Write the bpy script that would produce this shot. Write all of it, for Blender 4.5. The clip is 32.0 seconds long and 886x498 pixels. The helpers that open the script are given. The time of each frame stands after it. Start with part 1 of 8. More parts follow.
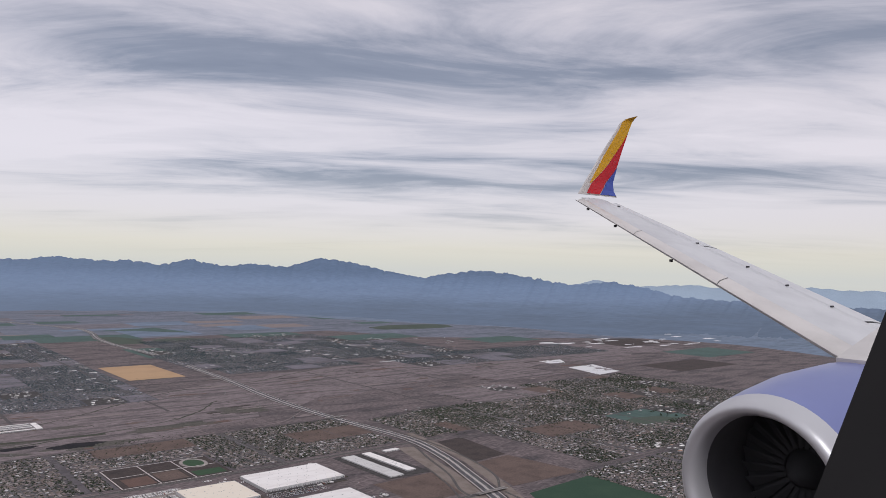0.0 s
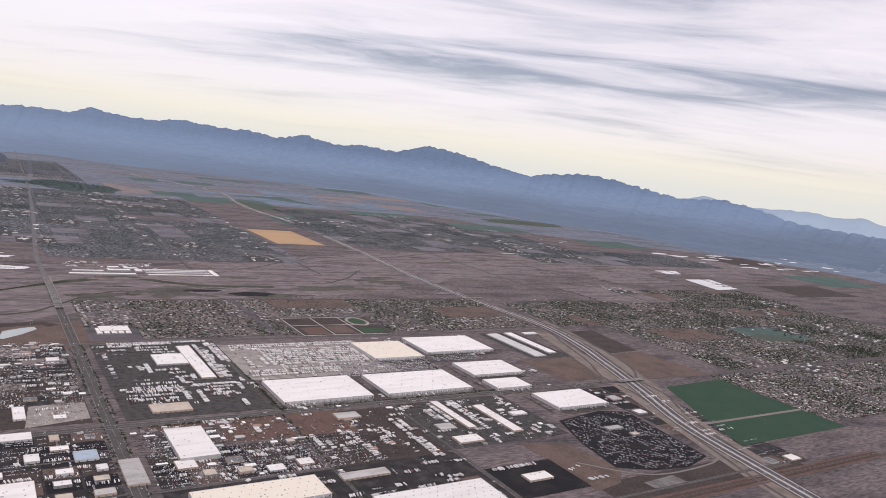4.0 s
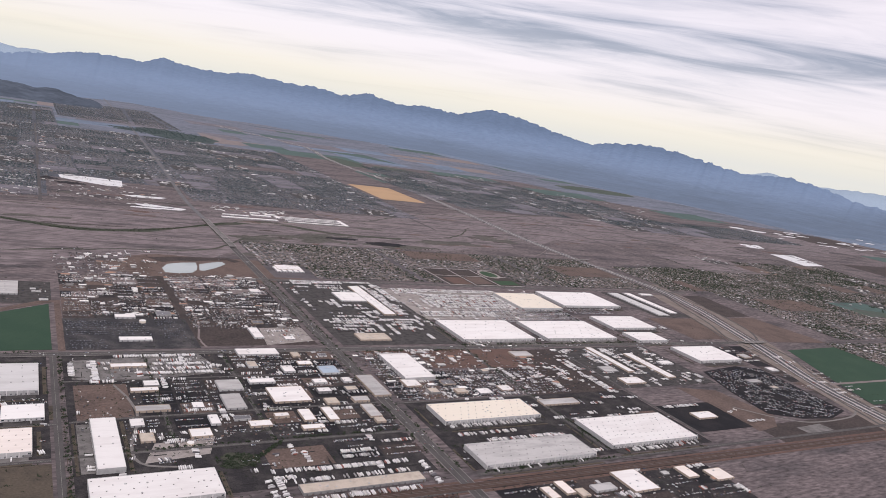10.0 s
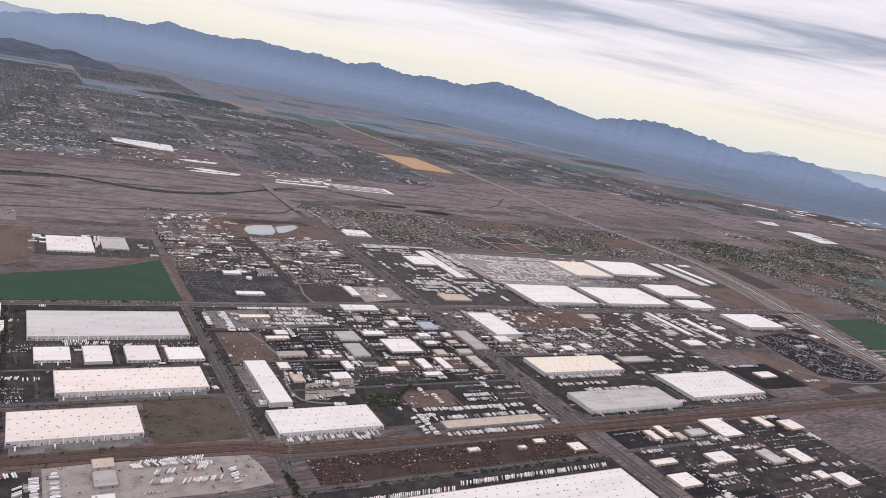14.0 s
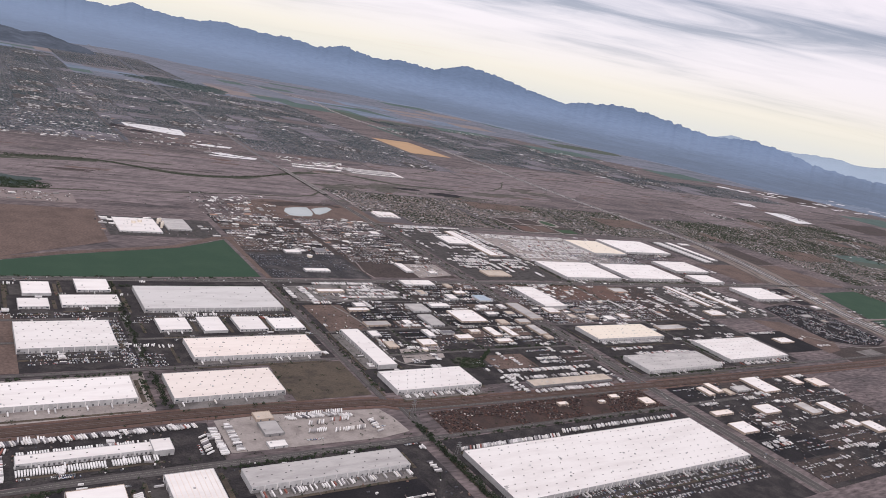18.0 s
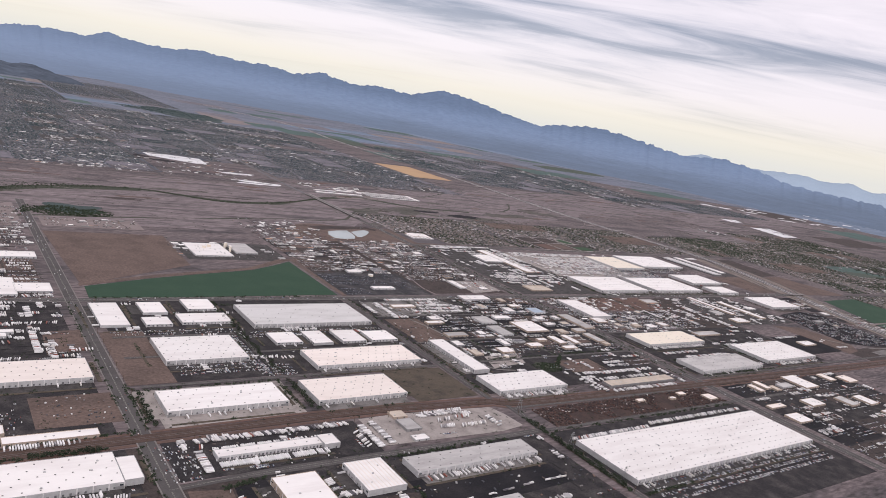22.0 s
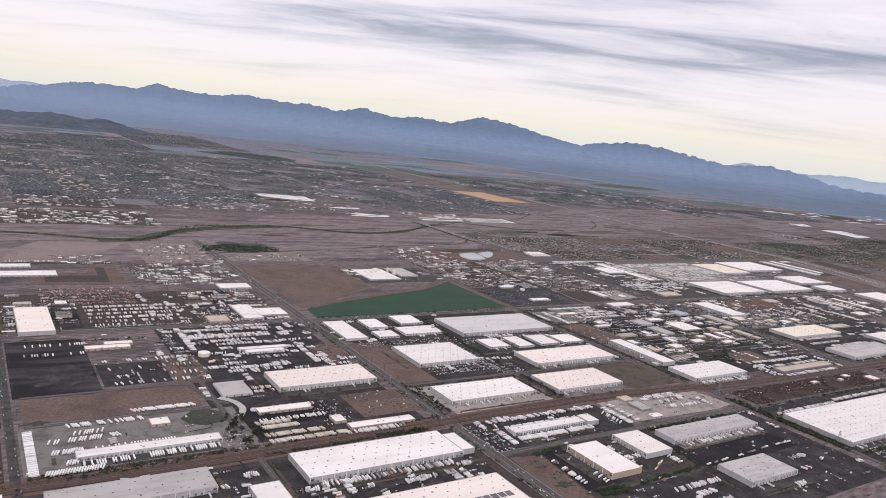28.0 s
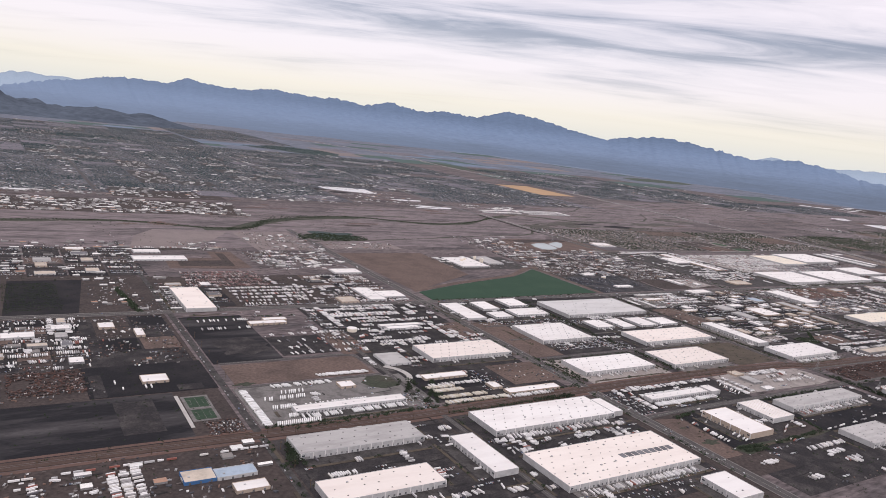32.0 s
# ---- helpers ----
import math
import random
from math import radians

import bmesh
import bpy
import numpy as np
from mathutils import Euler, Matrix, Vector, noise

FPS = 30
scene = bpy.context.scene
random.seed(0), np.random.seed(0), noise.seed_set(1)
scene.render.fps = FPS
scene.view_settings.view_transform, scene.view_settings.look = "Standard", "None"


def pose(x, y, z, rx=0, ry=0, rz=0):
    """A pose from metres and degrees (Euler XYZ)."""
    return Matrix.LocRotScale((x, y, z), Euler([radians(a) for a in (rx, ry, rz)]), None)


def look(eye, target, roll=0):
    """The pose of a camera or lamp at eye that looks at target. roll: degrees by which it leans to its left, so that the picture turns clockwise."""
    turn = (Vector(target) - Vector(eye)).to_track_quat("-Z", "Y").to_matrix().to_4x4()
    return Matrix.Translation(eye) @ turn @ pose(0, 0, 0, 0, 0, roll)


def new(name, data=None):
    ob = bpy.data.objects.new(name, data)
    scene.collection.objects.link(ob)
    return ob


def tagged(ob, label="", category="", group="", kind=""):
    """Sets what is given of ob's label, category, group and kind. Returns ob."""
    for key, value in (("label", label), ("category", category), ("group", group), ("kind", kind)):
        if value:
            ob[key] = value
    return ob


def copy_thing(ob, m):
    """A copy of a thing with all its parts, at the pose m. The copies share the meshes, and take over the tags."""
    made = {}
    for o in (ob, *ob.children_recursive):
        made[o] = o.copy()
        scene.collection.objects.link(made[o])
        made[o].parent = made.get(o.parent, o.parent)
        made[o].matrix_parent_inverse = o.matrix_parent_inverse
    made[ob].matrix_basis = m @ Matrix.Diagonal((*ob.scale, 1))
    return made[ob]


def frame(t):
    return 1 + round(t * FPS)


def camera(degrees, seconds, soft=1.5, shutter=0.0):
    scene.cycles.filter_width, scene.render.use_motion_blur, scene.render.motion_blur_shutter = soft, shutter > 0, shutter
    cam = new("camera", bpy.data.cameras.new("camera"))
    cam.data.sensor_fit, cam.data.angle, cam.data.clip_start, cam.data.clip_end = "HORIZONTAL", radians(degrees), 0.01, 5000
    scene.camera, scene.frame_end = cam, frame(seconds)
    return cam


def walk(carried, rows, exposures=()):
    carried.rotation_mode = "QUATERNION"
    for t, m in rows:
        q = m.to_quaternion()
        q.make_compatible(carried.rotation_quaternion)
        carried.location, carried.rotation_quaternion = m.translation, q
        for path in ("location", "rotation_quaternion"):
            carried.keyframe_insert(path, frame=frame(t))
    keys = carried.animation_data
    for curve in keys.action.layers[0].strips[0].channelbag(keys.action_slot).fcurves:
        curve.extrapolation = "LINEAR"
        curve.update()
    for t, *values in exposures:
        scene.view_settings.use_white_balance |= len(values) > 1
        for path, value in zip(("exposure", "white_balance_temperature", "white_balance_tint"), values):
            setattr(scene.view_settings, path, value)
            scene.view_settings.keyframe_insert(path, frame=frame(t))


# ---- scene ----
cam = camera(62.3, 32.0, soft=0.55)
METRES, EYE, TILT, LEAN, TURN = 480.0, 146.2, 1.65, -1.35, -40.3
ROWS = [
    (0.0, 0.0, 0.0, 0.0, 0.0, 0.0, -0.0),
    (0.5, -0.0125, -0.0111, -0.0003, 0.18, 0.73, -0.11),
    (1.0, -0.0261, -0.019, -0.0012, 1.77, 0.17, -0.57),
    (1.5, -0.0379, -0.0295, -0.0013, 3.37, -1.77, -1.64),
    (2.0, -0.0511, -0.0381, -0.0025, 4.61, -4.31, -2.97),
    (2.5, -0.0634, -0.0478, -0.003, 5.67, -6.52, -4.09),
    (3.0, -0.0764, -0.056, -0.0036, 6.44, -7.77, -4.9),
    (3.5, -0.0888, -0.0659, -0.0043, 7.05, -8.26, -5.33),
    (4.0, -0.1007, -0.0759, -0.005, 7.75, -8.55, -5.46),
    (4.5, -0.1129, -0.0861, -0.0053, 8.66, -9.01, -5.51),
    (6.5, -0.1605, -0.1253, -0.0089, 10.39, -10.94, -6.45),
    (7.0, -0.1724, -0.1354, -0.01, 10.61, -11.06, -6.48),
    (7.5, -0.1843, -0.1452, -0.0109, 10.85, -11.1, -6.64),
    (8.0, -0.1961, -0.1555, -0.012, 11.1, -11.12, -6.82),
    (8.5, -0.2079, -0.1655, -0.0135, 11.35, -11.17, -7.04),
    (9.0, -0.2199, -0.1758, -0.0145, 11.48, -11.35, -7.36),
    (9.5, -0.2316, -0.186, -0.0157, 11.52, -11.58, -7.6),
    (10.0, -0.2437, -0.1957, -0.0171, 11.54, -11.84, -7.77),
    (10.5, -0.2554, -0.2061, -0.0179, 11.57, -12.13, -7.84),
    (11.0, -0.2674, -0.216, -0.019, 11.57, -12.43, -7.97),
    (11.5, -0.279, -0.2269, -0.0202, 11.58, -12.73, -8.13),
    (12.0, -0.291, -0.2366, -0.0215, 11.51, -13.06, -8.31),
    (12.5, -0.3032, -0.2469, -0.0223, 11.37, -13.44, -8.54),
    (13.0, -0.3149, -0.2571, -0.024, 11.27, -13.7, -8.74),
    (13.5, -0.3267, -0.2669, -0.0251, 11.29, -13.91, -8.92),
    (14.0, -0.3386, -0.2772, -0.0263, 11.31, -14.03, -9.1),
    (14.5, -0.3502, -0.2874, -0.0276, 11.27, -14.17, -9.25),
    (16.5, -0.3978, -0.3264, -0.0323, 9.86, -15.13, -9.63),
    (17.0, -0.4098, -0.3361, -0.0337, 9.31, -15.06, -9.71),
    (17.5, -0.4219, -0.346, -0.0349, 8.77, -14.91, -9.65),
    (18.0, -0.4341, -0.3557, -0.0361, 8.3, -14.76, -9.41),
    (18.5, -0.4463, -0.3652, -0.0372, 7.95, -14.62, -9.12),
    (19.0, -0.4585, -0.3752, -0.038, 7.62, -14.41, -8.99),
    (19.5, -0.4709, -0.3847, -0.0391, 7.23, -14.18, -9.06),
    (20.0, -0.4834, -0.3943, -0.0401, 6.75, -13.91, -9.15),
    (20.5, -0.4956, -0.4041, -0.0409, 6.36, -13.62, -9.15),
    (21.0, -0.508, -0.4136, -0.042, 6.14, -13.31, -9.08),
    (21.5, -0.5202, -0.4235, -0.0429, 5.97, -12.97, -8.94),
    (22.0, -0.5326, -0.4333, -0.0436, 5.77, -12.58, -8.7),
    (22.5, -0.545, -0.4427, -0.0447, 5.6, -12.14, -8.36),
    (23.0, -0.5573, -0.4522, -0.0456, 5.6, -11.63, -7.95),
    (23.5, -0.5698, -0.4614, -0.0469, 5.74, -11.11, -7.61),
    (24.0, -0.5821, -0.471, -0.0479, 5.9, -10.75, -7.36),
    (24.5, -0.5946, -0.4806, -0.049, 5.98, -10.61, -7.14),
    (25.0, -0.6069, -0.49, -0.05, 6.1, -10.6, -6.8),
    (25.5, -0.6192, -0.4995, -0.051, 6.38, -10.63, -6.42),
    (27.5, -0.6679, -0.5386, -0.0539, 7.58, -10.82, -5.08),
    (28.0, -0.6802, -0.5481, -0.0547, 7.75, -10.76, -4.8),
    (28.5, -0.6924, -0.5577, -0.0554, 7.99, -10.72, -4.65),
    (29.0, -0.7045, -0.5674, -0.0562, 8.22, -10.73, -4.63),
    (29.5, -0.7166, -0.5772, -0.0568, 8.33, -10.78, -4.67),
    (30.0, -0.7285, -0.5869, -0.0575, 8.38, -10.86, -4.66),
    (30.5, -0.7404, -0.5968, -0.0581, 8.5, -10.93, -4.61),
    (31.0, -0.7523, -0.6067, -0.0586, 8.74, -11.0, -4.59),
    (31.5, -0.7642, -0.6166, -0.0592, 8.98, -11.12, -4.65),
    (32.0, -0.776, -0.6266, -0.0596, 9.1, -11.31, -4.81),
]
walk(cam, [(t, pose(0, 0, EYE, TILT, LEAN, TURN) @ pose(METRES * x, METRES * y, METRES * z, 90 + pitch, roll, yaw)) for t, x, y, z, yaw, pitch, roll in ROWS],
     exposures=[(0.0, -0.45, 5950, 10), (1.2, -0.46, 5950, 10), (2.4, -0.34, 6000, 11), (3.6, -0.18, 6100, 13), (6.0, -0.12, 6100, 13), (32.0, -0.12, 6100, 13)])

# The whole place is a model at one sixth of true size: 1 m here stands for 6 m, a mile of street grid for 268 m.
# x runs along the flight line and the cross streets, y away from it over the plain.

# ---- world, sun ----
world = bpy.data.worlds.new("overcast_sky")
scene.world = world
world.use_nodes = True
wn, wl = world.node_tree.nodes, world.node_tree.links
wn.clear()


def wnode(kind, **values):
    n = wn.new(kind)
    for key, value in values.items():
        n.inputs[key].default_value = value
    return n


def wmath(op, a, b=None, clamp=False):
    n = wn.new("ShaderNodeMath")
    n.operation, n.use_clamp = op, clamp
    for i, v in enumerate((a, b)):
        if v is None:
            continue
        if isinstance(v, (int, float)):
            n.inputs[i].default_value = v
        else:
            wl.new(v, n.inputs[i])
    return n.outputs[0]


def wramp(fac, stops):
    n = wn.new("ShaderNodeValToRGB")
    el = n.color_ramp.elements
    while len(el) < len(stops):
        el.new(0.5)
    for e, (p, c) in zip(el, stops):
        e.position, e.color = p, (*c, 1)
    wl.new(fac, n.inputs[0])
    return n.outputs[0]


def wmix(fac, a, b, op="MIX"):
    n = wn.new("ShaderNodeMix")
    n.data_type, n.blend_type = "RGBA", op
    if isinstance(fac, (int, float)):
        n.inputs[0].default_value = fac
    else:
        wl.new(fac, n.inputs[0])
    wl.new(a, n.inputs[6]), wl.new(b, n.inputs[7])
    return n.outputs[2]


SUN_UP, SUN_ROUND = radians(42), radians(200)
sky = wn.new("ShaderNodeTexSky")
sky.sky_type, sky.sun_disc, sky.sun_elevation, sky.sun_rotation = "NISHITA", False, SUN_UP, SUN_ROUND
gen = wn.new("ShaderNodeTexCoord").outputs["Generated"]
sep = wn.new("ShaderNodeSeparateXYZ")
wl.new(gen, sep.inputs[0])
up = wmath("ADD", wmath("MAXIMUM", sep.outputs[2], 0.0), 0.07)
comb = wn.new("ShaderNodeCombineXYZ")
wl.new(wmath("DIVIDE", sep.outputs[0], up), comb.inputs[0])
wl.new(wmath("DIVIDE", sep.outputs[1], up), comb.inputs[1])
turned = wn.new("ShaderNodeMapping")
turned.inputs["Rotation"].default_value = (0, 0, radians(38))
wl.new(comb.outputs[0], turned.inputs[0])


def wnoise(scale, detail, rough, warp, shift):
    m = wn.new("ShaderNodeMapping")
    m.inputs["Location"].default_value, m.inputs["Scale"].default_value = (shift, shift * 0.7, 0), (0.42, 1, 1)
    wl.new(turned.outputs[0], m.inputs[0])
    n = wnode("ShaderNodeTexNoise", Scale=scale, Detail=detail, Roughness=rough, Distortion=warp)
    wl.new(m.outputs[0], n.inputs["Vector"])
    return n.outputs[0]


banks = wnoise(0.44, 7.0, 0.52, 0.5, 3.1)
wisps = wnoise(1.5, 8.0, 0.62, 0.9, 8.3)
high = wmath("MULTIPLY", wmath("SUBTRACT", sep.outputs[2], 0.215, True), 2.6)
broken = wmath("ADD", wmath("MULTIPLY", banks, 1.08), wmath("MULTIPLY", wisps, 0.48))
cover = wmath("ADD", wmath("SUBTRACT", broken, 0.330), wmath("SUBTRACT", wmath("MINIMUM", high, 0.12), 0.034))
cloud = wramp(cover, [(0.36, (0.88, 0.77, 0.745)), (0.455, (0.775, 0.685, 0.668)), (0.53, (0.60, 0.545, 0.555)), (0.625, (0.30, 0.297, 0.335)), (0.78, (0.17, 0.175, 0.215))])
low = wramp(wmath("MULTIPLY", sep.outputs[2], 4.0), [(0.0, (0.72, 0.69, 0.61)), (0.12, (0.78, 0.705, 0.565)), (0.30, (0.75, 0.66, 0.625)), (0.6, (0.68, 0.605, 0.605))])
thin = wramp(wmath("MULTIPLY", sep.outputs[2], 4.0), [(0.05, (1, 1, 1)), (0.22, (0.6, 0.6, 0.6)), (0.55, (0.0, 0.0, 0.0))])
bright = wn.new("ShaderNodeRGB")
bright.outputs[0].default_value = (0.96, 0.90, 0.87, 1)
veil = wmix(wmath("MULTIPLY", wmath("SUBTRACT", sep.outputs[2], 0.34, True), 2.2, True), wmix(thin, cloud, low), bright.outputs[0])
scaled = wn.new("ShaderNodeMix")
scaled.data_type, scaled.blend_type = "RGBA", "ADD"
scaled.inputs[0].default_value = 0.02
wl.new(veil, scaled.inputs[6]), wl.new(sky.outputs[0], scaled.inputs[7])
back = wnode("ShaderNodeBackground", Strength=1.15)
wl.new(scaled.outputs[2], back.inputs[0])
wl.new(back.outputs[0], wn.new("ShaderNodeOutputWorld").inputs[0])

lamp = bpy.data.lights.new("sun", "SUN")
lamp.energy, lamp.angle, lamp.color = 1.45, radians(14), (1.0, 0.93, 0.86)
sun = new("sun", lamp)
sun.matrix_world = look((math.sin(SUN_ROUND) * math.cos(SUN_UP), math.cos(SUN_ROUND) * math.cos(SUN_UP), math.sin(SUN_UP)), (0, 0, 0))

# ---- materials ----
def material(name, colour, rough=0.9, grain=8.0, amount=0.25, stain=0.35, amount2=0.25, second=None, metal=0.0, bump=0.0, island=0.0, per_object=0.0, specular=0.2, stretch=None):
    """A surface with colour variation at two scales; second: the colour of its stains; island, per_object: how far pieces differ."""
    m = bpy.data.materials.new(name)
    m.use_nodes = True
    nt = m.node_tree
    n, l = nt.nodes, nt.links
    b = n["Principled BSDF"]
    b.inputs["Roughness"].default_value, b.inputs["Metallic"].default_value = rough, metal
    b.inputs["Specular IOR Level"].default_value = specular
    pos = n.new("ShaderNodeNewGeometry")
    fine, broad = n.new("ShaderNodeTexNoise"), n.new("ShaderNodeTexNoise")
    for tex, scale, detail, broken in ((fine, grain, 4.0, 0.55), (broad, stain, 9.0, 0.6)):
        tex.inputs["Scale"].default_value, tex.inputs["Detail"].default_value, tex.inputs["Roughness"].default_value = scale, detail, broken
        l.new(pos.outputs["Position"], tex.inputs["Vector"])
    if stretch:
        lay = n.new("ShaderNodeMapping")
        lay.inputs["Rotation"].default_value, lay.inputs["Scale"].default_value = (0, 0, radians(stretch[2])), (stretch[0], stretch[1], 1)
        l.new(pos.outputs["Position"], lay.inputs[0])
        for tex in (fine, broad):
            l.new(lay.outputs[0], tex.inputs["Vector"])
    a = n.new("ShaderNodeMix")
    a.data_type = "RGBA"
    other = second or tuple(c * 0.55 for c in colour)
    a.inputs[6].default_value, a.inputs[7].default_value = (*colour, 1), (*other, 1)
    r = n.new("ShaderNodeMapRange")
    r.inputs[1].default_value, r.inputs[2].default_value, r.inputs[4].default_value = 0.45, 0.68, amount2 * (2.0 if second else 1.6)
    l.new(broad.outputs[0], r.inputs[0]), l.new(r.outputs[0], a.inputs[0])
    last = a.outputs[2]

    def shade(source, lo, hi, top=1.0):
        nonlocal last
        q = n.new("ShaderNodeMapRange")
        q.inputs[2].default_value = top
        q.inputs[3].default_value, q.inputs[4].default_value = lo, hi
        l.new(source, q.inputs[0])
        k = n.new("ShaderNodeMix")
        k.data_type, k.blend_type = "RGBA", "MULTIPLY"
        k.inputs[0].default_value = 1.0
        l.new(last, k.inputs[6]), l.new(q.outputs[0], k.inputs[7])
        last = k.outputs[2]

    shade(fine.outputs[0], 1 - amount * 1.4, 1 + amount * 1.4)
    if island:
        shade(pos.outputs["Random Per Island"], 1 - island, 1 + island)
    if per_object:
        shade(n.new("ShaderNodeObjectInfo").outputs["Random"], 1 - per_object, 1 + per_object)
    l.new(last, b.inputs["Base Color"])
    if bump:
        bn = n.new("ShaderNodeBump")
        bn.inputs["Strength"].default_value, bn.inputs["Distance"].default_value = bump, 0.1
        l.new(fine.outputs[0], bn.inputs["Height"]), l.new(bn.outputs[0], b.inputs["Normal"])
    return m


def mottled(name, stops, rough=0.8, grain=3.0, specular=0.2):
    """A surface whose separate pieces take their colour from the stops by chance."""
    m = material(name, (0.5, 0.5, 0.5), rough, grain, 0.12, specular=specular)
    n, l = m.node_tree.nodes, m.node_tree.links
    ramp = n.new("ShaderNodeValToRGB")
    ramp.color_ramp.interpolation = "CONSTANT"
    el = ramp.color_ramp.elements
    while len(el) < len(stops):
        el.new(0.5)
    for e, (p, c) in zip(el, stops):
        e.position, e.color = p, (*c, 1)
    l.new(n.new("ShaderNodeNewGeometry").outputs["Random Per Island"], ramp.inputs[0])
    mul = n.new("ShaderNodeMix")
    mul.data_type, mul.blend_type = "RGBA", "MULTIPLY"
    mul.inputs[0].default_value = 1.0
    tex = n.new("ShaderNodeTexNoise")
    tex.inputs["Scale"].default_value = grain
    q = n.new("ShaderNodeMapRange")
    q.inputs[3].default_value, q.inputs[4].default_value = 0.75, 1.25
    l.new(n.new("ShaderNodeNewGeometry").outputs["Position"], tex.inputs["Vector"])
    l.new(tex.outputs[0], q.inputs[0]), l.new(ramp.outputs[0], mul.inputs[6]), l.new(q.outputs[0], mul.inputs[7])
    l.new(mul.outputs[2], n["Principled BSDF"].inputs["Base Color"])
    return m


DESERT = material("desert_soil", (0.138, 0.110, 0.111), grain=0.42, amount=0.95, stain=0.035, amount2=0.55, second=(0.060, 0.052, 0.055), stretch=(0.45, 1.5, -10))
RIVERBED = material("river_sand", (0.180, 0.146, 0.149), grain=0.34, amount=0.95, stain=0.05, amount2=0.55, second=(0.080, 0.068, 0.070), stretch=(0.28, 1.9, -12))
SILT = material("scrubby_silt", (0.094, 0.084, 0.074), grain=0.8, amount=0.8, stain=0.08, amount2=0.5, second=(0.056, 0.056, 0.046), stretch=(0.4, 1.5, -10))
SCRUB = material("dark_scrub", (0.046, 0.050, 0.036), grain=1.2, amount=0.5, stain=0.08, amount2=0.4, second=(0.075, 0.064, 0.052))
# Slope scrub with the blue of distance haze painted into its base colour.
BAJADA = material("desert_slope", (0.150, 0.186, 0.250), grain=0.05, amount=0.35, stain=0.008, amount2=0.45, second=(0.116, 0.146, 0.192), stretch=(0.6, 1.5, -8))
SOIL = material("bare_soil", (0.128, 0.090, 0.077), grain=0.9, amount=0.5, stain=0.07, amount2=0.45, second=(0.08, 0.058, 0.051))
REDSOIL = material("reddish_soil", (0.125, 0.077, 0.064), grain=1.0, amount=0.25, stain=0.1, amount2=0.4, second=(0.09, 0.06, 0.05))
TILLED = material("tilled_soil", (0.060, 0.046, 0.043), grain=0.8, amount=0.6, stain=0.07, amount2=0.45, second=(0.038, 0.031, 0.03))
STUBBLE = material("golden_stubble", (0.42, 0.275, 0.16), grain=0.4, amount=0.08, stain=0.02, amount2=0.2)
CROP = material("green_crop", (0.028, 0.058, 0.036), grain=2.5, amount=0.25, stain=0.06, amount2=0.3, second=(0.040, 0.072, 0.044))
DULLCROP = material("dull_green_crop", (0.066, 0.082, 0.064), grain=0.4, amount=0.25, stain=0.02, amount2=0.35)
LAWN = material("sports_turf", (0.04, 0.075, 0.04), grain=1.5, amount=0.2)
ASPHALT = material("asphalt", (0.031, 0.028, 0.030), grain=1.8, amount=0.6, stain=0.16, amount2=0.5, second=(0.068, 0.060, 0.059), specular=0.12)
ROADWAY = material("worn_road_asphalt", (0.088, 0.079, 0.078), grain=2.0, amount=0.2, stain=0.12, amount2=0.35)
FADEDTOP = material("streaked_blacktop", (0.020, 0.019, 0.022), grain=1.2, amount=0.35, stain=0.06, amount2=0.5, second=(0.075, 0.068, 0.070), specular=0.1, stretch=(0.35, 1.6, 0))
BLACKTOP = material("fresh_blacktop", (0.019, 0.018, 0.021), grain=1.5, amount=0.35, stain=0.06, amount2=0.45, second=(0.036, 0.032, 0.034), specular=0.1)
CONCRETE = material("yard_concrete", (0.178, 0.163, 0.157), grain=1.2, amount=0.22, stain=0.2, amount2=0.5, second=(0.09, 0.081, 0.079))
PALE = material("pale_concrete", (0.44, 0.41, 0.39), grain=1.0, amount=0.1, stain=0.2, amount2=0.3, second=(0.32, 0.29, 0.28))
PAINT = material("road_paint", (0.26, 0.25, 0.22), grain=6, amount=0.2)
GRAVEL = material("railway_ballast", (0.082, 0.054, 0.045), grain=4.0, amount=0.35, stain=0.3, amount2=0.35)
RAIL = material("rail_steel", (0.16, 0.13, 0.12), rough=0.5, metal=0.6)
ROOFWHITE = material("white_roof_membrane", (0.76, 0.715, 0.695), rough=0.75, grain=1.6, amount=0.03, stain=0.14, amount2=0.34, second=(0.63, 0.575, 0.555), per_object=0.04, stretch=(0.35, 1.6, 0))
ROOFCREAM = material("cream_roof_membrane", (0.74, 0.66, 0.56), rough=0.8, grain=1.6, amount=0.04, stain=0.15, amount2=0.25, second=(0.72, 0.62, 0.52), per_object=0.04)
ROOFGREY = material("grey_roof_coating", (0.43, 0.405, 0.395), rough=0.8, grain=1.6, amount=0.08, stain=0.16, amount2=0.45, second=(0.30, 0.28, 0.275), per_object=0.16, stretch=(0.4, 1.5, 0))
ROOFDARK = material("dark_roof_felt", (0.16, 0.155, 0.165), rough=0.85, grain=2.0, amount=0.15, stain=0.3, amount2=0.3, per_object=0.2)
ROOFBLUE = material("faded_blue_metal_roof", (0.36, 0.42, 0.50), rough=0.6, grain=2.0, amount=0.08)
ROOFTAN = material("tan_roof_gravel", (0.52, 0.44, 0.37), rough=0.9, grain=2.5, amount=0.1, stain=0.3, amount2=0.3, per_object=0.08)
WALLPALE = material("tilt_up_concrete_wall", (0.47, 0.455, 0.455), rough=0.85, grain=2.0, amount=0.08, stain=0.6, amount2=0.3, per_object=0.12)
WALLTAN = material("tan_painted_wall", (0.42, 0.34, 0.28), rough=0.85, grain=2.0, amount=0.06, stain=0.6, amount2=0.2)
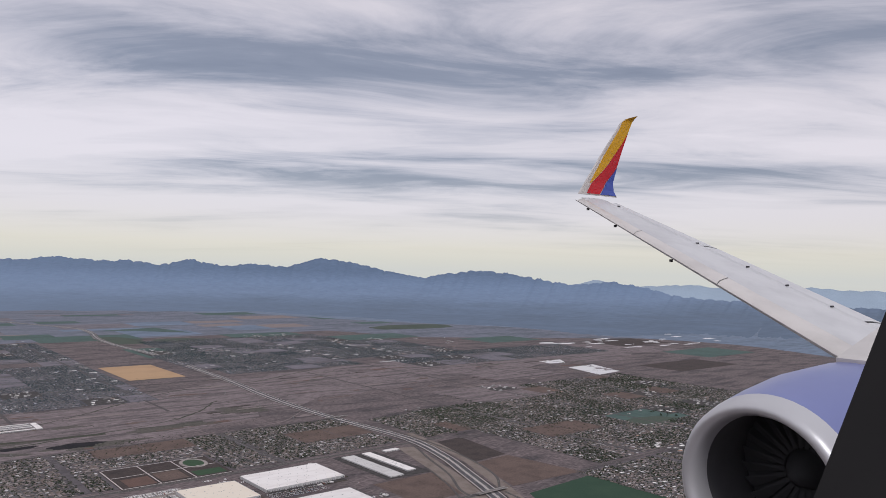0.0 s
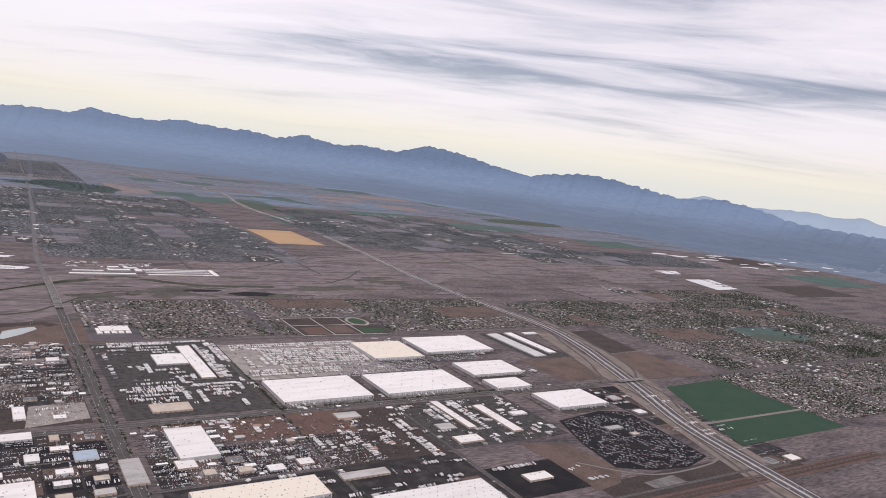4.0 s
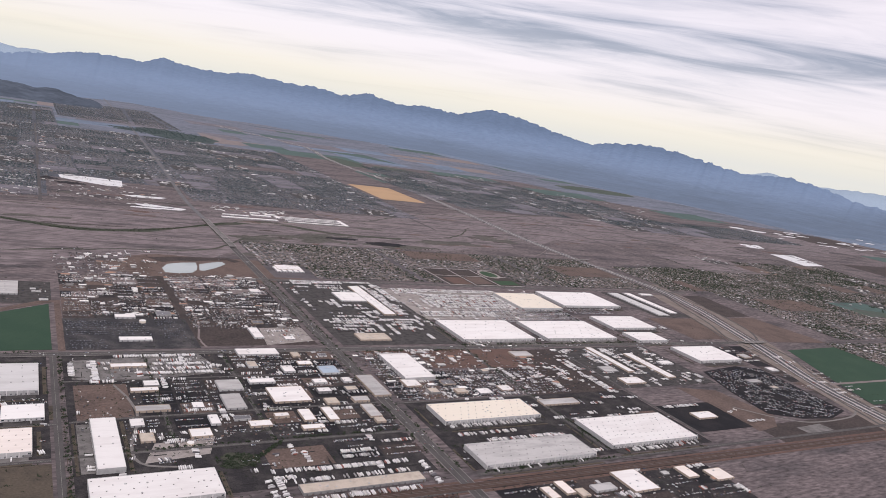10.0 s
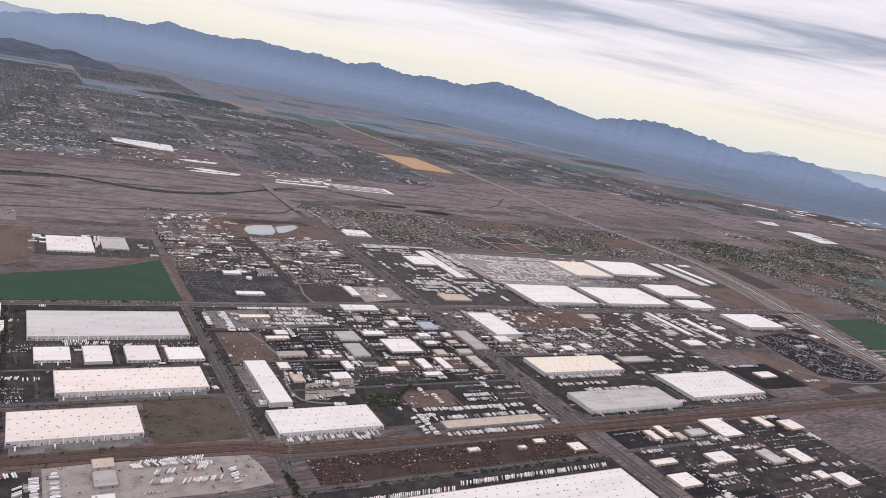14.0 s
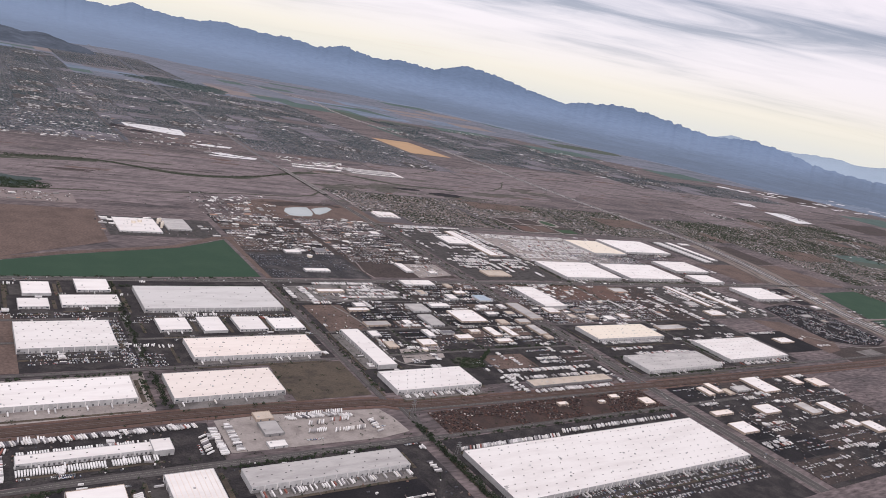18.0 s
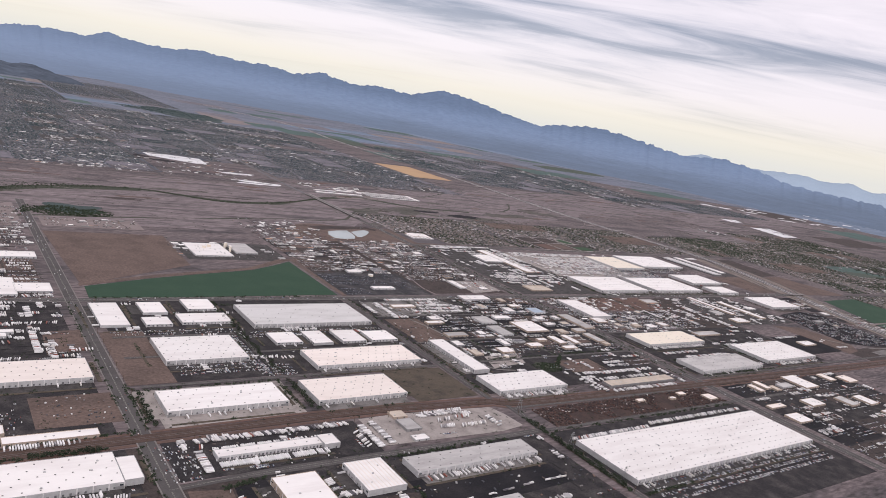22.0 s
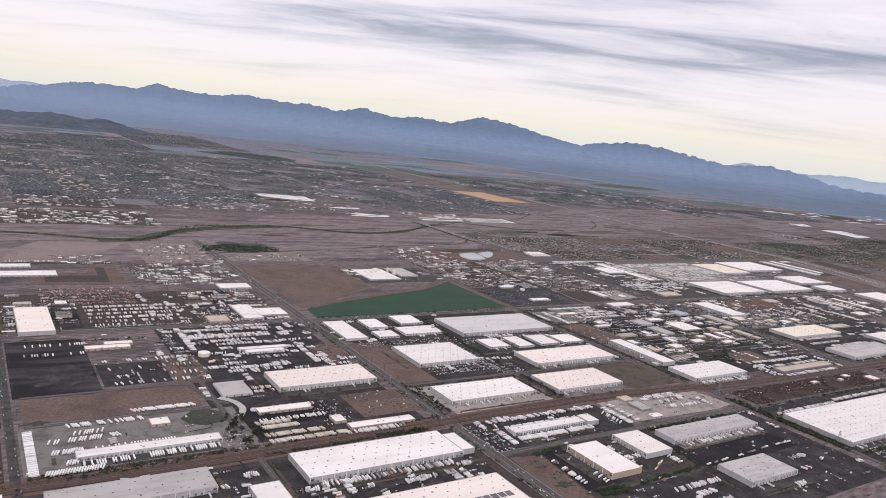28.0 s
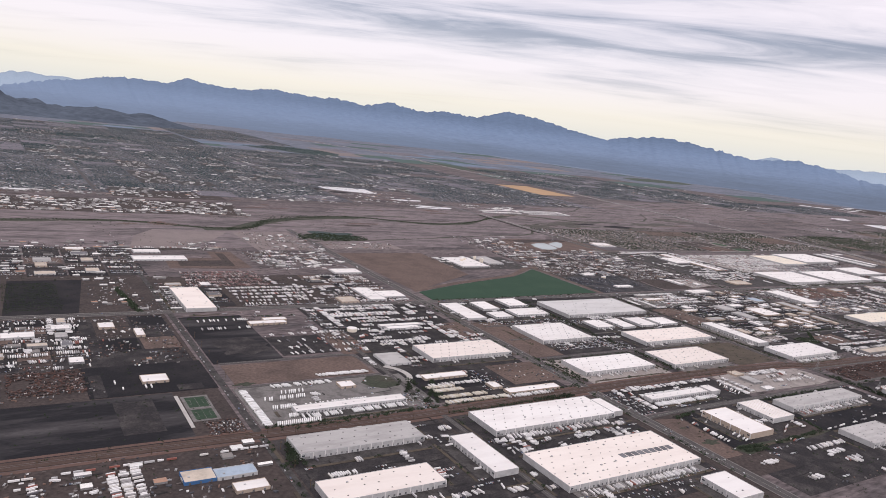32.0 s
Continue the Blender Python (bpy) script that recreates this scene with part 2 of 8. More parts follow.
WALLGREY = material("grey_painted_wall", (0.25, 0.24, 0.24), rough=0.85, grain=2.0, amount=0.06, stain=0.6, amount2=0.2)
WALLBLUE = material("blue_painted_wall", (0.06, 0.14, 0.30), rough=0.7, grain=2.0, amount=0.08)
DOOR = material("dock_door_steel", (0.14, 0.135, 0.14), rough=0.6, grain=3.0, amount=0.1, per_object=0.3)
SKYLIGHT = material("roof_skylight", (0.105, 0.095, 0.095), rough=0.4, grain=3.0, amount=0.05, per_object=0.5, specular=0.4)
UNIT = material("rooftop_unit_metal", (0.45, 0.44, 0.44), rough=0.5, grain=3.0, amount=0.1, metal=0.2, per_object=0.2)
GLASSDARK = material("tinted_office_glazing", (0.04, 0.05, 0.06), rough=0.15, grain=3.0, amount=0.05, specular=0.6)
TRAILERWHITE = material("white_trailer_panel", (0.74, 0.72, 0.71), rough=0.55, grain=3.0, amount=0.04, stain=0.8, amount2=0.2, second=(0.6, 0.57, 0.55), per_object=0.1)
TYRE = material("tyre_rubber", (0.02, 0.02, 0.02), rough=0.9, grain=5, amount=0.2)
STEEL = material("galvanised_steel", (0.30, 0.30, 0.30), rough=0.5, metal=0.5, grain=4, amount=0.1)
TIMBER = material("weathered_pole_timber", (0.12, 0.085, 0.06), grain=6, amount=0.2)
BARK = material("tree_bark", (0.09, 0.065, 0.05), grain=8, amount=0.3)
LEAF = material("dusty_foliage", (0.026, 0.035, 0.021), rough=0.9, grain=3, amount=0.3, island=0.45, per_object=0.3)
POND = material("still_pond_water", (0.36, 0.395, 0.39), rough=0.25, grain=0.4, amount=0.05, stain=0.05, amount2=0.2, specular=0.5)
BRIGHTWATER = material("bright_salt_pond", (0.66, 0.64, 0.64), rough=0.4, grain=0.3, amount=0.06, specular=0.4)
# Haze before this farthest range is painted into its pale blue rock.
FARROCK = material("hazed_range_rock", (0.34, 0.41, 0.50), rough=1.0, grain=0.01, amount=0.05, specular=0.0)
# Dark hill rock, lightened and blued in its base colour for haze.
HILLROCK = material("hazed_hill_rock", (0.096, 0.112, 0.142), rough=1.0, grain=0.05, amount=0.3, stain=0.01, amount2=0.35, specular=0.0)
# Roofs beyond the near estates: a bluish haze tint is part of these colours.
HAZEDROOF = mottled("house_roofs", [(0.0, (0.066, 0.070, 0.086)), (0.2, (0.110, 0.100, 0.108)), (0.44, (0.150, 0.142, 0.156)), (0.62, (0.084, 0.088, 0.108)), (0.76, (0.19, 0.184, 0.2)), (0.972, (0.42, 0.43, 0.47))])
HOUSEWALL = mottled("house_walls", [(0.0, (0.20, 0.17, 0.155)), (0.4, (0.25, 0.22, 0.205)), (0.75, (0.15, 0.135, 0.125))])
SHEDROOF = mottled("shed_roofs", [(0.0, (0.66, 0.63, 0.61)), (0.3, (0.44, 0.42, 0.41)), (0.52, (0.22, 0.20, 0.19)), (0.7, (0.78, 0.75, 0.72)), (0.9, (0.36, 0.22, 0.16))])
CARPAINT = mottled("car_paint", [(0.0, (0.62, 0.61, 0.60)), (0.3, (0.20, 0.20, 0.21)), (0.48, (0.05, 0.05, 0.055)), (0.68, (0.36, 0.36, 0.37)), (0.84, (0.22, 0.05, 0.04)), (0.92, (0.06, 0.09, 0.18))], rough=0.35, specular=0.5)
JUNK = mottled("yard_clutter", [(0.0, (0.30, 0.29, 0.29)), (0.14, (0.11, 0.09, 0.085)), (0.44, (0.17, 0.11, 0.088)), (0.56, (0.07, 0.07, 0.08)), (0.78, (0.22, 0.20, 0.195)), (0.895, (0.64, 0.62, 0.61))])
TRAILERMIX = mottled("mixed_trailers", [(0.0, (0.72, 0.69, 0.68)), (0.5, (0.48, 0.46, 0.46)), (0.68, (0.30, 0.28, 0.28)), (0.8, (0.62, 0.58, 0.55)), (0.9, (0.12, 0.11, 0.12)), (0.96, (0.26, 0.10, 0.08))], rough=0.55)
# Yards of the far estates, tinted blue for the haze over them.
SUBURB = material("hazed_suburban_yards", (0.088, 0.092, 0.112), grain=1.1, amount=0.7, stain=0.05, amount2=0.5, second=(0.052, 0.054, 0.062))
VERGE = material("pale_verge_earth", (0.205, 0.168, 0.148), grain=1.0, amount=0.25, stain=0.1, amount2=0.45, second=(0.135, 0.108, 0.095))
CARRIAGE = material("freeway_concrete", (0.084, 0.080, 0.088), grain=1.0, amount=0.12, stain=0.05, amount2=0.3)
# Tree cover and farm soil, both with a bluish haze tint painted in.
ORCHARD = material("hazed_tree_cover", (0.050, 0.068, 0.066), grain=0.5, amount=0.45, stain=0.05, amount2=0.35)
FARSOIL = material("hazed_farm_soil", (0.160, 0.146, 0.166), grain=0.12, amount=0.5, stain=0.02, amount2=0.5, second=(0.096, 0.084, 0.090), stretch=(0.6, 1.6, 0))
COURT = material("worn_court_asphalt", (0.068, 0.061, 0.06), grain=1.4, amount=0.35, stain=0.3, amount2=0.5, second=(0.03, 0.028, 0.028))
YELLOWMIX = mottled("beige_trailers", [(0.0, (0.55, 0.48, 0.39)), (0.3, (0.60, 0.55, 0.48)), (0.62, (0.46, 0.40, 0.33)), (0.8, (0.64, 0.62, 0.60))], rough=0.55)
REDCARS = mottled("red_vehicles", [(0.0, (0.24, 0.10, 0.09)), (0.25, (0.09, 0.06, 0.055)), (0.45, (0.55, 0.50, 0.49)), (0.68, (0.05, 0.05, 0.055)), (0.88, (0.36, 0.24, 0.22))], rough=0.4, specular=0.5)
BLUECARS = mottled("dark_blue_cars", [(0.0, (0.03, 0.037, 0.06)), (0.3, (0.05, 0.052, 0.062)), (0.55, (0.12, 0.125, 0.15)), (0.75, (0.02, 0.022, 0.03)), (0.92, (0.5, 0.5, 0.52))], rough=0.35, specular=0.5)
BLUETOP = material("bluish_lot_asphalt", (0.037, 0.035, 0.039), grain=1.6, amount=0.6, stain=0.1, amount2=0.55, second=(0.088, 0.079, 0.079))
PINKLOT = material("pinkish_lot_concrete", (0.34, 0.26, 0.24), grain=0.8, amount=0.5, stain=0.15, amount2=0.5, second=(0.19, 0.145, 0.135))
SANDLOT = material("pinkish_graded_sand", (0.215, 0.175, 0.168), grain=0.6, amount=0.16, stain=0.06, amount2=0.35, second=(0.145, 0.118, 0.115))
TYREMARK = material("tyre_darkened_asphalt", (0.024, 0.022, 0.0225), grain=2.0, amount=0.4)
# Dry plain soil, its blue cast painted in as haze.
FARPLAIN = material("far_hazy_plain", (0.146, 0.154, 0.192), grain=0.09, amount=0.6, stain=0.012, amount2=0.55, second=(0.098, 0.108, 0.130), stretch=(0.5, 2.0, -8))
# Crop green shifted towards blue to stand for haze.
FARCROP = material("hazed_green_crop", (0.070, 0.108, 0.098), grain=0.15, amount=0.25, stain=0.02, amount2=0.3)


def hazed_mountain_rock():
    """Alluvial fans at the foot, rock above; haze painted in, thinning towards the crest."""
    m = material("hazed_desert_mountain", (0.5, 0.5, 0.5), 1.0, specular=0.0)
    n, l = m.node_tree.nodes, m.node_tree.links
    pos = n.new("ShaderNodeNewGeometry").outputs["Position"]
    sep = n.new("ShaderNodeSeparateXYZ")
    l.new(pos, sep.inputs[0])
    broad, fine = n.new("ShaderNodeTexNoise"), n.new("ShaderNodeTexNoise")
    broad.inputs["Scale"].default_value, broad.inputs["Detail"].default_value = 0.006, 8.0
    fine.inputs["Scale"].default_value, fine.inputs["Detail"].default_value = 0.03, 6.0
    lay = n.new("ShaderNodeMapping")
    lay.inputs["Scale"].default_value = (1.0, 1.0, 0.35)
    l.new(pos, lay.inputs[0]), l.new(lay.outputs[0], broad.inputs["Vector"]), l.new(lay.outputs[0], fine.inputs["Vector"])
    height = n.new("ShaderNodeMath")
    height.operation = "MULTIPLY_ADD"
    height.inputs[1].default_value = 26.0
    l.new(broad.outputs[0], height.inputs[0]), l.new(sep.outputs[2], height.inputs[2])
    span = n.new("ShaderNodeMapRange")
    span.inputs[1].default_value, span.inputs[2].default_value = 12.0, 172.0
    l.new(height.outputs[0], span.inputs[0])
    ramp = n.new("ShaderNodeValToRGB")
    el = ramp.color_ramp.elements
    # Blue of these stops is distance haze, strongest on the lower slopes.
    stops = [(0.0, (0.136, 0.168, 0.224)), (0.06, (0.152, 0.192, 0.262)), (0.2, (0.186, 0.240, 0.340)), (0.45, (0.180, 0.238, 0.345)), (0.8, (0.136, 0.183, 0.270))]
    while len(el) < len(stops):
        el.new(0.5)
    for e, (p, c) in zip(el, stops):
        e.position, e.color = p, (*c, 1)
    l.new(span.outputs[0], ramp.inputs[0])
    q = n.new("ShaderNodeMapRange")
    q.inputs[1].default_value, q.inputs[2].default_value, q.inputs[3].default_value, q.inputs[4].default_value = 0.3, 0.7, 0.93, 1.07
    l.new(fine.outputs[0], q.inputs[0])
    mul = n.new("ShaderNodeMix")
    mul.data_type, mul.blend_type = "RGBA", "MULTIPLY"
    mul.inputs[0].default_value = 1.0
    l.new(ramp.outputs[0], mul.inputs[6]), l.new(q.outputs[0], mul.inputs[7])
    # Haze mixed into the colour, growing towards low x where the range is farther.
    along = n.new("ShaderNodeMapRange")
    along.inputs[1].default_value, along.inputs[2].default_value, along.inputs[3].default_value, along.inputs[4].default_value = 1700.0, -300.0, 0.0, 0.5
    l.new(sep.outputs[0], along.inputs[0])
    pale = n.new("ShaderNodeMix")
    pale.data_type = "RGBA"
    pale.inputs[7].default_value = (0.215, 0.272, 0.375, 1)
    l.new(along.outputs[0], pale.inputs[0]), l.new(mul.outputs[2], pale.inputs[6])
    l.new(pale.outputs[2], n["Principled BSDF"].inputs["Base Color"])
    return m


MOUNTAIN = hazed_mountain_rock()
# Foliage of the far suburbs, paler and bluer than LEAF as painted haze.
FARLEAF = material("hazed_garden_foliage", (0.048, 0.069, 0.070), rough=0.9, grain=3, amount=0.3, island=0.4)
WEEDY = material("dry_weedy_ground", (0.088, 0.070, 0.054), grain=1.2, amount=0.35, stain=0.12, amount2=0.5, second=(0.050, 0.041, 0.035))
SCRAP = mottled("scrap_metal", [(0.0, (0.075, 0.045, 0.04)), (0.34, (0.035, 0.028, 0.028)), (0.66, (0.11, 0.06, 0.05)), (0.84, (0.10, 0.085, 0.082)), (0.955, (0.26, 0.22, 0.21)), (0.985, (0.58, 0.53, 0.51))])
SCRAPSOIL = material("oily_red_soil", (0.062, 0.040, 0.035), grain=1.5, amount=0.4, stain=0.15, amount2=0.5, second=(0.034, 0.026, 0.025))
APRON = material("pale_pinkish_yard_concrete", (0.31, 0.272, 0.255), grain=1.2, amount=0.14, stain=0.18, amount2=0.5, second=(0.20, 0.172, 0.162))
KERB = material("pale_kerb_concrete", (0.19, 0.172, 0.163), grain=2.0, amount=0.25)
PALEKERB = material("pale_shoulder_concrete", (0.46, 0.42, 0.40), grain=1.5, amount=0.2)
PIERWHITE = material("white_painted_pier", (0.68, 0.65, 0.64), rough=0.8, grain=2.0, amount=0.05)
TURF = material("court_turf", (0.034, 0.058, 0.036), grain=1.5, amount=0.3)
ROOFBLUSH = material("pinkish_cream_roof_membrane", (0.76, 0.675, 0.625), rough=0.78, grain=1.6, amount=0.03, stain=0.13, amount2=0.35, second=(0.66, 0.57, 0.52), per_object=0.05, stretch=(0.35, 1.6, 0))
FARROAD = material("far_avenue_asphalt", (0.145, 0.137, 0.142), grain=1.0, amount=0.25, stain=0.05, amount2=0.35)
ROOFLIGHT = material("pale_grey_roof_membrane", (0.57, 0.545, 0.535), rough=0.78, grain=1.6, amount=0.05, stain=0.14, amount2=0.4, second=(0.46, 0.435, 0.425), stretch=(0.35, 1.6, 0))
NEARSUBURB = material("near_estate_yards", (0.113, 0.098, 0.105), grain=1.2, amount=0.4, stain=0.06, amount2=0.5, second=(0.060, 0.055, 0.060))
NEARROOF = mottled("near_house_roofs", [(0.0, (0.090, 0.082, 0.086)), (0.2, (0.185, 0.145, 0.132)), (0.44, (0.240, 0.198, 0.188)), (0.64, (0.130, 0.120, 0.126)), (0.79, (0.31, 0.275, 0.265)), (0.94, (0.52, 0.50, 0.51))])


# ---- mesh helpers ----
class Bag:
    """Collects simple solids into one mesh."""

    def __init__(self):
        self.v, self.f, self.m = [], [], []

    def solid(self, pts, faces, mat=0):
        k = len(self.v)
        self.v += pts
        self.f += [tuple(k + i for i in f) for f in faces]
        self.m += [mat] * len(faces)

    def box(self, cx, cy, z0, lx, ly, h, turn=0.0, mat=0, bottom=False):
        c, s = math.cos(turn), math.sin(turn)
        pts = [(cx + c * x - s * y, cy + s * x + c * y, z) for z in (z0, z0 + h) for x, y in ((-lx / 2, -ly / 2), (lx / 2, -ly / 2), (lx / 2, ly / 2), (-lx / 2, ly / 2))]
        faces = [(4, 5, 6, 7), (0, 1, 5, 4), (1, 2, 6, 5), (2, 3, 7, 6), (3, 0, 4, 7)]
        self.solid(pts, faces + ([(3, 2, 1, 0)] if bottom else []), mat)

    def walls(self, cx, cy, z0, lx, ly, h, mat=0):
        pts = [(cx + x, cy + y, z) for z in (z0, z0 + h) for x, y in ((-lx / 2, -ly / 2), (lx / 2, -ly / 2), (lx / 2, ly / 2), (-lx / 2, ly / 2))]
        self.solid(pts, [(0, 1, 5, 4), (1, 2, 6, 5), (2, 3, 7, 6), (3, 0, 4, 7)], mat)

    def hip(self, cx, cy, z0, lx, ly, h, turn=0.0, mat=0, inset=0.35):
        """A hipped roof over a rectangle."""
        c, s = math.cos(turn), math.sin(turn)
        if lx >= ly:
            ridge = [(-lx / 2 + ly * inset, 0), (lx / 2 - ly * inset, 0)]
        else:
            ridge = [(0, -ly / 2 + lx * inset), (0, ly / 2 - lx * inset)]
        flat = [(-lx / 2, -ly / 2, z0), (lx / 2, -ly / 2, z0), (lx / 2, ly / 2, z0), (-lx / 2, ly / 2, z0)] + [(x, y, z0 + h) for x, y in ridge]
        pts = [(cx + c * x - s * y, cy + s * x + c * y, z) for x, y, z in flat]
        faces = [(0, 1, 5, 4), (1, 2, 5), (2, 3, 4, 5), (3, 0, 4)] if lx >= ly else [(0, 1, 4), (1, 2, 5, 4), (2, 3, 5), (3, 0, 4, 5)]
        self.solid(pts, faces, mat)

    def mesh(self, name, *mats):
        me = bpy.data.meshes.new(name)
        me.from_pydata(self.v, [], self.f)
        for m in mats:
            me.materials.append(m)
        if len(mats) > 1:
            me.polygons.foreach_set("material_index", self.m)
        me.update()
        return me


def thing(name, label, category, group="", kind="", at=(0, 0, 0)):
    ob = new(name)
    ob.location = at
    return tagged(ob, label, category, group, kind)


def part(name, bag, mat, parent, label=""):
    """One mesh object under a thing or a part; bag: a Bag or a finished mesh."""
    me = bag.mesh(name, mat) if isinstance(bag, Bag) else bag
    ob = new(name, me)
    ob.parent = parent
    return tagged(ob, label)


def whole(name, bag, mats, label, category, kind="", group=""):
    ob = new(name, bag.mesh(name, *mats))
    return tagged(ob, label, category, group, kind)


def slab(name, corners, z, mat, label, category="ground", kind="structure", thick=0.05):
    """A flat piece of ground with straight edges and a little height."""
    b = Bag()
    n = len(corners)
    b.solid([(x, y, z) for x, y in corners] + [(x, y, z - thick) for x, y in corners], [tuple(range(n))] + [(i, i + n, (i + 1) % n + n, (i + 1) % n) for i in range(n)])
    me = b.mesh(name, mat)
    bm = bmesh.new()
    bm.from_mesh(me)
    bmesh.ops.recalc_face_normals(bm, faces=bm.faces)
    bm.to_mesh(me)
    bm.free()
    if me.polygons[0].normal.z < 0:
        me.flip_normals()
    return tagged(new(name, me), label, category, "", kind)


def rect(name, x0, x1, y0, y1, z, mat, label, category="ground"):
    return slab(name, [(x0, y0), (x1, y0), (x1, y1), (x0, y1)], z, mat, label, category)


def smooth_line(pts, step=12.0):
    """Points along a smooth curve through the given ones."""
    out = []
    P = [Vector((*p, 0)) if len(p) == 2 else Vector(p) for p in pts]
    P = [2 * P[0] - P[1]] + P + [2 * P[-1] - P[-2]]
    for a, b, c, d in zip(P, P[1:], P[2:], P[3:]):
        n = max(2, int((c - b).length / step))
        for i in range(n):
            t = i / n
            out.append(0.5 * (2 * b + (c - a) * t + (2 * a - 5 * b + 4 * c - d) * t * t + (3 * b - a - 3 * c + d) * t ** 3))
    return out + [P[-2]]


def ribbon(line, off, width, z, bag, mat=0, wobble=0.0, thick=0.06):
    """A strip along a line, shifted sideways by off, with a top and two low side faces."""
    rows = []
    for i, p in enumerate(line):
        d = (line[min(i + 1, len(line) - 1)] - line[max(i - 1, 0)]).normalized()
        s = Vector((d.y, -d.x, 0))
        p = p + s * (wobble * 1.6 * noise.noise(p * 0.09 + Vector((3, 7, 0))))
        w = width / 2 * (1 + wobble * noise.noise(p * 0.02))
        w2 = width / 2 * (1 + wobble * noise.noise(p * 0.02 + Vector((9, 4, 0))))
        a, b = p + s * (off - w), p + s * (off + w2)
        rows.append([(a.x, a.y, a.z + z - thick), (a.x, a.y, a.z + z), (b.x, b.y, b.z + z), (b.x, b.y, b.z + z - thick)])
    flat = [p for r in rows for p in r]
    bag.solid(flat, [(4 * i + k, 4 * i + 4 + k, 4 * i + 5 + k, 4 * i + 1 + k) for i in range(len(rows) - 1) for k in range(3)], mat)


def road(name, pts, width, label, z=0.10, mat=None, line=True, step=12.0):
    b = Bag()
    path = smooth_line(pts, step)
    ribbon(path, 0, width, z, b)
    ob = whole(name, b, [mat or ROADWAY], label, "road", "structure")
    if line:
        k = Bag()
        for off in ((0.0,) if width < 4 else (-0.12, 0.12)):
            ribbon(path, off, 0.07, z + 0.012, k, thick=0.01)
        part("lane_marking", k, PAINT, ob)
    if line and width > 3.0:
        for side in (-1, 1):
            k = Bag()
            ribbon(path, side * (width / 2 + 0.3), 0.45, z + 0.03, k, thick=0.05)
            part("kerb", k, KERB, ob)
    return ob


# ---- the ground ----
def terrain():
    b = Bag()
    # one sheet to the horizon, finer where the camera is near
    xs = [-9000, -6000, -4000, -2600, -1600, -1000, -700, -500, -250, 0, 250, 500, 800, 1200, 1800, 2600, 3600, 5000, 7000, 9000]
    ys = [-9000, -5000, -2000, -800, -200, 0, 150, 300, 450, 600, 800, 1000, 1300, 1700, 2300, 3000, 4000, 5500, 9000]
    k = len(xs)
    b.v = [(x, y, 0.0) for y in ys for x in xs]
    b.f = [(j * k + i, j * k + i + 1, (j + 1) * k + i + 1, (j + 1) * k + i) for j in range(len(ys) - 1) for i in range(k - 1)]
    b.m = [0] * len(b.f)
    return whole("ground", b, [DESERT], "brown desert plain of soil and dry scrub", "ground", "structure")


terrain()


def lumpy(name, cx, cy, rx, ry, z, mat, label, category="ground", seed=0.0, rough=0.35, n=56):
    """A flat patch with an uneven rounded outline."""
    pts = []
    for i in range(n):
        a = 2 * math.pi * i / n
        k = 1 + rough * noise.noise((math.cos(a) * 1.6 + seed, math.sin(a) * 1.6, seed * 2.3)) * 1.6
        pts.append((cx + rx * k * math.cos(a), cy + ry * k * math.sin(a)))
    return slab(name, pts, z, mat, label, category)


# the wide dry river, its wet green channel and side arms
bed = Bag()
ribbon(smooth_line([(-1500, 520), (-900, 600), (-500, 590), (-260, 585), (-110, 620), (20, 660), (180, 700), (420, 800), (800, 860), (1300, 900)], 25), 0, 175, 0.03, bed, wobble=0.35)
whole("riverbed", bed, [RIVERBED], "wide dry sandy riverbed crossing the plain", "riverbed", "structure")
wet = Bag()
ribbon(smooth_line([(-900, 560), (-500, 590), (-400, 600), (-312, 574), (-262, 627), (-181, 650), (-115, 622), (-60, 632), (13, 680), (60, 700), (120, 670), (190, 662)], 6), 0, 7.5, 0.06, wet, wobble=1.3)
ribbon(smooth_line([(-338, 571), (-312, 576), (-288, 600), (-255, 626), (-215, 640), (-175, 647)], 4), 0, 13, 0.064, wet, wobble=0.35)
whole("river_channel", wet, [SCRUB], "narrow winding river channel with dark green scrub", "channel", "structure")
arm = Bag()
ribbon(smooth_line([(-300, 520), (-180, 540), (-90, 560), (-20, 575), (40, 640), (130, 655), (260, 690), (330, 760)], 5), 0, 2.4, 0.05, arm, wobble=1.5)
ribbon(smooth_line([(30, 700), (150, 730), (250, 800), (330, 850), (420, 860), (560, 930)], 5), 0, 2.2, 0.05, arm, wobble=1.5)
whole("dry_wash", arm, [SCRUB], "thin dark line of scrub along a dry wash", "wash", "structure")
for i, (cx, cy, rx, ry) in enumerate([(95, 640, 34, 14), (170, 628, 26, 9), (20, 560, 16, 8), (250, 660, 30, 10), (330, 700, 26, 12), (560, 960, 60, 18)]):
    lumpy("scrub_patch", cx, cy, rx, ry, 0.055 + 0.001 * i, SILT, "patch of dark desert scrub by the riverbed", "scrub", seed=i * 3.7, rough=0.8)

# fields and open lots
slab("green_field", [(-262, 353.5), (-261, 373), (-224, 388), (-192, 398), (-165, 406), (-148, 417), (-133.5, 427), (-133.5, 358)], 0.12, CROP, "dark green irrigated crop field beside a dirt track", "field")
slab("brown_field", [(-266, 484), (-197, 484), (-199, 414), (-262, 376)], 0.08, SOIL, "bare brown fallow field", "field")
slab("dirt_track", [(-263, 373.5), (-224, 389), (-165, 407), (-135, 428), (-131, 430), (-131, 356), (-128, 356), (-128, 434), (-137, 433), (-166, 411), (-225, 393), (-263, 378)], 0.10, SOIL, "pale dirt track along the crop field", "track")
rect("golden_field", 296, 367, 945, 1080, 0.1, STUBBLE, "golden harvested stubble field", "field")
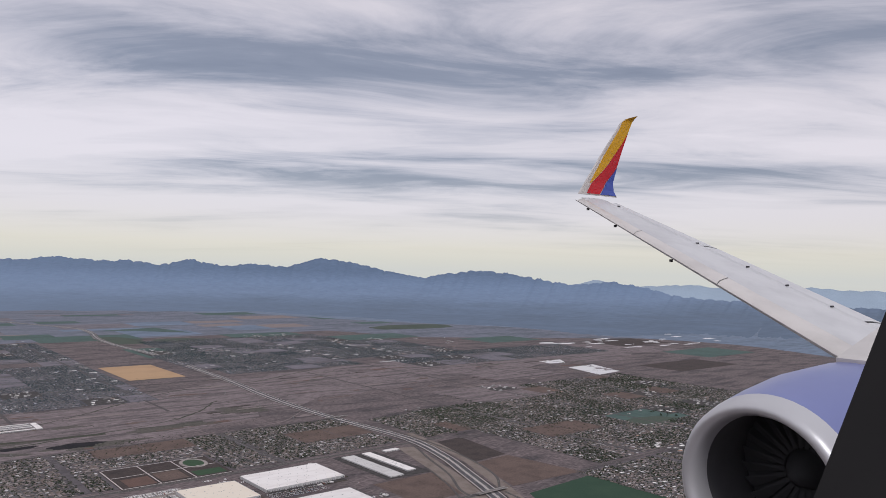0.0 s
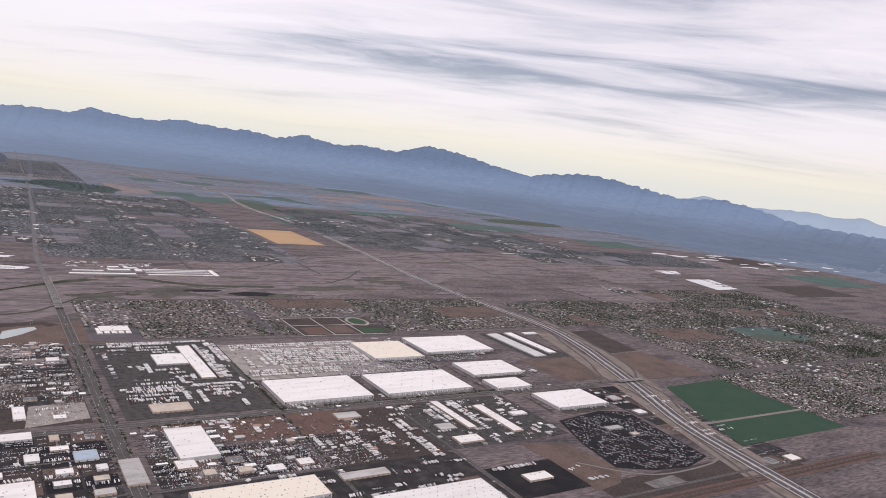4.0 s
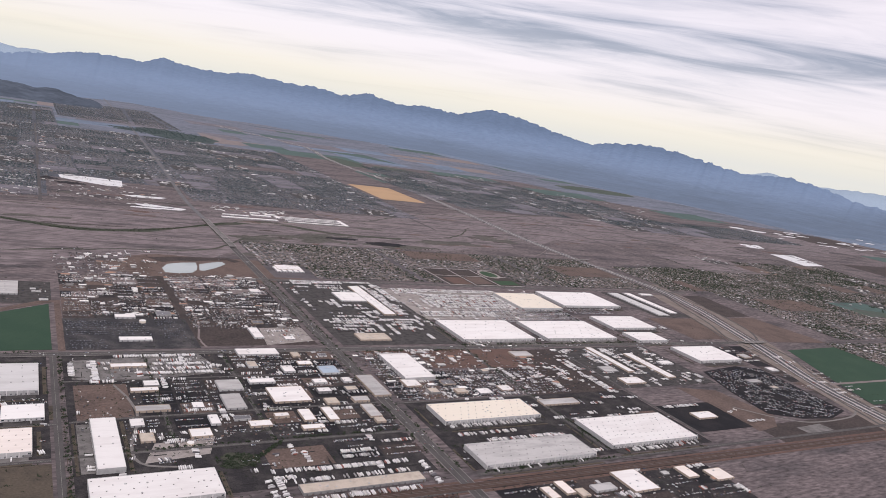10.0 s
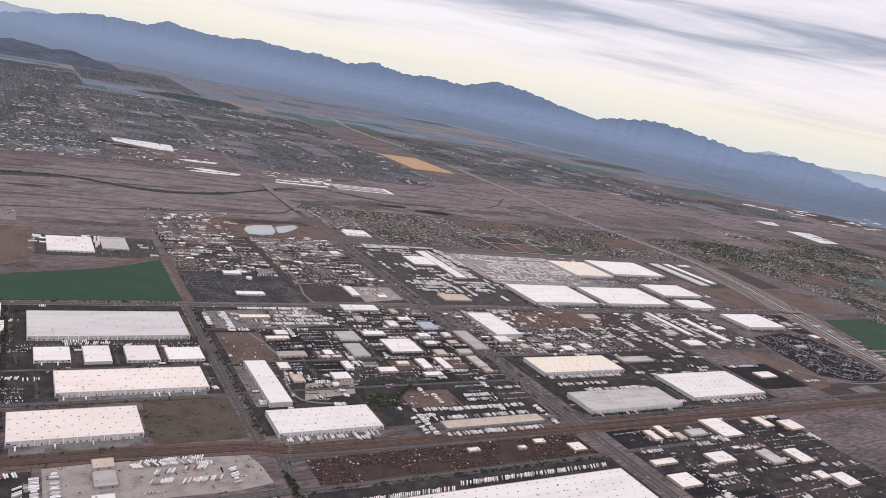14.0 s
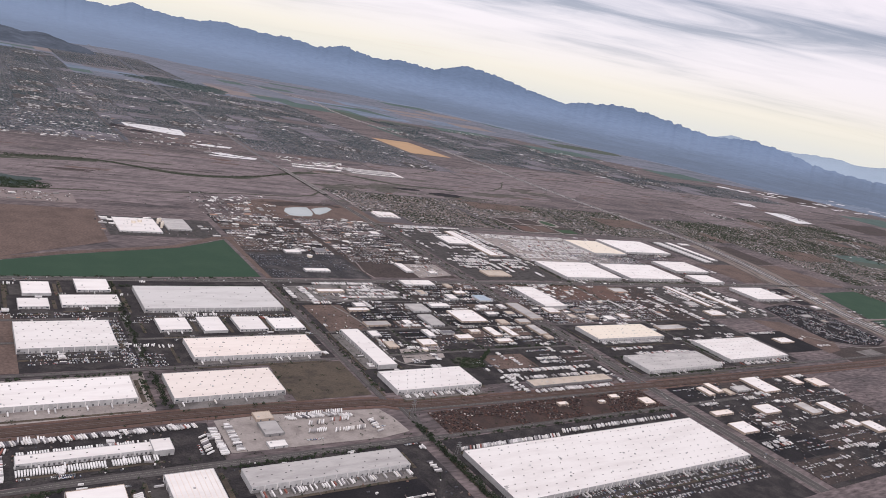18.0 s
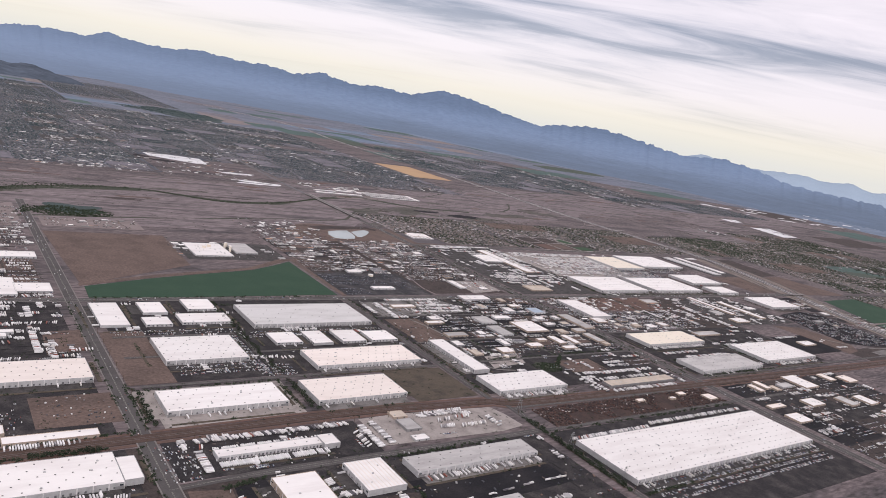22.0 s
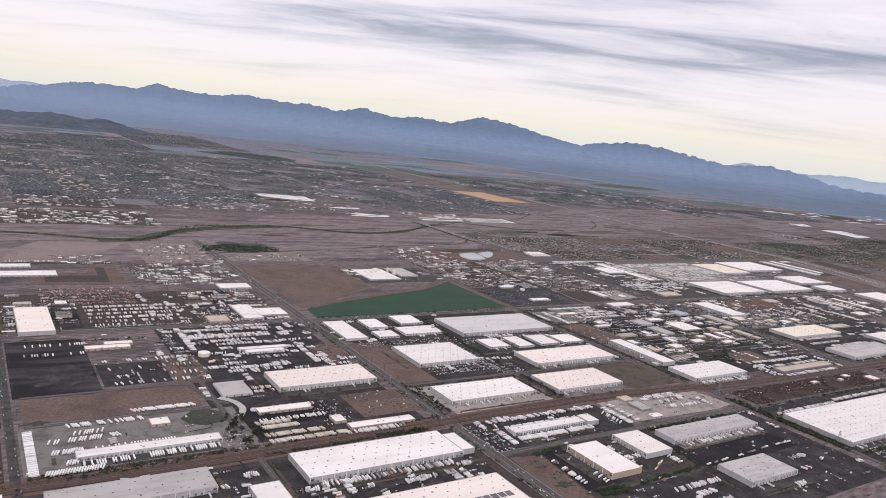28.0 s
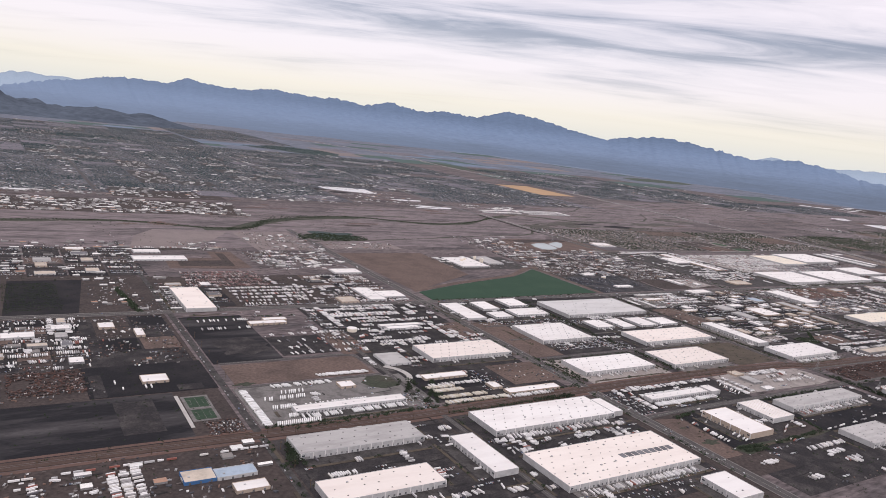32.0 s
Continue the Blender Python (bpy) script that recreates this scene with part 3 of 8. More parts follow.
rect("fallow_lot", -266, -249, 256, 309.5, 0.08, SOIL, "bare brown lot beside the avenue", "field")
rect("weedy_lot", -166, -136, 222, 252, 0.08, WEEDY, "dry weedy lot between warehouses", "field")
rect("black_lot", -480, -424, 218, 255, 0.09, FADEDTOP, "empty black asphalt storage lot", "lot")
rect("black_lot", -449, -408, 256, 285, 0.095, BLACKTOP, "black asphalt lot with a white building", "lot")
rect("black_lot", -404, -376, 279, 342, 0.09, FADEDTOP, "dark asphalt lot with parked trucks", "lot")
rect("brown_strip", -402, -347, 256, 277, 0.085, SOIL, "brown bare strip of ground beside a freight yard", "field")
rect("freight_yard", -404, -338, 221, 253, 0.10, CONCRETE, "grey concrete freight yard with parked trailers", "lot")
slab("freight_yard", [(-197.5, 193.6), (-181, 193), (-147, 192), (-135.6, 194), (-136.6, 204), (-139, 211), (-178, 214.5), (-197.5, 213.6)], 0.10, APRON, "pale concrete trailer yard", "lot")
rect("freight_yard", -266, -200, 190, 213, 0.075, ASPHALT, "worn asphalt freight yard with long rows of trailers", "lot")
rect("truck_court", -262, -213, 222, 229.3, 0.09, APRON, "pale concrete truck court of a white warehouse", "lot")
rect("warehouse_plot", -266, -212, 229, 251, 0.07, APRON, "pale landscaped plot round a white warehouse", "lot")
slab("green_field", [(363, 334), (432, 338), (430, 240), (318, 240), (333, 276)], 0.1, CROP, "green irrigated field beside the freeway", "field")
slab("tilled_field", [(405, 480), (434, 482), (424, 417), (388, 414)], 0.1, TILLED, "dark tilled field beside the freeway", "field")
slab("tilled_field", [(386, 411), (423, 414), (434, 348), (366, 352)], 0.102, SOIL, "brown tilled field beside the freeway", "field")
rect("field_track", 321, 431, 270.8, 273.4, 0.13, SANDLOT, "pale farm track between two green fields", "track")
slab("brown_lot", [(186, 281), (211.5, 274), (218, 239), (205, 227), (187, 224), (187.5, 252)], 0.075, SOIL, "brown open lot with a few trailers", "field")
slab("concrete_pad", [(217, 223.5), (239, 225), (240.6, 216), (217.6, 217)], 0.09, CONCRETE, "bare grey concrete pad", "lot")
rect("school_ground", 152, 228, 492, 546, 0.205, TILLED, "school sports ground with pale paths", "field")
lumpy("running_track", 214, 531, 9.5, 13, 0.225, APRON, "pale running track round a football field", "track", rough=0.0)
lumpy("sports_field", 214, 531, 7, 10.5, 0.235, LAWN, "green football field inside a running track", "field", rough=0.0)
rect("ball_field", 158, 176, 496, 516, 0.22, REDSOIL, "reddish school ball field", "field")
rect("ball_field", 180, 198, 498, 520, 0.22, SOIL, "bare brown school ball field", "field")
for pts in ([(153, 493), (153, 545)], [(178, 494), (178, 545)], [(202, 494), (202, 545)], [(154, 522), (227, 522)], [(154, 545), (227, 545)], [(154, 493.5), (227, 493.5)]):
    road("school_path", [pts[0], ((pts[0][0] + pts[1][0]) / 2, (pts[0][1] + pts[1][1]) / 2), pts[1]], 0.9, "pale concrete path of a school ground", z=0.245, mat=PALEKERB, line=False, step=30)
rect("sports_field", 204, 225, 497, 510, 0.22, LAWN, "green school playing field", "field")
slab("salt_pond", [(-115, 899), (-104, 904), (-78, 897), (-52, 890), (-55, 851), (-69, 846), (-92, 860), (-114, 876)], 0.07, BRIGHTWATER, "pale shining settling pond", "pond")
slab("bright_pond", [(890, 743), (955, 747), (927, 674), (866, 665)], 0.07, BRIGHTWATER, "large bright treatment pond", "pond")
slab("bright_pond", [(906, 823), (958, 818), (934, 787), (901, 789)], 0.07, BRIGHTWATER, "bright treatment pond", "pond")
lumpy("bright_pond", -455, 762, 14, 12, 0.07, BRIGHTWATER, "pale pond by the river", "pond", seed=5)
lumpy("bright_pond", 150, 830, 13, 9, 0.07, BRIGHTWATER, "small pale pond in the desert", "pond", seed=8)
slab("quarry_pond", [(-59, 523), (-49, 528), (-38.7, 530), (-39.5, 519), (-41.5, 510), (-46, 501.5), (-56, 499), (-63.7, 500.5), (-64, 512)], 0.12, POND, "pale milky quarry pond beside earth banks", "pond")
slab("quarry_pond", [(-37, 525.5), (-27, 532), (-19, 535), (-17.6, 529), (-27, 517), (-36.7, 508), (-40, 508.5)], 0.12, POND, "smaller milky quarry pond beside earth banks", "pond")
slab("quarry_bank", [(-70, 540), (-62, 528), (-48, 534), (-34, 536), (-14, 541), (-10, 534), (-4, 540), (-14, 548), (-52, 545)], 0.11, TILLED, "dark wet bank of the quarry pond", "ground")
lumpy("quarry_pit", -20, 515, 70, 36, 0.045, SOIL, "bare earth banks round the quarry ponds", "quarry", seed=2)
lumpy("quarry_pit", 60, 575, 40, 18, 0.046, REDSOIL, "reddish graded earth near the bridge", "quarry", seed=4)
rect("red_lot", 15, 78, 342, 349, 0.08, REDSOIL, "reddish bare lot", "field")
slab("red_lot", [(46, 348), (112, 348), (112, 318), (46, 322)], 0.075, REDSOIL, "reddish bare lot beside warehouses", "field")
rect("scrap_yard_ground", -122, -8, 188, 205, 0.08, SCRAPSOIL, "dark dirt scrap yard", "lot")
rect("brown_lot", -127, -107, 282, 316, 0.08, SOIL, "bare brown lot beside the street", "field")
LOT = [(232, 301.5), (270.5, 308), (289, 302), (280.5, 236), (257, 229), (235, 232), (216, 241), (221, 271)]
slab("auction_lot", LOT, 0.09, BLACKTOP, "black asphalt lot full of parked cars", "lot")
rect("blacktop_lot", 148, 188, 229, 260, 0.09, BLACKTOP, "black asphalt yard with a white canopy", "lot")
rect("truck_yard", 84, 143, 282, 346, 0.07, TILLED, "dark dirt truck yard with thin rows of trucks", "lot")
rect("truck_yard", 143, 224, 284, 348, 0.072, COURT, "worn asphalt truck terminal yard", "lot")
rect("trailer_yard", 84, 184, 404, 478, 0.08, APRON, "asphalt yard packed with trailers", "lot")
rect("truck_stop_lot", 8, 84, 358, 489, 0.07, COURT, "asphalt truck depot", "lot")
rect("brown_lot", 290, 345, 360, 410, 0.07, SOIL, "bare brown building plot by the freeway", "field")
rect("brown_lot", 190, 330, 210, 230, 0.06, TILLED, "brown empty plot", "field")
rect("industrial_yard", -262, -136, 256, 350, 0.055, ASPHALT, "asphalt yards between white warehouses", "lot")
rect("industrial_yard", -130, -6, 222, 350, 0.055, ASPHALT, "asphalt yards between workshops", "lot")
rect("industrial_yard", 8, 145, 219, 282, 0.055, ASPHALT, "asphalt yards between large warehouses", "lot")
rect("industrial_yard", -345, -276, 222, 350, 0.055, ASPHALT, "asphalt yards with trucks and trailers", "lot")
rect("industrial_yard", -345, -276, 140, 212, 0.055, ASPHALT, "asphalt yards round large warehouses", "lot")
rect("industrial_yard", -262, -136, 125, 189, 0.055, ASPHALT, "asphalt yards between warehouses", "lot")
slab("brown_lot", [(-265.6, 185), (-254, 182.6), (-257.4, 152.6), (-268, 152.6)], 0.085, SOIL, "bare brown lot beside the avenue", "field")
lumpy("weed_patch", -260.6, 163.4, 3.4, 1.7, 0.095, SCRUB, "green weeds on a bare brown lot", "scrub", seed=4.4, rough=0.6)
lumpy("weed_patch", -261, 176, 1.5, 0.8, 0.096, SCRUB, "green weeds on a bare brown lot", "scrub", seed=6.4, rough=0.6)
slab("black_lot", [(-253.2, 183), (-243.4, 185.2), (-243.4, 158.4), (-256, 157.6)], 0.09, BLACKTOP, "fresh black asphalt car park beside a tan warehouse", "lot")
slab("black_lot", [(-202.4, 171.4), (-148, 171.4), (-147, 155), (-173, 154), (-202.4, 154.6)], 0.068, BLACKTOP, "fresh black asphalt truck court of a grey warehouse", "lot")
slab("dirt_lot", [(-226, 158.6), (-214.4, 166.2), (-203.4, 165.4), (-203, 155.4), (-217, 153.6)], 0.07, TILLED, "bare dirt lot with scattered vehicles", "lot")
lumpy("thicket", -247.6, 155, 8, 3.2, 0.1, SCRUB, "dark green thicket at the end of a car park", "scrub", seed=8.1, rough=0.6)
lumpy("thicket", -222, 155.4, 15, 1.5, 0.102, SCRUB, "dark green hedge between yards", "scrub", seed=9.7, rough=0.6)
rect("industrial_yard", -404, -346, 140, 211, 0.055, ASPHALT, "asphalt yards round long warehouses", "lot")
rect("brown_lot", -268, -246, 140, 189, 0.065, TILLED, "dark weedy lot beside a warehouse", "field")
rect("warehouse_plot", -128, -5, 120, 186, 0.056, ASPHALT, "dark asphalt plot round a huge warehouse", "lot")
rect("industrial_yard", 8, 120, 120, 212, 0.055, ASPHALT, "asphalt yards between small workshops", "lot")
rect("industrial_yard", -500, -410, 285, 345, 0.055, ASPHALT, "gravel and asphalt truck yards", "lot")
rect("industrial_yard", -470, -280, 356, 420, 0.055, TILLED, "dirt yards with parked equipment", "lot")
rect("junk_yard_ground", -126, -6, 360, 490, 0.056, TILLED, "dirt salvage yards", "lot")
rect("plant_ground", -196, -132, 428, 470, 0.09, COURT, "worn paved ground of a power plant", "lot")
rect("car_depot", -129, -68, 357, 403, 0.082, BLUETOP, "bluish asphalt depot lot packed with cars", "lot")
for k, (x0, x1, y0, y1) in enumerate(((-62, -45, 463, 489), (-42, -24, 469, 490), (-30, -8, 452, 464), (-62, -50, 440, 452), (-100, -84, 470, 484), (-122, -108, 440, 452), (-44, -30, 412, 422), (-120, -96, 476, 488))):
    rect("pale_lot", x0, x1, y0, y1, 0.078 + 0.001 * k, (PINKLOT if k < 2 else SANDLOT), "pale dusty lot between salvage yards", "lot")
road("lane", [(-65, 358), (-66.5, 372), (-62, 395), (-62, 426), (-64, 470)], 1.1, "pale dirt lane between yards", z=0.12, mat=SANDLOT, line=False, step=8)
rect("brown_field", -500, -412, 130, 212, 0.05, TILLED, "brown dirt lots beside the railway", "field")

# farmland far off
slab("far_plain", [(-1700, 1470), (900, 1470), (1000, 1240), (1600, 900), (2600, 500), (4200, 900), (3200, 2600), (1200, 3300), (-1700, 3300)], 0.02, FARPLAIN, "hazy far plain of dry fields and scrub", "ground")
patchy = random.Random(21)
for i in range(300):
    # worn patches of the river plain: scrub, silt and reddish earth
    x, y = patchy.uniform(-640, 980), patchy.uniform(585, 880)
    if (x > 395 and y < 680) or (x < -130 and y > 745) or abs(x) < 8 or abs(x - 388) < 14:
        continue
    mat, what = patchy.choice(((TILLED, "dark silt"), (SILT, "dark scrub"), (REDSOIL, "reddish earth"), (SANDLOT, "pale sand"), (SOIL, "bare soil"), (RIVERBED, "river gravel")))
    lumpy("plain_patch", x, y, patchy.choice((4, 7, 12, 22)) * patchy.uniform(0.7, 1.3), patchy.uniform(1.0, 4.5), 0.062 + 0.0001 * i, mat, "uneven patch of %s on the river plain" % what, "ground", seed=i * 1.7, rough=0.9, n=36)
tracks = Bag()
for i in range(34):
    x, y, a = patchy.uniform(-600, 900), patchy.uniform(560, 900), patchy.uniform(-0.5, 0.5)
    pts = [(x, y)]
    for k in range(5):
        a += patchy.uniform(-0.5, 0.5)
        pts.append((pts[-1][0] + 28 * math.cos(a), pts[-1][1] + 20 * math.sin(a)))
    ribbon(smooth_line(pts, 8), 0, patchy.uniform(0.5, 1.0), 0.1, tracks, wobble=0.2, thick=0.02)
whole("dirt_tracks", tracks, [SANDLOT], "pale winding dirt tracks across the river plain", "track", "stuff")
rect("riverside_ground", -480, -280, 638, 714, 0.09, TILLED, "dark ground of a riverside home and salvage quarter", "lot")
rect("dark_field", -380, -276, 731, 783, 0.09, TILLED, "dark tilled field beyond the river", "field")
rect("fallow_field", -26, 52, 884, 938, 0.12, FARSOIL, "bare fallow field among housing estates", "field")
slab("pink_field", [(190, 1742), (262, 1560), (240, 1530), (167, 1516)], 0.13, SANDLOT, "pale pinkish bare field", "field")
slab("green_field", [(441, 1659), (582, 1695), (610, 1540), (517, 1628)], 0.13, FARCROP, "blue-green irrigated field by the freeway", "field")
lumpy("tree_belt", 112, 1590, 75, 95, 0.14, ORCHARD, "dark green belt of trees and groves", "trees", seed=31)
slab("graded_lot", [(-388, 441), (-352, 438), (-340, 440), (-341, 486), (-356, 487), (-357, 468), (-386, 466)], 0.098, SOIL, "brown graded earth lot", "lot")
slab("graded_lot", [(-381, 446), (-349, 444), (-347, 481), (-352, 482), (-353, 461), (-380, 460)], 0.112, TILLED, "darker stepped floor of a graded lot", "lot")
lumpy("scrub_patch", 28, 624, 18, 15, 0.1, SILT, "patch of dark desert scrub by the riverbed", "scrub", seed=17, rough=0.7)
rect("junk_pale_ground", -320, -275, 494, 562, 0.066, SANDLOT, "pale dusty ground with scattered junk", "lot")
rect("junk_pale_ground", -264, -205, 497, 522, 0.066, SANDLOT, "pale dusty ground with scattered junk", "lot")
for i in range(46):
    x, y = patchy.uniform(-900, 1500), patchy.uniform(1500, 2150)
    w, d, k = patchy.uniform(60, 190), patchy.uniform(40, 110), patchy.choice((0, 1, 1, 2, 3))
    # Far fields use colours with haze painted in, tilled ones that of the slope.
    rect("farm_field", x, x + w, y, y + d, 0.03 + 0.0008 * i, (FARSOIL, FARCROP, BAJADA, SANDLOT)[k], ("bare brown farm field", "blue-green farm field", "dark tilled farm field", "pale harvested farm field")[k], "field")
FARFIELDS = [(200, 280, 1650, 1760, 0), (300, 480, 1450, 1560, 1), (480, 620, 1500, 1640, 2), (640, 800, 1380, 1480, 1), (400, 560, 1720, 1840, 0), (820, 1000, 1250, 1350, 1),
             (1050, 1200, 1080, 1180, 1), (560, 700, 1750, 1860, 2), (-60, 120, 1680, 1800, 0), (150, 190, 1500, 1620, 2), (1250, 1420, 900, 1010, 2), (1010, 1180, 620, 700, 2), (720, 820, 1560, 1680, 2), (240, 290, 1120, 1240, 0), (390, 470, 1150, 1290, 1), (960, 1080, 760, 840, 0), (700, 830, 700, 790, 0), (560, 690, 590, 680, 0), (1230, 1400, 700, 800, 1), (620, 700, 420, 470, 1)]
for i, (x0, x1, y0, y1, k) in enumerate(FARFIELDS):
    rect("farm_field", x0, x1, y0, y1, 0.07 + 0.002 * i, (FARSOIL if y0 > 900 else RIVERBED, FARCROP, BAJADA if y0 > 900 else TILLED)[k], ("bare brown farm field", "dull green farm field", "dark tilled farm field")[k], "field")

# ---- roads ----
for x, w, y0, y1 in ((0.5, 5.0, 120, 700), (-269.5, 4.6, 110, 575), (-268.5, 3.0, 735, 1900), (-133.5, 2.6, 216, 352), (81, 2.4, 222, 490), (147, 1.8, 225, 350), (-130, 2.4, 100, 212), (-342, 2.2, 140, 350), (275, 1.6, 352, 412), (-210, 1.8, 256, 350), (213, 2.0, 352, 430), (-60, 1.8, 256, 352), (-96, 1.6, 256, 352), (268, 3.0, 490, 612), (140, 2.0, 490, 612)):
    road("avenue" if w > 2.6 else "street", [(x, y0), (x, (y0 + y1) / 2), (x, y1)], w, "straight grey asphalt avenue between industrial blocks" if w > 2.6 else "grey asphalt side street", z=0.13, step=60)
road("avenue", [(-406, 100), (-406, 300), (-406, 520)], 2.6, "narrow dark asphalt avenue between dirt lots", z=0.13, mat=COURT, line=False, step=60)
rect("truck_lot", 304, 343, 413, 484, 0.11, COURT, "grey paved truck lot under long canopies", "lot")
for y, w, x0, x1 in ((352, 4.2, -700, 345), (490, 3.2, -40, 420), (188, 2.4, -262, 60), (255, 2.0, -132, 8), (281, 1.8, -262, -133), (303, 2.0, -262, -212), (254, 2.0, -262, -136), (282, 1.6, 4, 80), (215.5, 2.2, 8, 330), (320, 1.4, -132, -2), (350, 2.0, 430, 1100), (612, 2.2, 10, 380), (900, 2.6, -600, 380), (1120, 2.6, -600, 300), (1350, 2.6, -500, 300), (740, 2.4, -600, -20), (480, 2.0, 430, 1000), (600, 2.0, 440, 1100), (254, 1.8, -402, -345), (1250, 2.2, 400, 1000), (940, 2.0, 380, 800)):
    road("cross_street", [(x0, y), ((x0 + x1) / 2, y), (x1, y)], w, "straight grey asphalt cross street", z=0.15, step=60)
road("far_avenue", [(0.5, 698), (0, 790), (5, 893), (20, 1161), (33, 1466), (50, 2000), (68, 2700)], 4.2, "wide pale avenue running on to the hills", z=0.2, mat=FARROAD, line=False, step=90)
for x in (-520, -390, -134, 134, 268, 520, 640, 780, 930):
    road("far_avenue", [(x, 730 if x < 300 else 360), (x, 1100), (x, 1480)], 3.0, "long straight avenue through the suburbs", z=0.12, line=False, step=90)
for x in range(46, 380, 37):
    road("estate_street", [(x, 496), (x + 2, 550), (x, 610)], 1.1, "narrow pale street between rows of houses", z=0.11, line=False, step=40)
for y in (519, 541, 563, 586):
    road("estate_street", [(12, y), (200, y + 1), (380, y)], 1.1, "narrow pale street between rows of houses", z=0.105, line=False, step=80)
for y in (800, 845, 960, 1010, 1065, 1180, 1240, 1300, 1420):
    road("far_street", [(-620, y), (-200, y + 2), (280 if y > 870 else -130, y)], 1.6, "long straight street through the suburbs", z=0.11, line=False, step=90)
for x in (-585, -455, -330, -200, -65, 65, 200):
    road("far_street", [(x, 880), (x + 2, 1150), (x, 1480)], 1.6, "long straight street through the suburbs", z=0.115, line=False, step=90)
road("curved_street", [(200, 252), (207, 245), (213, 239), (221, 233), (232, 228), (251, 226.6), (277, 229), (292, 236)], 1.2, "curving perimeter road of an auction lot", z=0.12, mat=KERB, line=False, step=4)
road("street", [(-130, 281.6), (-106, 283), (-80, 283), (-40, 284), (-4, 284)], 1.6, "grey asphalt side street", z=0.135, step=20)
road("curved_street", [(-112, 316), (-107.5, 300), (-106, 283), (-110.5, 262), (-110.8, 251), (-107, 245), (-98, 242.5)], 1.1, "winding pale-kerbed lane between workshops", z=0.125, mat=KERB, line=False, step=4)
road("curved_street", [(-402, 279), (-380, 279), (-352, 279), (-346, 274), (-344, 262), (-338, 256)], 1.8, "curving asphalt street beside a freight yard", z=0.12, step=4)
road("loading_lane", [(-340, 262), (-336, 257), (-335, 250), (-338, 244)], 2.4, "pale curving lane to a freight yard", z=0.14, mat=PALE, line=False, step=2)
road("access_road", [(-270, 187), (-262, 187.5), (-240, 189), (-200, 189), (-140, 189), (-131, 191), (-128, 205), (-122, 208), (-60, 206), (0, 206)], 2.4, "curving asphalt access road south of the railway", z=0.155, step=4)

# the railway with its service tracks
line = smooth_line([(-900, 216), (-470, 215.8), (-360, 214), (-278, 217), (-200, 219), (-156, 217), (-135, 215.5), (-122, 211), (-60, 209.5), (0, 208), (120, 207), (400, 205)], 10)
ballast = Bag()
ribbon(line, 0, 4.6, 0.17, ballast, thick=0.15)
railway = whole("railway_bed", ballast, [GRAVEL], "brown ballast bed of a single railway line", "railway", "structure")
for off in (-0.45, 0.45):
    k = Bag()
    ribbon(line, off, 0.16, 0.22, k, thick=0.05)
    part("rail", k, RAIL, railway)
ditch = Bag()
ribbon(line, 3.6, 1.6, 0.10, ditch)
ribbon(line, -3.6, 1.4, 0.10, ditch)
part("service_track", ditch, REDSOIL, railway)

# ---- the freeway ----
FWY = [(300, 2060), (366, 1905), (428, 1740), (430, 1630), (408, 1500), (402, 1363), (411, 1240), (411, 1104), (404, 978), (398, 874), (388, 770), (384, 700), (385, 610), (392, 505), (378.5, 440), (362, 396), (337, 334), (311.5, 277), (299, 225), (286, 160), (268, 90), (244, -10), (212, -120)]
line = smooth_line(FWY, 14)
mid = Bag()
ribbon(line, 0, 13, 0.11, mid)
freeway = whole("freeway", mid, [TILLED], "divided freeway with a dark earth median", "road", "structure")
for side in (-1, 1):
    k = Bag()
    ribbon(line, side * 2.75, 3.7, 0.22, k, thick=0.15)
    way = part("carriageway", k, CARRIAGE, freeway, "grey multi-lane carriageway")
    q = Bag()
    for off in (0.55, 4.95):
        ribbon(line, side * off, 0.85, 0.225, q, thick=0.1)
    part("shoulder", q, PALEKERB, way, "pale concrete shoulder")
    for off in (1.6, 2.7, 3.8):
        q = Bag()
        ribbon(line, side * off, 0.07, 0.235, q, thick=0.01)
        part("lane_marking", q, PAINT, way)
for pts in ([(398, 540), (380, 480), (365, 443), (348, 398), (330, 366), (327, 350)], [(327, 346), (324.5, 325), (313, 295), (304, 274), (293, 242), (281, 206), (272, 165)],
            [(352, 346), (347, 320), (332, 296), (319, 270), (307, 230), (299, 195)], [(353, 352), (374, 378), (390, 424), (398, 475), (401, 545)]):
    road("slip_road", pts, 1.9, "freeway slip road with pale verges", z=0.2, step=6)
road("frontage_road", [(346, 420), (333, 384), (322, 360), (316, 350)], 1.5, "narrow frontage road beside the freeway", z=0.19, step=6)
verge = Bag()
ribbon(smooth_line([(372, 480), (354, 420), (332, 352), (312, 292), (290, 225), (272, 160)], 10), 0, 15, 0.085, verge)
ribbon(smooth_line([(404, 520), (392, 440), (368, 375), (348, 330), (324, 280), (306, 215)], 10), 0, 9, 0.084, verge)
whole("freeway_verge", verge, [VERGE], "pale bare earth verge of the freeway", "verge", "structure")


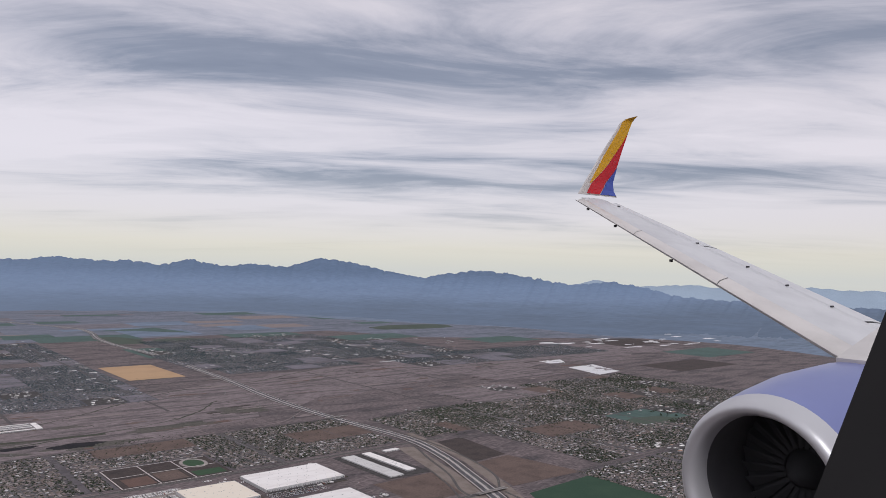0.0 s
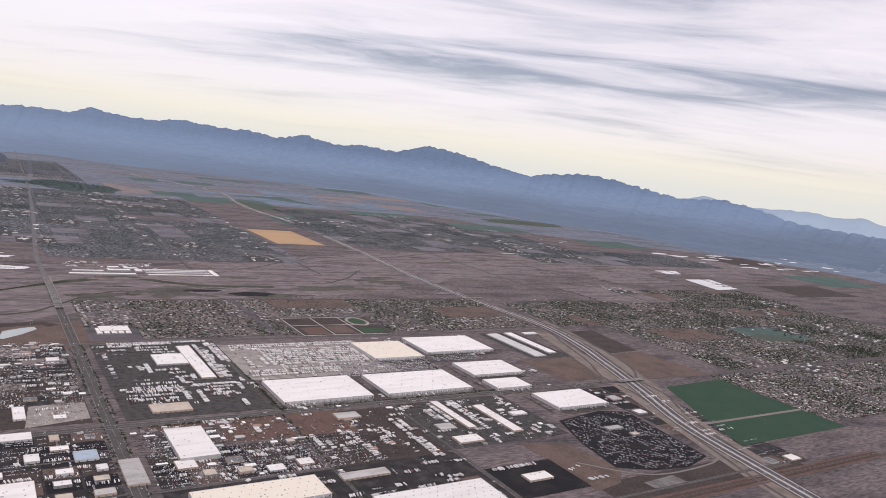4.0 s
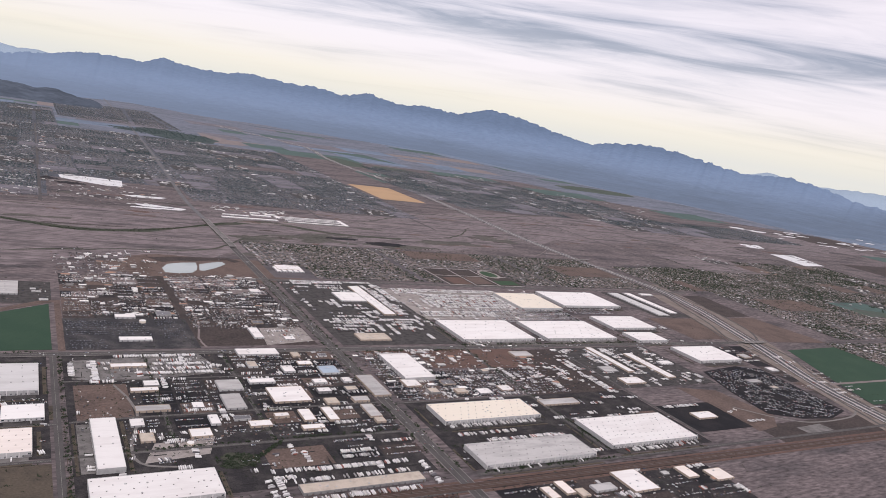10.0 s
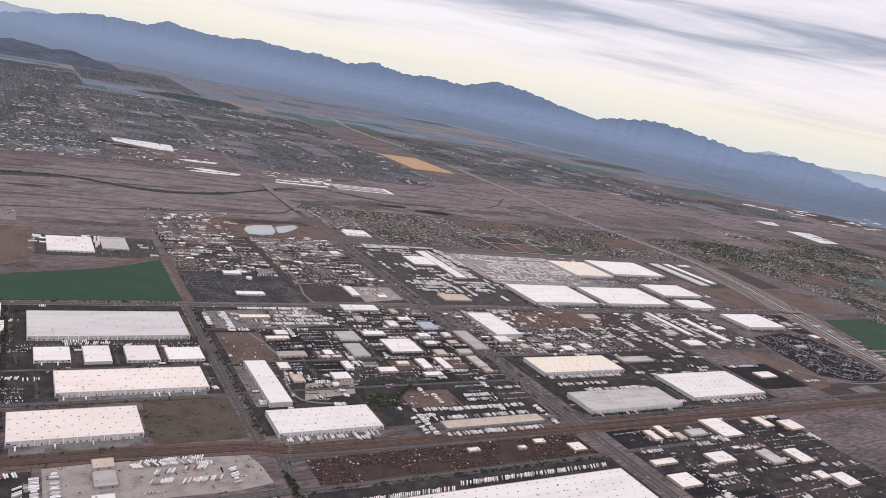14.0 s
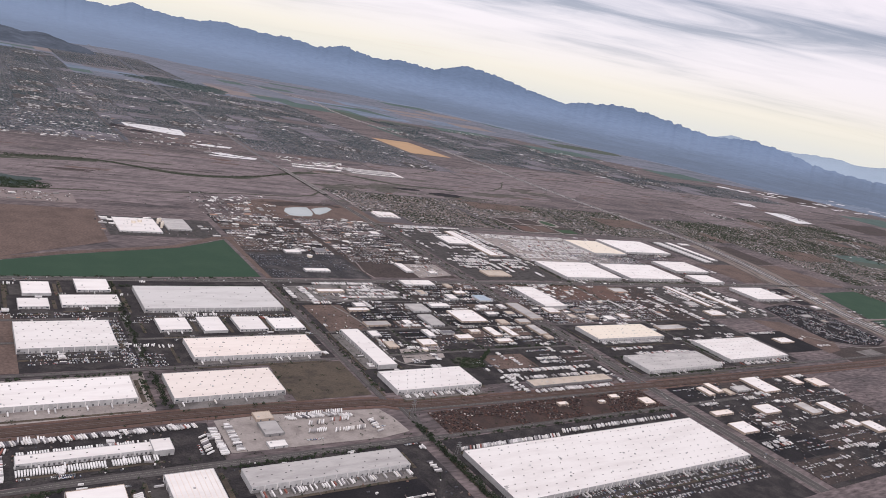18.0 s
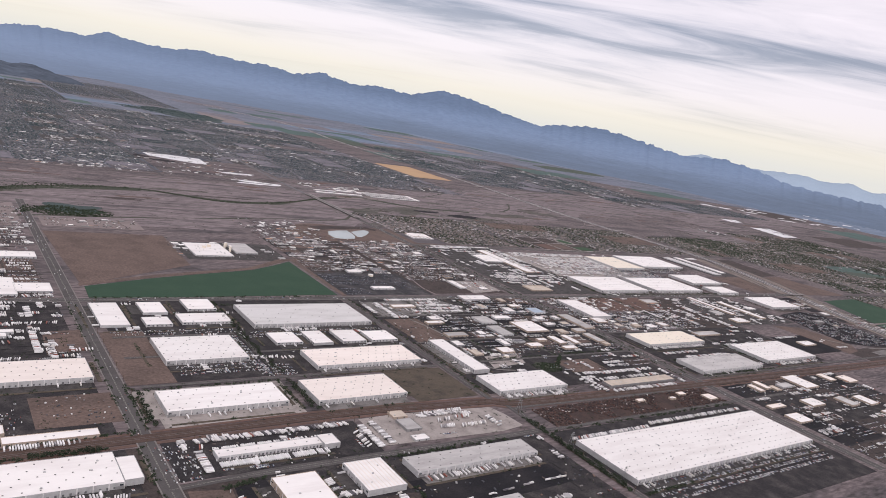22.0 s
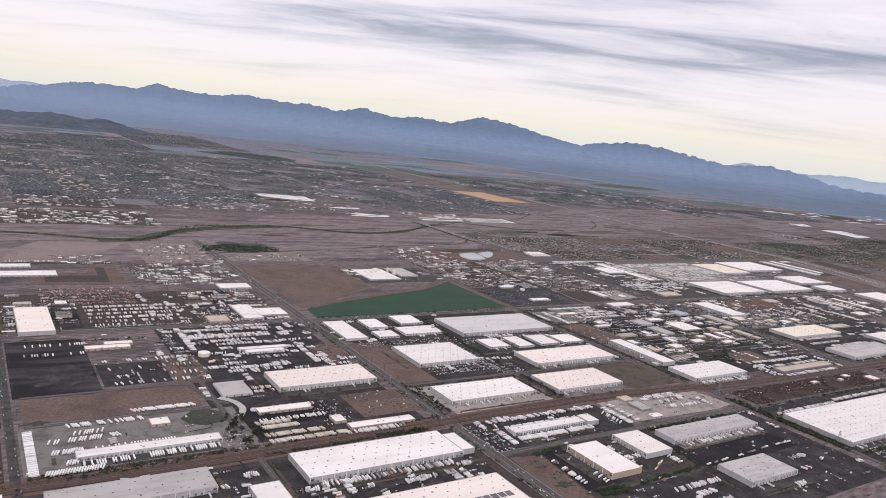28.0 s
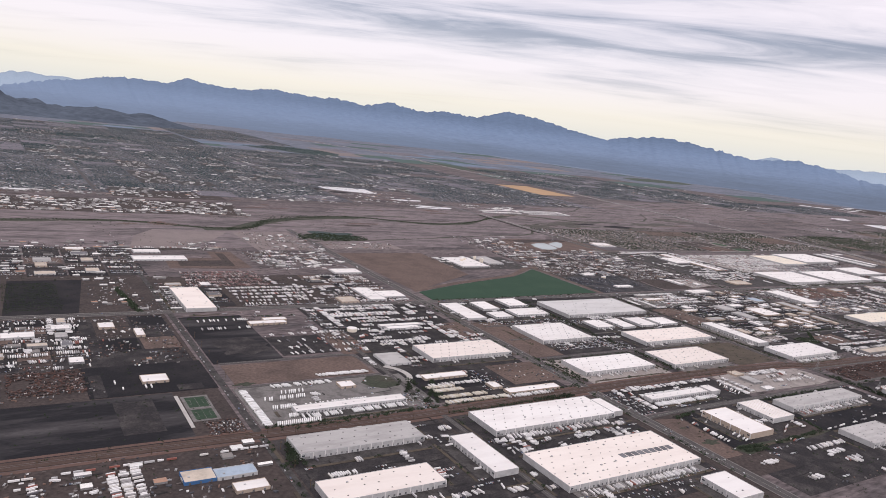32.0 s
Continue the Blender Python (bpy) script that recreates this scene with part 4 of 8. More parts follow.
def bridge(name, cx, cy, length, width, turn, high, label, piers):
    ob = thing(name, label, "bridge")
    b = Bag()
    b.box(cx, cy, high, length, width, 0.25, turn, bottom=True)
    part("deck", b, CONCRETE, ob)
    c, s = math.cos(turn), math.sin(turn)
    for side in (-1, 1):
        b = Bag()
        b.box(cx - s * side * (width / 2 - 0.1), cy + c * side * (width / 2 - 0.1), high + 0.25, length, 0.14, 0.2, turn)
        part("parapet", b, PALE, ob)
    for i in range(piers):
        d = (i + 0.5) / piers * length - length / 2
        b = Bag()
        b.box(cx + c * d, cy + s * d, 0, 0.5, width * 0.8, high, turn)
        part("pier", b, CONCRETE, ob)
    return ob


bridge("river_bridge", 0.5, 640, 112, 5.4, math.pi / 2, 0.75, "long low concrete road bridge over the dry riverbed", 12)
bridge("overpass", 344, 350, 26, 3.4, 0.0, 1.0, "concrete overpass carrying a street over the freeway", 3)
bridge("overpass", 388, 612, 24, 2.6, 0.0, 1.0, "concrete overpass across the freeway", 3)
bridge("overpass", 388, 900, 24, 2.4, 0.0, 1.0, "concrete overpass across the freeway", 3)

# ---- mountains ----
CREST = [(12, 4), (24, 14), (28, 24), (30.3, 36), (32.5, 75), (34.8, 104), (37.4, 78), (39.8, 104), (42.5, 138), (45.1, 146), (48.9, 99), (52.0, 140), (54.2, 176), (56.5, 195), (58.9, 141), (61.5, 154), (63.2, 138), (65.8, 171), (67.8, 139),
         (69.4, 158), (71.4, 154), (74.2, 168), (76.8, 150), (78.5, 152), (80.6, 176), (82.2, 136), (84.3, 142), (86, 136), (87.2, 104), (89.4, 82), (91.2, 50), (92.5, 30), (96, 14), (102, 6)]


def crest(a):
    for (a0, h0), (a1, h1) in zip(CREST, CREST[1:]):
        if a0 <= a <= a1:
            return h0 + (h1 - h0) * (a - a0) / (a1 - a0)
    return 8.0


chance_land = random.Random(5)


def mountains():
    b = Bag()
    na, nr = 800, 60
    for j in range(nr):
        for i in range(na):
            a = 12 + 90 * i / (na - 1)
            far = 4250 + 380 * min(1, max(0, (a - 68) / 14))
            near = 2350 - 900 * min(1, max(0, (58 - a) / 34)) + 160 * noise.noise((a * 0.12, 3.3, 0))
            s = j / (nr - 9)
            r = near + (far - near) * s if s <= 1 else far + 420 * (s - 1) * 6
            x, y = -240 + r * math.cos(radians(a)), r * math.sin(radians(a))
            top = crest(a) + 6 * noise.noise((a * 2.3, 0.5, 0)) - 10 * abs(noise.noise((a * 2.9, 7.5, 0))) - 8 * abs(noise.noise((a * 6.7, 2.5, 0))) - 5 * abs(noise.noise((a * 14.3, 5.5, 0))) + 8
            if s <= 1:
                # spurs and gullies run down from the crest and fan out over the foot
                warp = 60 * noise.noise((x * 0.003, y * 0.003, 8.1))
                rid = noise.ridged_multi_fractal(((x + warp) * 0.0034, (y - warp) * 0.0034, 1.7), 0.9, 2.1, 6, 0.9, 2.0)
                hump = max(0.0, math.sin(math.pi * min(1, s ** 1.5)))
                z = top * min(0.985, 0.03 * s + 0.97 * s ** 3.2 + hump * (0.05 + 0.55 * s) * (0.24 * rid - 0.10)) if s < 0.995 else top
            else:
                z = top * max(0.0, 1 - (s - 1) * 5.5)
            b.v.append((x, y, max(z, -0.5) - 0.4))
    b.f = [(j * na + i, j * na + i + 1, (j + 1) * na + i + 1, (j + 1) * na + i) for j in range(nr - 1) for i in range(na - 1)]
    b.m = [0] * len(b.f)
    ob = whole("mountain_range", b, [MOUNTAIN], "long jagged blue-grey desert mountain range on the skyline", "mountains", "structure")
    for p in ob.data.polygons:
        p.use_smooth = True
    return ob


mountains()


def far_range(name, a0, a1, r, tall, mat, seed, label):
    b = Bag()
    n = 160
    for i in range(n):
        a = a0 + (a1 - a0) * i / (n - 1)
        edge = min(1, 6 * i / (n - 1), 6 * (n - 1 - i) / (n - 1))
        h = tall * edge * (0.72 + 0.3 * noise.fractal((a * 0.35, seed, 0), 1.0, 2.0, 5))
        for k, z in ((-330, -0.5), (-120, h * 0.45), (0, h), (130, -0.5)):
            b.v.append((-240 + (r + k) * math.cos(radians(a)), (r + k) * math.sin(radians(a)), z))
    b.f = [(i * 4 + k, i * 4 + k + 1, i * 4 + k + 5, i * 4 + k + 4) for i in range(n - 1) for k in range(3)]
    b.m = [0] * len(b.f)
    ob = whole(name, b, [mat], label, "mountains", "structure")
    for p in ob.data.polygons:
        p.use_smooth = True


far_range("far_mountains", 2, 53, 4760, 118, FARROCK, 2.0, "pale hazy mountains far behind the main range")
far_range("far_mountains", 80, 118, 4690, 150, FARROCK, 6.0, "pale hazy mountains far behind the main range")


def hills():
    b = Bag()
    nx, ny = 150, 26
    for j in range(ny):
        for i in range(nx):
            x, y = -1250 + 1330 * i / (nx - 1), 2080 + 420 * j / (ny - 1)
            crest_h = 30 * min(1, max(0, (30 - x) / 140)) + 44 * min(1, max(0, (-330 - x) / 240)) ** 1.2
            crest_h *= 0.95 + 0.5 * noise.noise((x * 0.011, 1.1, 0)) + 0.22 * noise.noise((x * 0.04, 2.1, 0))
            s = (y - 2080) / 420
            z = crest_h * max(0, math.sin(math.pi * s)) ** 1.1 * (0.9 + 0.35 * noise.fractal((x * 0.012, y * 0.012, 0), 1.0, 2.0, 4))
            b.v.append((x, y, z - 0.3))
    b.f = [(j * nx + i, j * nx + i + 1, (j + 1) * nx + i + 1, (j + 1) * nx + i) for j in range(ny - 1) for i in range(nx - 1)]
    b.m = [0] * len(b.f)
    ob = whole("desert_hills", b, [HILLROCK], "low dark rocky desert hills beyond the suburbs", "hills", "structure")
    for p in ob.data.polygons:
        p.use_smooth = True


hills()
slope = Bag()
for i in range(80):
    a = radians(-25 + 140 * i / 79)
    for r in (1750 + 850 * max(0.0, math.sin(a)) ** 2 + 120 * noise.noise((a * 5, 0.2, 0)), 4900):
        slope.v.append((-240 + r * math.cos(a), r * math.sin(a), 0.05))
slope.f = [(2 * i + 2, 2 * i, 2 * i + 1, 2 * i + 3) for i in range(79)]
slope.m = [0] * 79
whole("desert_slope", slope, [BAJADA], "hazy scrub-covered desert slope below the mountains", "ground", "structure")

for cx, cy, rx, ry, k in ((90, 1600, 95, 42, 1), (480, 1110, 60, 75, 2), (520, 1190, 60, 34, 3), (-240, 550, 22, 15, 4), (640, 500, 60, 26, 5), (720, 440, 50, 22, 6), (-330, 1520, 120, 40, 7), (-500, 1250, 60, 40, 8), (160, 1420, 60, 30, 9), (-230, 1180, 50, 26, 10), (820, 560, 70, 20, 11), (590, 380, 40, 14, 12), (-420, 1000, 40, 18, 13)):
    lumpy("tree_belt", cx, cy, rx, ry, 0.09 + 0.0015 * k, ORCHARD, "dark green belt of trees and groves", "trees", seed=k * 2.9)
for cx, cy, rx, ry, k in ((120, 647, 15, 5, 1), (158, 634, 19, 9, 2), (-128, 861, 12, 15, 3), (-106, 848, 12, 11, 4)):
    lumpy("wet_pit", cx, cy, rx, ry, 0.085 + 0.001 * k, BLACKTOP, "black wet gravel pit", "pit", seed=k * 1.9)
for cx, cy, rx, ry, k in ((1149, 1480, 130, 60, 1), (1560, 1290, 120, 90, 2), (430, 1440, 40, 70, 3), (530, 1400, 50, 40, 4), (760, 470, 40, 22, 5), (640, 425, 38, 20, 6)):
    lumpy("farm_field", cx, cy, rx, ry, 0.10 + 0.0015 * k, DULLCROP, "dull green irrigated farm field", "field", seed=k * 4.1, rough=0.15)
for cx, cy, rx, ry, k in ((-36, 740, 19, 12, 5), (-40, 796, 24, 6, 4), (940, 985, 20, 8, 6), (700, 940, 30, 6, 8)):
    lumpy("bright_pond", cx, cy, rx, ry, 0.08 + 0.001 * k, BRIGHTWATER, "winding bright pond far out on the plain", "pond", seed=k * 7.7, rough=0.5)
for k in range(26):
    # greenhouses and small ponds of the far irrigated land, in loose strips
    cx, cy = 1130 + patchy.uniform(0, 520), 840 + patchy.uniform(0, 190)
    lumpy("bright_pond", cx, cy, patchy.uniform(8, 26), patchy.uniform(3, 9), 0.3 + 0.002 * k, BRIGHTWATER, "small bright pond far out on the plain", "pond", seed=k * 7.7, rough=0.35, n=24)
slab("plowed_field", [(-472, 352), (-443, 354), (-436, 416), (-469, 416)], 0.09, BLACKTOP, "dark plowed field", "field")
rect("turf_court", -421.4, -414.4, 240.8, 249.6, 0.14, TURF, "small green turf plot with pale markings beside a black lot", "field")
rect("turf_court", -421.4, -414.6, 231, 239.2, 0.14, TURF, "worn green turf plot with pale markings beside a black lot", "field")
for y0, y1 in ((240.8, 249.6), (231, 239.2)):
    # pale lines of each court: bounds, middle and two goal areas
    lines = Bag()
    for x, y, w, d in ((-421.3, (y0 + y1) / 2, 0.16, y1 - y0), (-414.7, (y0 + y1) / 2, 0.16, y1 - y0), (-418, y0 + 0.1, 6.6, 0.16), (-418, y1 - 0.1, 6.6, 0.16), (-418, (y0 + y1) / 2, 0.1, y1 - y0 - 0.4),
                       (-419.9, (y0 + y1) / 2, 0.1, 3.4), (-416.1, (y0 + y1) / 2, 0.1, 3.4), (-420.6, (y0 + y1) / 2 + 1.7, 1.4, 0.1), (-420.6, (y0 + y1) / 2 - 1.7, 1.4, 0.1), (-415.4, (y0 + y1) / 2 + 1.7, 1.4, 0.1), (-415.4, (y0 + y1) / 2 - 1.7, 1.4, 0.1)):
        lines.box(x, y, 0.145, w, d, 0.02)
    whole("court_lines", lines, [CONCRETE], "pale painted lines of a small turf court", "markings", "structure")
slab("court_border", [(-422.3, 250.6), (-413.6, 250.6), (-413.8, 230.2), (-422.4, 230)], 0.12, CONCRETE, "grey paved border round two turf courts", "lot")
rect("court_lane", -424, -422.8, 226, 252, 0.125, PALE, "pale footpath beside two turf courts", "path")
rect("worn_patch", -443, -431, 226, 251, 0.10, ASPHALT, "faded grey patch of an asphalt storage lot", "lot")
rect("worn_patch", -447.5, -443.5, 256.5, 277, 0.105, ASPHALT, "faded grey lane of an asphalt storage lot", "lot")
rect("worn_patch", -421, -412.5, 257, 262, 0.105, ASPHALT, "faded grey lane of an asphalt storage lot", "lot")
lumpy("worn_patch", -388, 296, 11, 9, 0.10, ASPHALT, "faded patch of a dark asphalt lot", "lot", seed=5.3, rough=0.5)
lumpy("weed_patch", -398, 256.8, 4, 1.4, 0.1, SCRUB, "dark green weeds at the edge of a bare strip", "scrub", seed=2.2, rough=0.6)
slab("cleared_earth", [(-401, 497), (-366, 498), (-340, 530), (-323, 560), (-375, 566), (-392, 540)], 0.075, SANDLOT, "pale cleared earth by the riverbank", "ground")
slab("work_yard", [(-31, 387), (-6.5, 389), (-6.5, 366), (-34, 360)], 0.10, APRON, "pale concrete contractor yard", "lot")
slab("bus_depot", [(-127, 343.5), (-71, 349), (-63.5, 325.5), (-88, 321.5), (-112, 319.5), (-127, 322)], 0.085, CONCRETE, "pale concrete bus depot", "lot")
rect("black_lot", -338, -306, 233, 250, 0.085, BLACKTOP, "black asphalt lot with parked trucks", "lot")
rect("dirt_lot", -297, -272, 230, 252, 0.085, SOIL, "bare dirt lot with scattered machines", "lot")
slab("grassy_lot", [(-357, 247.6), (-351.6, 253.6), (-347.5, 254), (-342.6, 249.4), (-341.6, 244.6), (-343.4, 241.6), (-350.8, 239.8), (-355.4, 243)], 0.115, SCRUB, "dark overgrown retention basin", "lot")
slab("brown_lot", [(-286, 312), (-271, 313.5), (-271, 291), (-287, 288)], 0.085, SOIL, "bare brown lot among trailer rows", "field")
rect("gravel_lot", -350, -337, 279, 310, 0.085, SOIL, "bare gravel lot", "lot")
rect("truck_lot", -375, -351, 283, 307, 0.085, ASPHALT, "dark truck lot", "lot")
slab("gravel_pad", [(-108, 246.5), (-85.5, 249.8), (-81, 263), (-103, 260.5)], 0.10, APRON, "pale stained gravel pad", "lot")
rect("brown_lot", -67, -43, 234.5, 249, 0.09, SOIL, "bare brown lot", "field")
lumpy("grove", -76, 243, 7, 5, 0.11, SCRUB, "dense green thicket beside a bare lot", "trees", seed=3.3)
rect("dark_dirt", -560, -408.5, 216, 349, 0.035, TILLED, "dark dirt lots beside the avenue", "ground")
rect("dark_dirt", -560, -408.5, 355, 430, 0.036, TILLED, "dark dirt yards and plowed ground", "ground")
rect("dark_dirt", -560, -272, 100, 212, 0.034, TILLED, "dark dirt ground near the railway", "ground")


# ---- buildings ----
def wall_mesh(lx, ly, h):
    """Four walls with a parapet that rises over the roof; the middle of the floor at the origin."""
    t, d = 0.09, 0.16
    b = Bag()
    o = [(-lx / 2, -ly / 2), (lx / 2, -ly / 2), (lx / 2, ly / 2), (-lx / 2, ly / 2)]
    i = [(x - math.copysign(t, x), y - math.copysign(t, y)) for x, y in o]
    b.solid([(x, y, 0) for x, y in o] + [(x, y, h) for x, y in o] + [(x, y, h) for x, y in i] + [(x, y, h - d) for x, y in i],
            [(k, (k + 1) % 4, (k + 1) % 4 + 4, k + 4) for k in range(4)] + [(k + 4, (k + 1) % 4 + 4, (k + 1) % 4 + 8, k + 8) for k in range(4)] + [(k + 8, (k + 1) % 4 + 8, (k + 1) % 4 + 12, k + 12) for k in range(4)])
    return b


def small_box(name, lx, ly, h, mat):
    b = Bag()
    b.box(0, 0, 0, lx, ly, h, bottom=True)
    return b.mesh(name, mat)


SKY_MESH = small_box("skylight", 0.38, 0.28, 0.12, SKYLIGHT)
UNIT_MESH = small_box("roof_unit", 0.55, 0.45, 0.3, UNIT)
DOOR_MESH = small_box("dock_door", 0.52, 0.06, 0.62, DOOR)
PIER_MESH = small_box("pilaster", 0.3, 0.12, 1.0, PIERWHITE)
WINDOW_MESH = small_box("window", 0.9, 0.05, 0.4, GLASSDARK)
PANEL_MESH = small_box("entrance_panel", 2.4, 0.08, 0.9, WALLGREY)
chance = random.Random(7)
docked = Bag()


def child(name, me, parent, x, y, z, turn=0.0, scale=None):
    ob = new(name, me)
    ob.parent = parent
    ob.location, ob.rotation_euler = (x, y, z), (0, 0, turn)
    if scale:
        ob.scale = scale
    return ob


def warehouse(x0, x1, y0, y1, h, roof, wall, label, sky=7.0, docks=1.7, group="", name="warehouse", court=COURT):
    """A flat-roofed building with parapet, skylights, roof units, dock doors and wall piers on its open sides."""
    lx, ly = x1 - x0, y1 - y0
    ob = thing(name, label, "warehouse" if name == "warehouse" else "building", group, "", ((x0 + x1) / 2, (y0 + y1) / 2, 0.05))
    shell = part("wall", wall_mesh(lx, ly, h), wall, ob)
    b = Bag()
    b.box(0, 0, h - 0.26, lx - 0.16, ly - 0.16, 0.12)
    top = part("roof", b, roof, ob)
    if sky:
        nx, ny = max(1, int(lx / sky)), max(1, int(ly / (sky * 0.8)))
        for i in range(nx):
            for j in range(ny):
                if chance.random() < 0.9:
                    child("skylight", SKY_MESH, top, (i + 0.5 + (0.25 if j % 2 else -0.25)) * lx / nx - lx / 2, (j + 0.5) * ly / ny - ly / 2, h - 0.15)
        for i in range(max(1, int(lx * ly / 150))):
            child("roof_unit", UNIT_MESH, top, chance.uniform(-0.42, 0.42) * lx, chance.uniform(-0.4, 0.4) * ly, h - 0.15)
    if docks:
        along = lx >= ly * 0.8
        n = int((lx if along else ly) / docks)
        for i in range(n):
            d = (i + 0.5) / n - 0.5
            if i in (0, n - 1):
                child("window", WINDOW_MESH, shell, d * lx if along else -lx / 2 - 0.02, -ly / 2 - 0.02 if along else d * ly, h * 0.5, 0 if along else math.pi / 2)
            else:
                if chance.random() < 0.16:
                    q = chance.uniform(1.45, 1.7)
                    docked.box(ob.location.x + (d * lx if along else -lx / 2 - q), ob.location.y + (-ly / 2 - q if along else d * ly), 0.3, 0.43 if along else 2.6, 2.6 if along else 0.43, 0.46, chance.uniform(-0.03, 0.03))
                child("dock_door", DOOR_MESH, shell, d * lx if along else -lx / 2 - 0.02, -ly / 2 - 0.02 if along else d * ly, 0.22, 0 if along else math.pi / 2)
        for i in range(int((lx if along else ly) / 3.6) + 1):
            d = i / max(1, int((lx if along else ly) / 3.6)) - 0.5
            child("pilaster", PIER_MESH, shell, d * (lx - 0.3) if along else -lx / 2 - 0.03, -ly / 2 - 0.03 if along else d * (ly - 0.3), 0, 0 if along else math.pi / 2, (1, 1, h - 0.05))
        if lx > 30 and along:
            for side in (-0.5, 0.5):
                child("entrance_panel", PANEL_MESH, shell, side * (lx - 2.5), -ly / 2 - 0.05, 0.0)
        if court:
            if along:
                rect("truck_court", x0 + 1, x1 - 1, y0 - 4.5, y0 + 0.2, 0.115, court, "worn paved truck court in front of dock doors", "lot")
            else:
                rect("truck_court", x0 - 4.5, x0 + 0.2, y0 + 1, y1 - 1, 0.115, court, "worn paved truck court in front of dock doors", "lot")
    return ob


def shop(x0, x1, y0, y1, h, roof, wall, label, name="workshop"):
    """A small plain industrial building with a shallow roof pitch, doors and roof units."""
    lx, ly = x1 - x0, y1 - y0
    ob = thing(name, label, "building", "workshops of the industrial blocks", "", ((x0 + x1) / 2, (y0 + y1) / 2, 0.05))
    shell = part("wall", wall_mesh(lx, ly, h), wall, ob)
    b = Bag()
    b.hip(0, 0, h - 0.15, lx - 0.14, ly - 0.14, 0.18, inset=0.02)
    top = part("roof", b, roof, ob)
    for i in range(max(1, int(lx * ly / 30))):
        child("roof_unit", UNIT_MESH, top, chance.uniform(-0.38, 0.38) * lx, chance.uniform(-0.35, 0.35) * ly, h - 0.1)
    for i in range(max(1, int(lx / 2.4))):
        n = max(1, int(lx / 2.4))
        child("roller_door", DOOR_MESH, shell, ((i + 0.5) / n - 0.5) * lx, -ly / 2 - 0.02, 0.02)
    return ob


warehouse(-334.2, -280.3, 191.3, 208.2, 2.0, ROOFWHITE, WALLPALE, "large flat-roofed warehouse with a white roof and dock doors", sky=3.9, docks=1.7)
warehouse(-400.4, -359.1, 195.8, 207.9, 2.0, ROOFGREY, WALLPALE, "long flat-roofed warehouse with a grey roof and dock doors", sky=3.9, docks=1.7)
warehouse(-402.4, -367.7, 168.3, 179.7, 2.0, ROOFBLUSH, WALLPALE, "long flat-roofed warehouse with a pinkish-cream roof and dock doors", sky=3.9, docks=1.7)
warehouse(-351.5, -342.7, 167.7, 193.1, 2.0, ROOFWHITE, WALLPALE, "long flat-roofed warehouse with a white roof and dock doors", sky=7.0, docks=1.7)
warehouse(-335.5, -279.1, 153.1, 175.1, 2.0, ROOFBLUSH, WALLPALE, "large flat-roofed warehouse with a pinkish-cream roof and dock doors", sky=3.9, docks=1.7, court=CONCRETE)
warehouse(-290.0, -278.9, 129.8, 144.0, 2.0, ROOFWHITE, WALLPALE, "long flat-roofed warehouse with a white roof and dock doors", sky=7.0, docks=1.7)
warehouse(-317.5, -276.0, 261.0, 278.9, 2.0, ROOFBLUSH, WALLPALE, "large flat-roofed warehouse with a pinkish-cream roof and dock doors", sky=3.9, docks=1.7)
warehouse(-398.5, -384.6, 349.6, 389.3, 2.0, ROOFBLUSH, WALLPALE, "large flat-roofed warehouse with a pinkish-cream roof and dock doors", sky=7.0, docks=1.7)
warehouse(-390.6, -349.2, 225.9, 230.6, 1.5, ROOFWHITE, WALLPALE, "long narrow freight terminal with a white roof and dock doors", sky=3.9, docks=1.2)
shop(-431.6, -422.8, 265.0, 271.7, 1.0, ROOFWHITE, WALLTAN, "low industrial building with a white roof among yards")
shop(-338.8, -327.6, 261.4, 274.6, 1.0, ROOFGREY, WALLPALE, "low industrial building with a grey roof among yards")
shop(-433.5, -425.1, 191.8, 198.1, 1.0, ROOFTAN, WALLBLUE, "low industrial building with a tan roof among yards")
shop(-425.0, -414.1, 191.6, 196.8, 1.0, ROOFBLUE, WALLPALE, "low industrial building with a faded blue roof among yards")
shop(-422.3, -413.4, 183.2, 187.9, 1.0, ROOFWHITE, WALLTAN, "low industrial building with a white roof among yards")
shop(-306.3, -281.0, 221.2, 225.6, 1.0, ROOFWHITE, WALLTAN, "low industrial building with a white roof among yards")
shop(-331.6, -312.0, 242.6, 247.4, 1.0, ROOFWHITE, WALLTAN, "low industrial building with a white roof among yards")
shop(-366.9, -360.9, 243.4, 248.7, 1.0, ROOFWHITE, WALLTAN, "low industrial building with a white roof among yards")
warehouse(-253.1, -216.5, 198.3, 202.8, 1.5, ROOFWHITE, WALLPALE, "long narrow freight terminal with a white roof and dock doors", sky=3.9, docks=1.2)
warehouse(-264.2, -252.6, 314.6, 344.4, 1.2, ROOFWHITE, WALLPALE, "small flat-roofed warehouse with a white roof and dock doors", sky=7.0, docks=1.7)
warehouse(-244.1, -233.4, 329.7, 344.7, 1.2, ROOFWHITE, WALLPALE, "small flat-roofed warehouse with a white roof and dock doors", sky=7.0, docks=1.7)
warehouse(-223.4, -209.8, 333.7, 348.7, 1.2, ROOFWHITE, WALLPALE, "small flat-roofed warehouse with a white roof and dock doors", sky=7.0, docks=1.7)
warehouse(-246.4, -235.3, 314.1, 324.1, 1.2, ROOFWHITE, WALLPALE, "small flat-roofed warehouse with a white roof and dock doors", sky=7.0, docks=1.7)
warehouse(-230.8, -208.4, 315.7, 327.9, 1.2, ROOFWHITE, WALLPALE, "small flat-roofed warehouse with a white roof and dock doors", sky=7.0, docks=1.7)
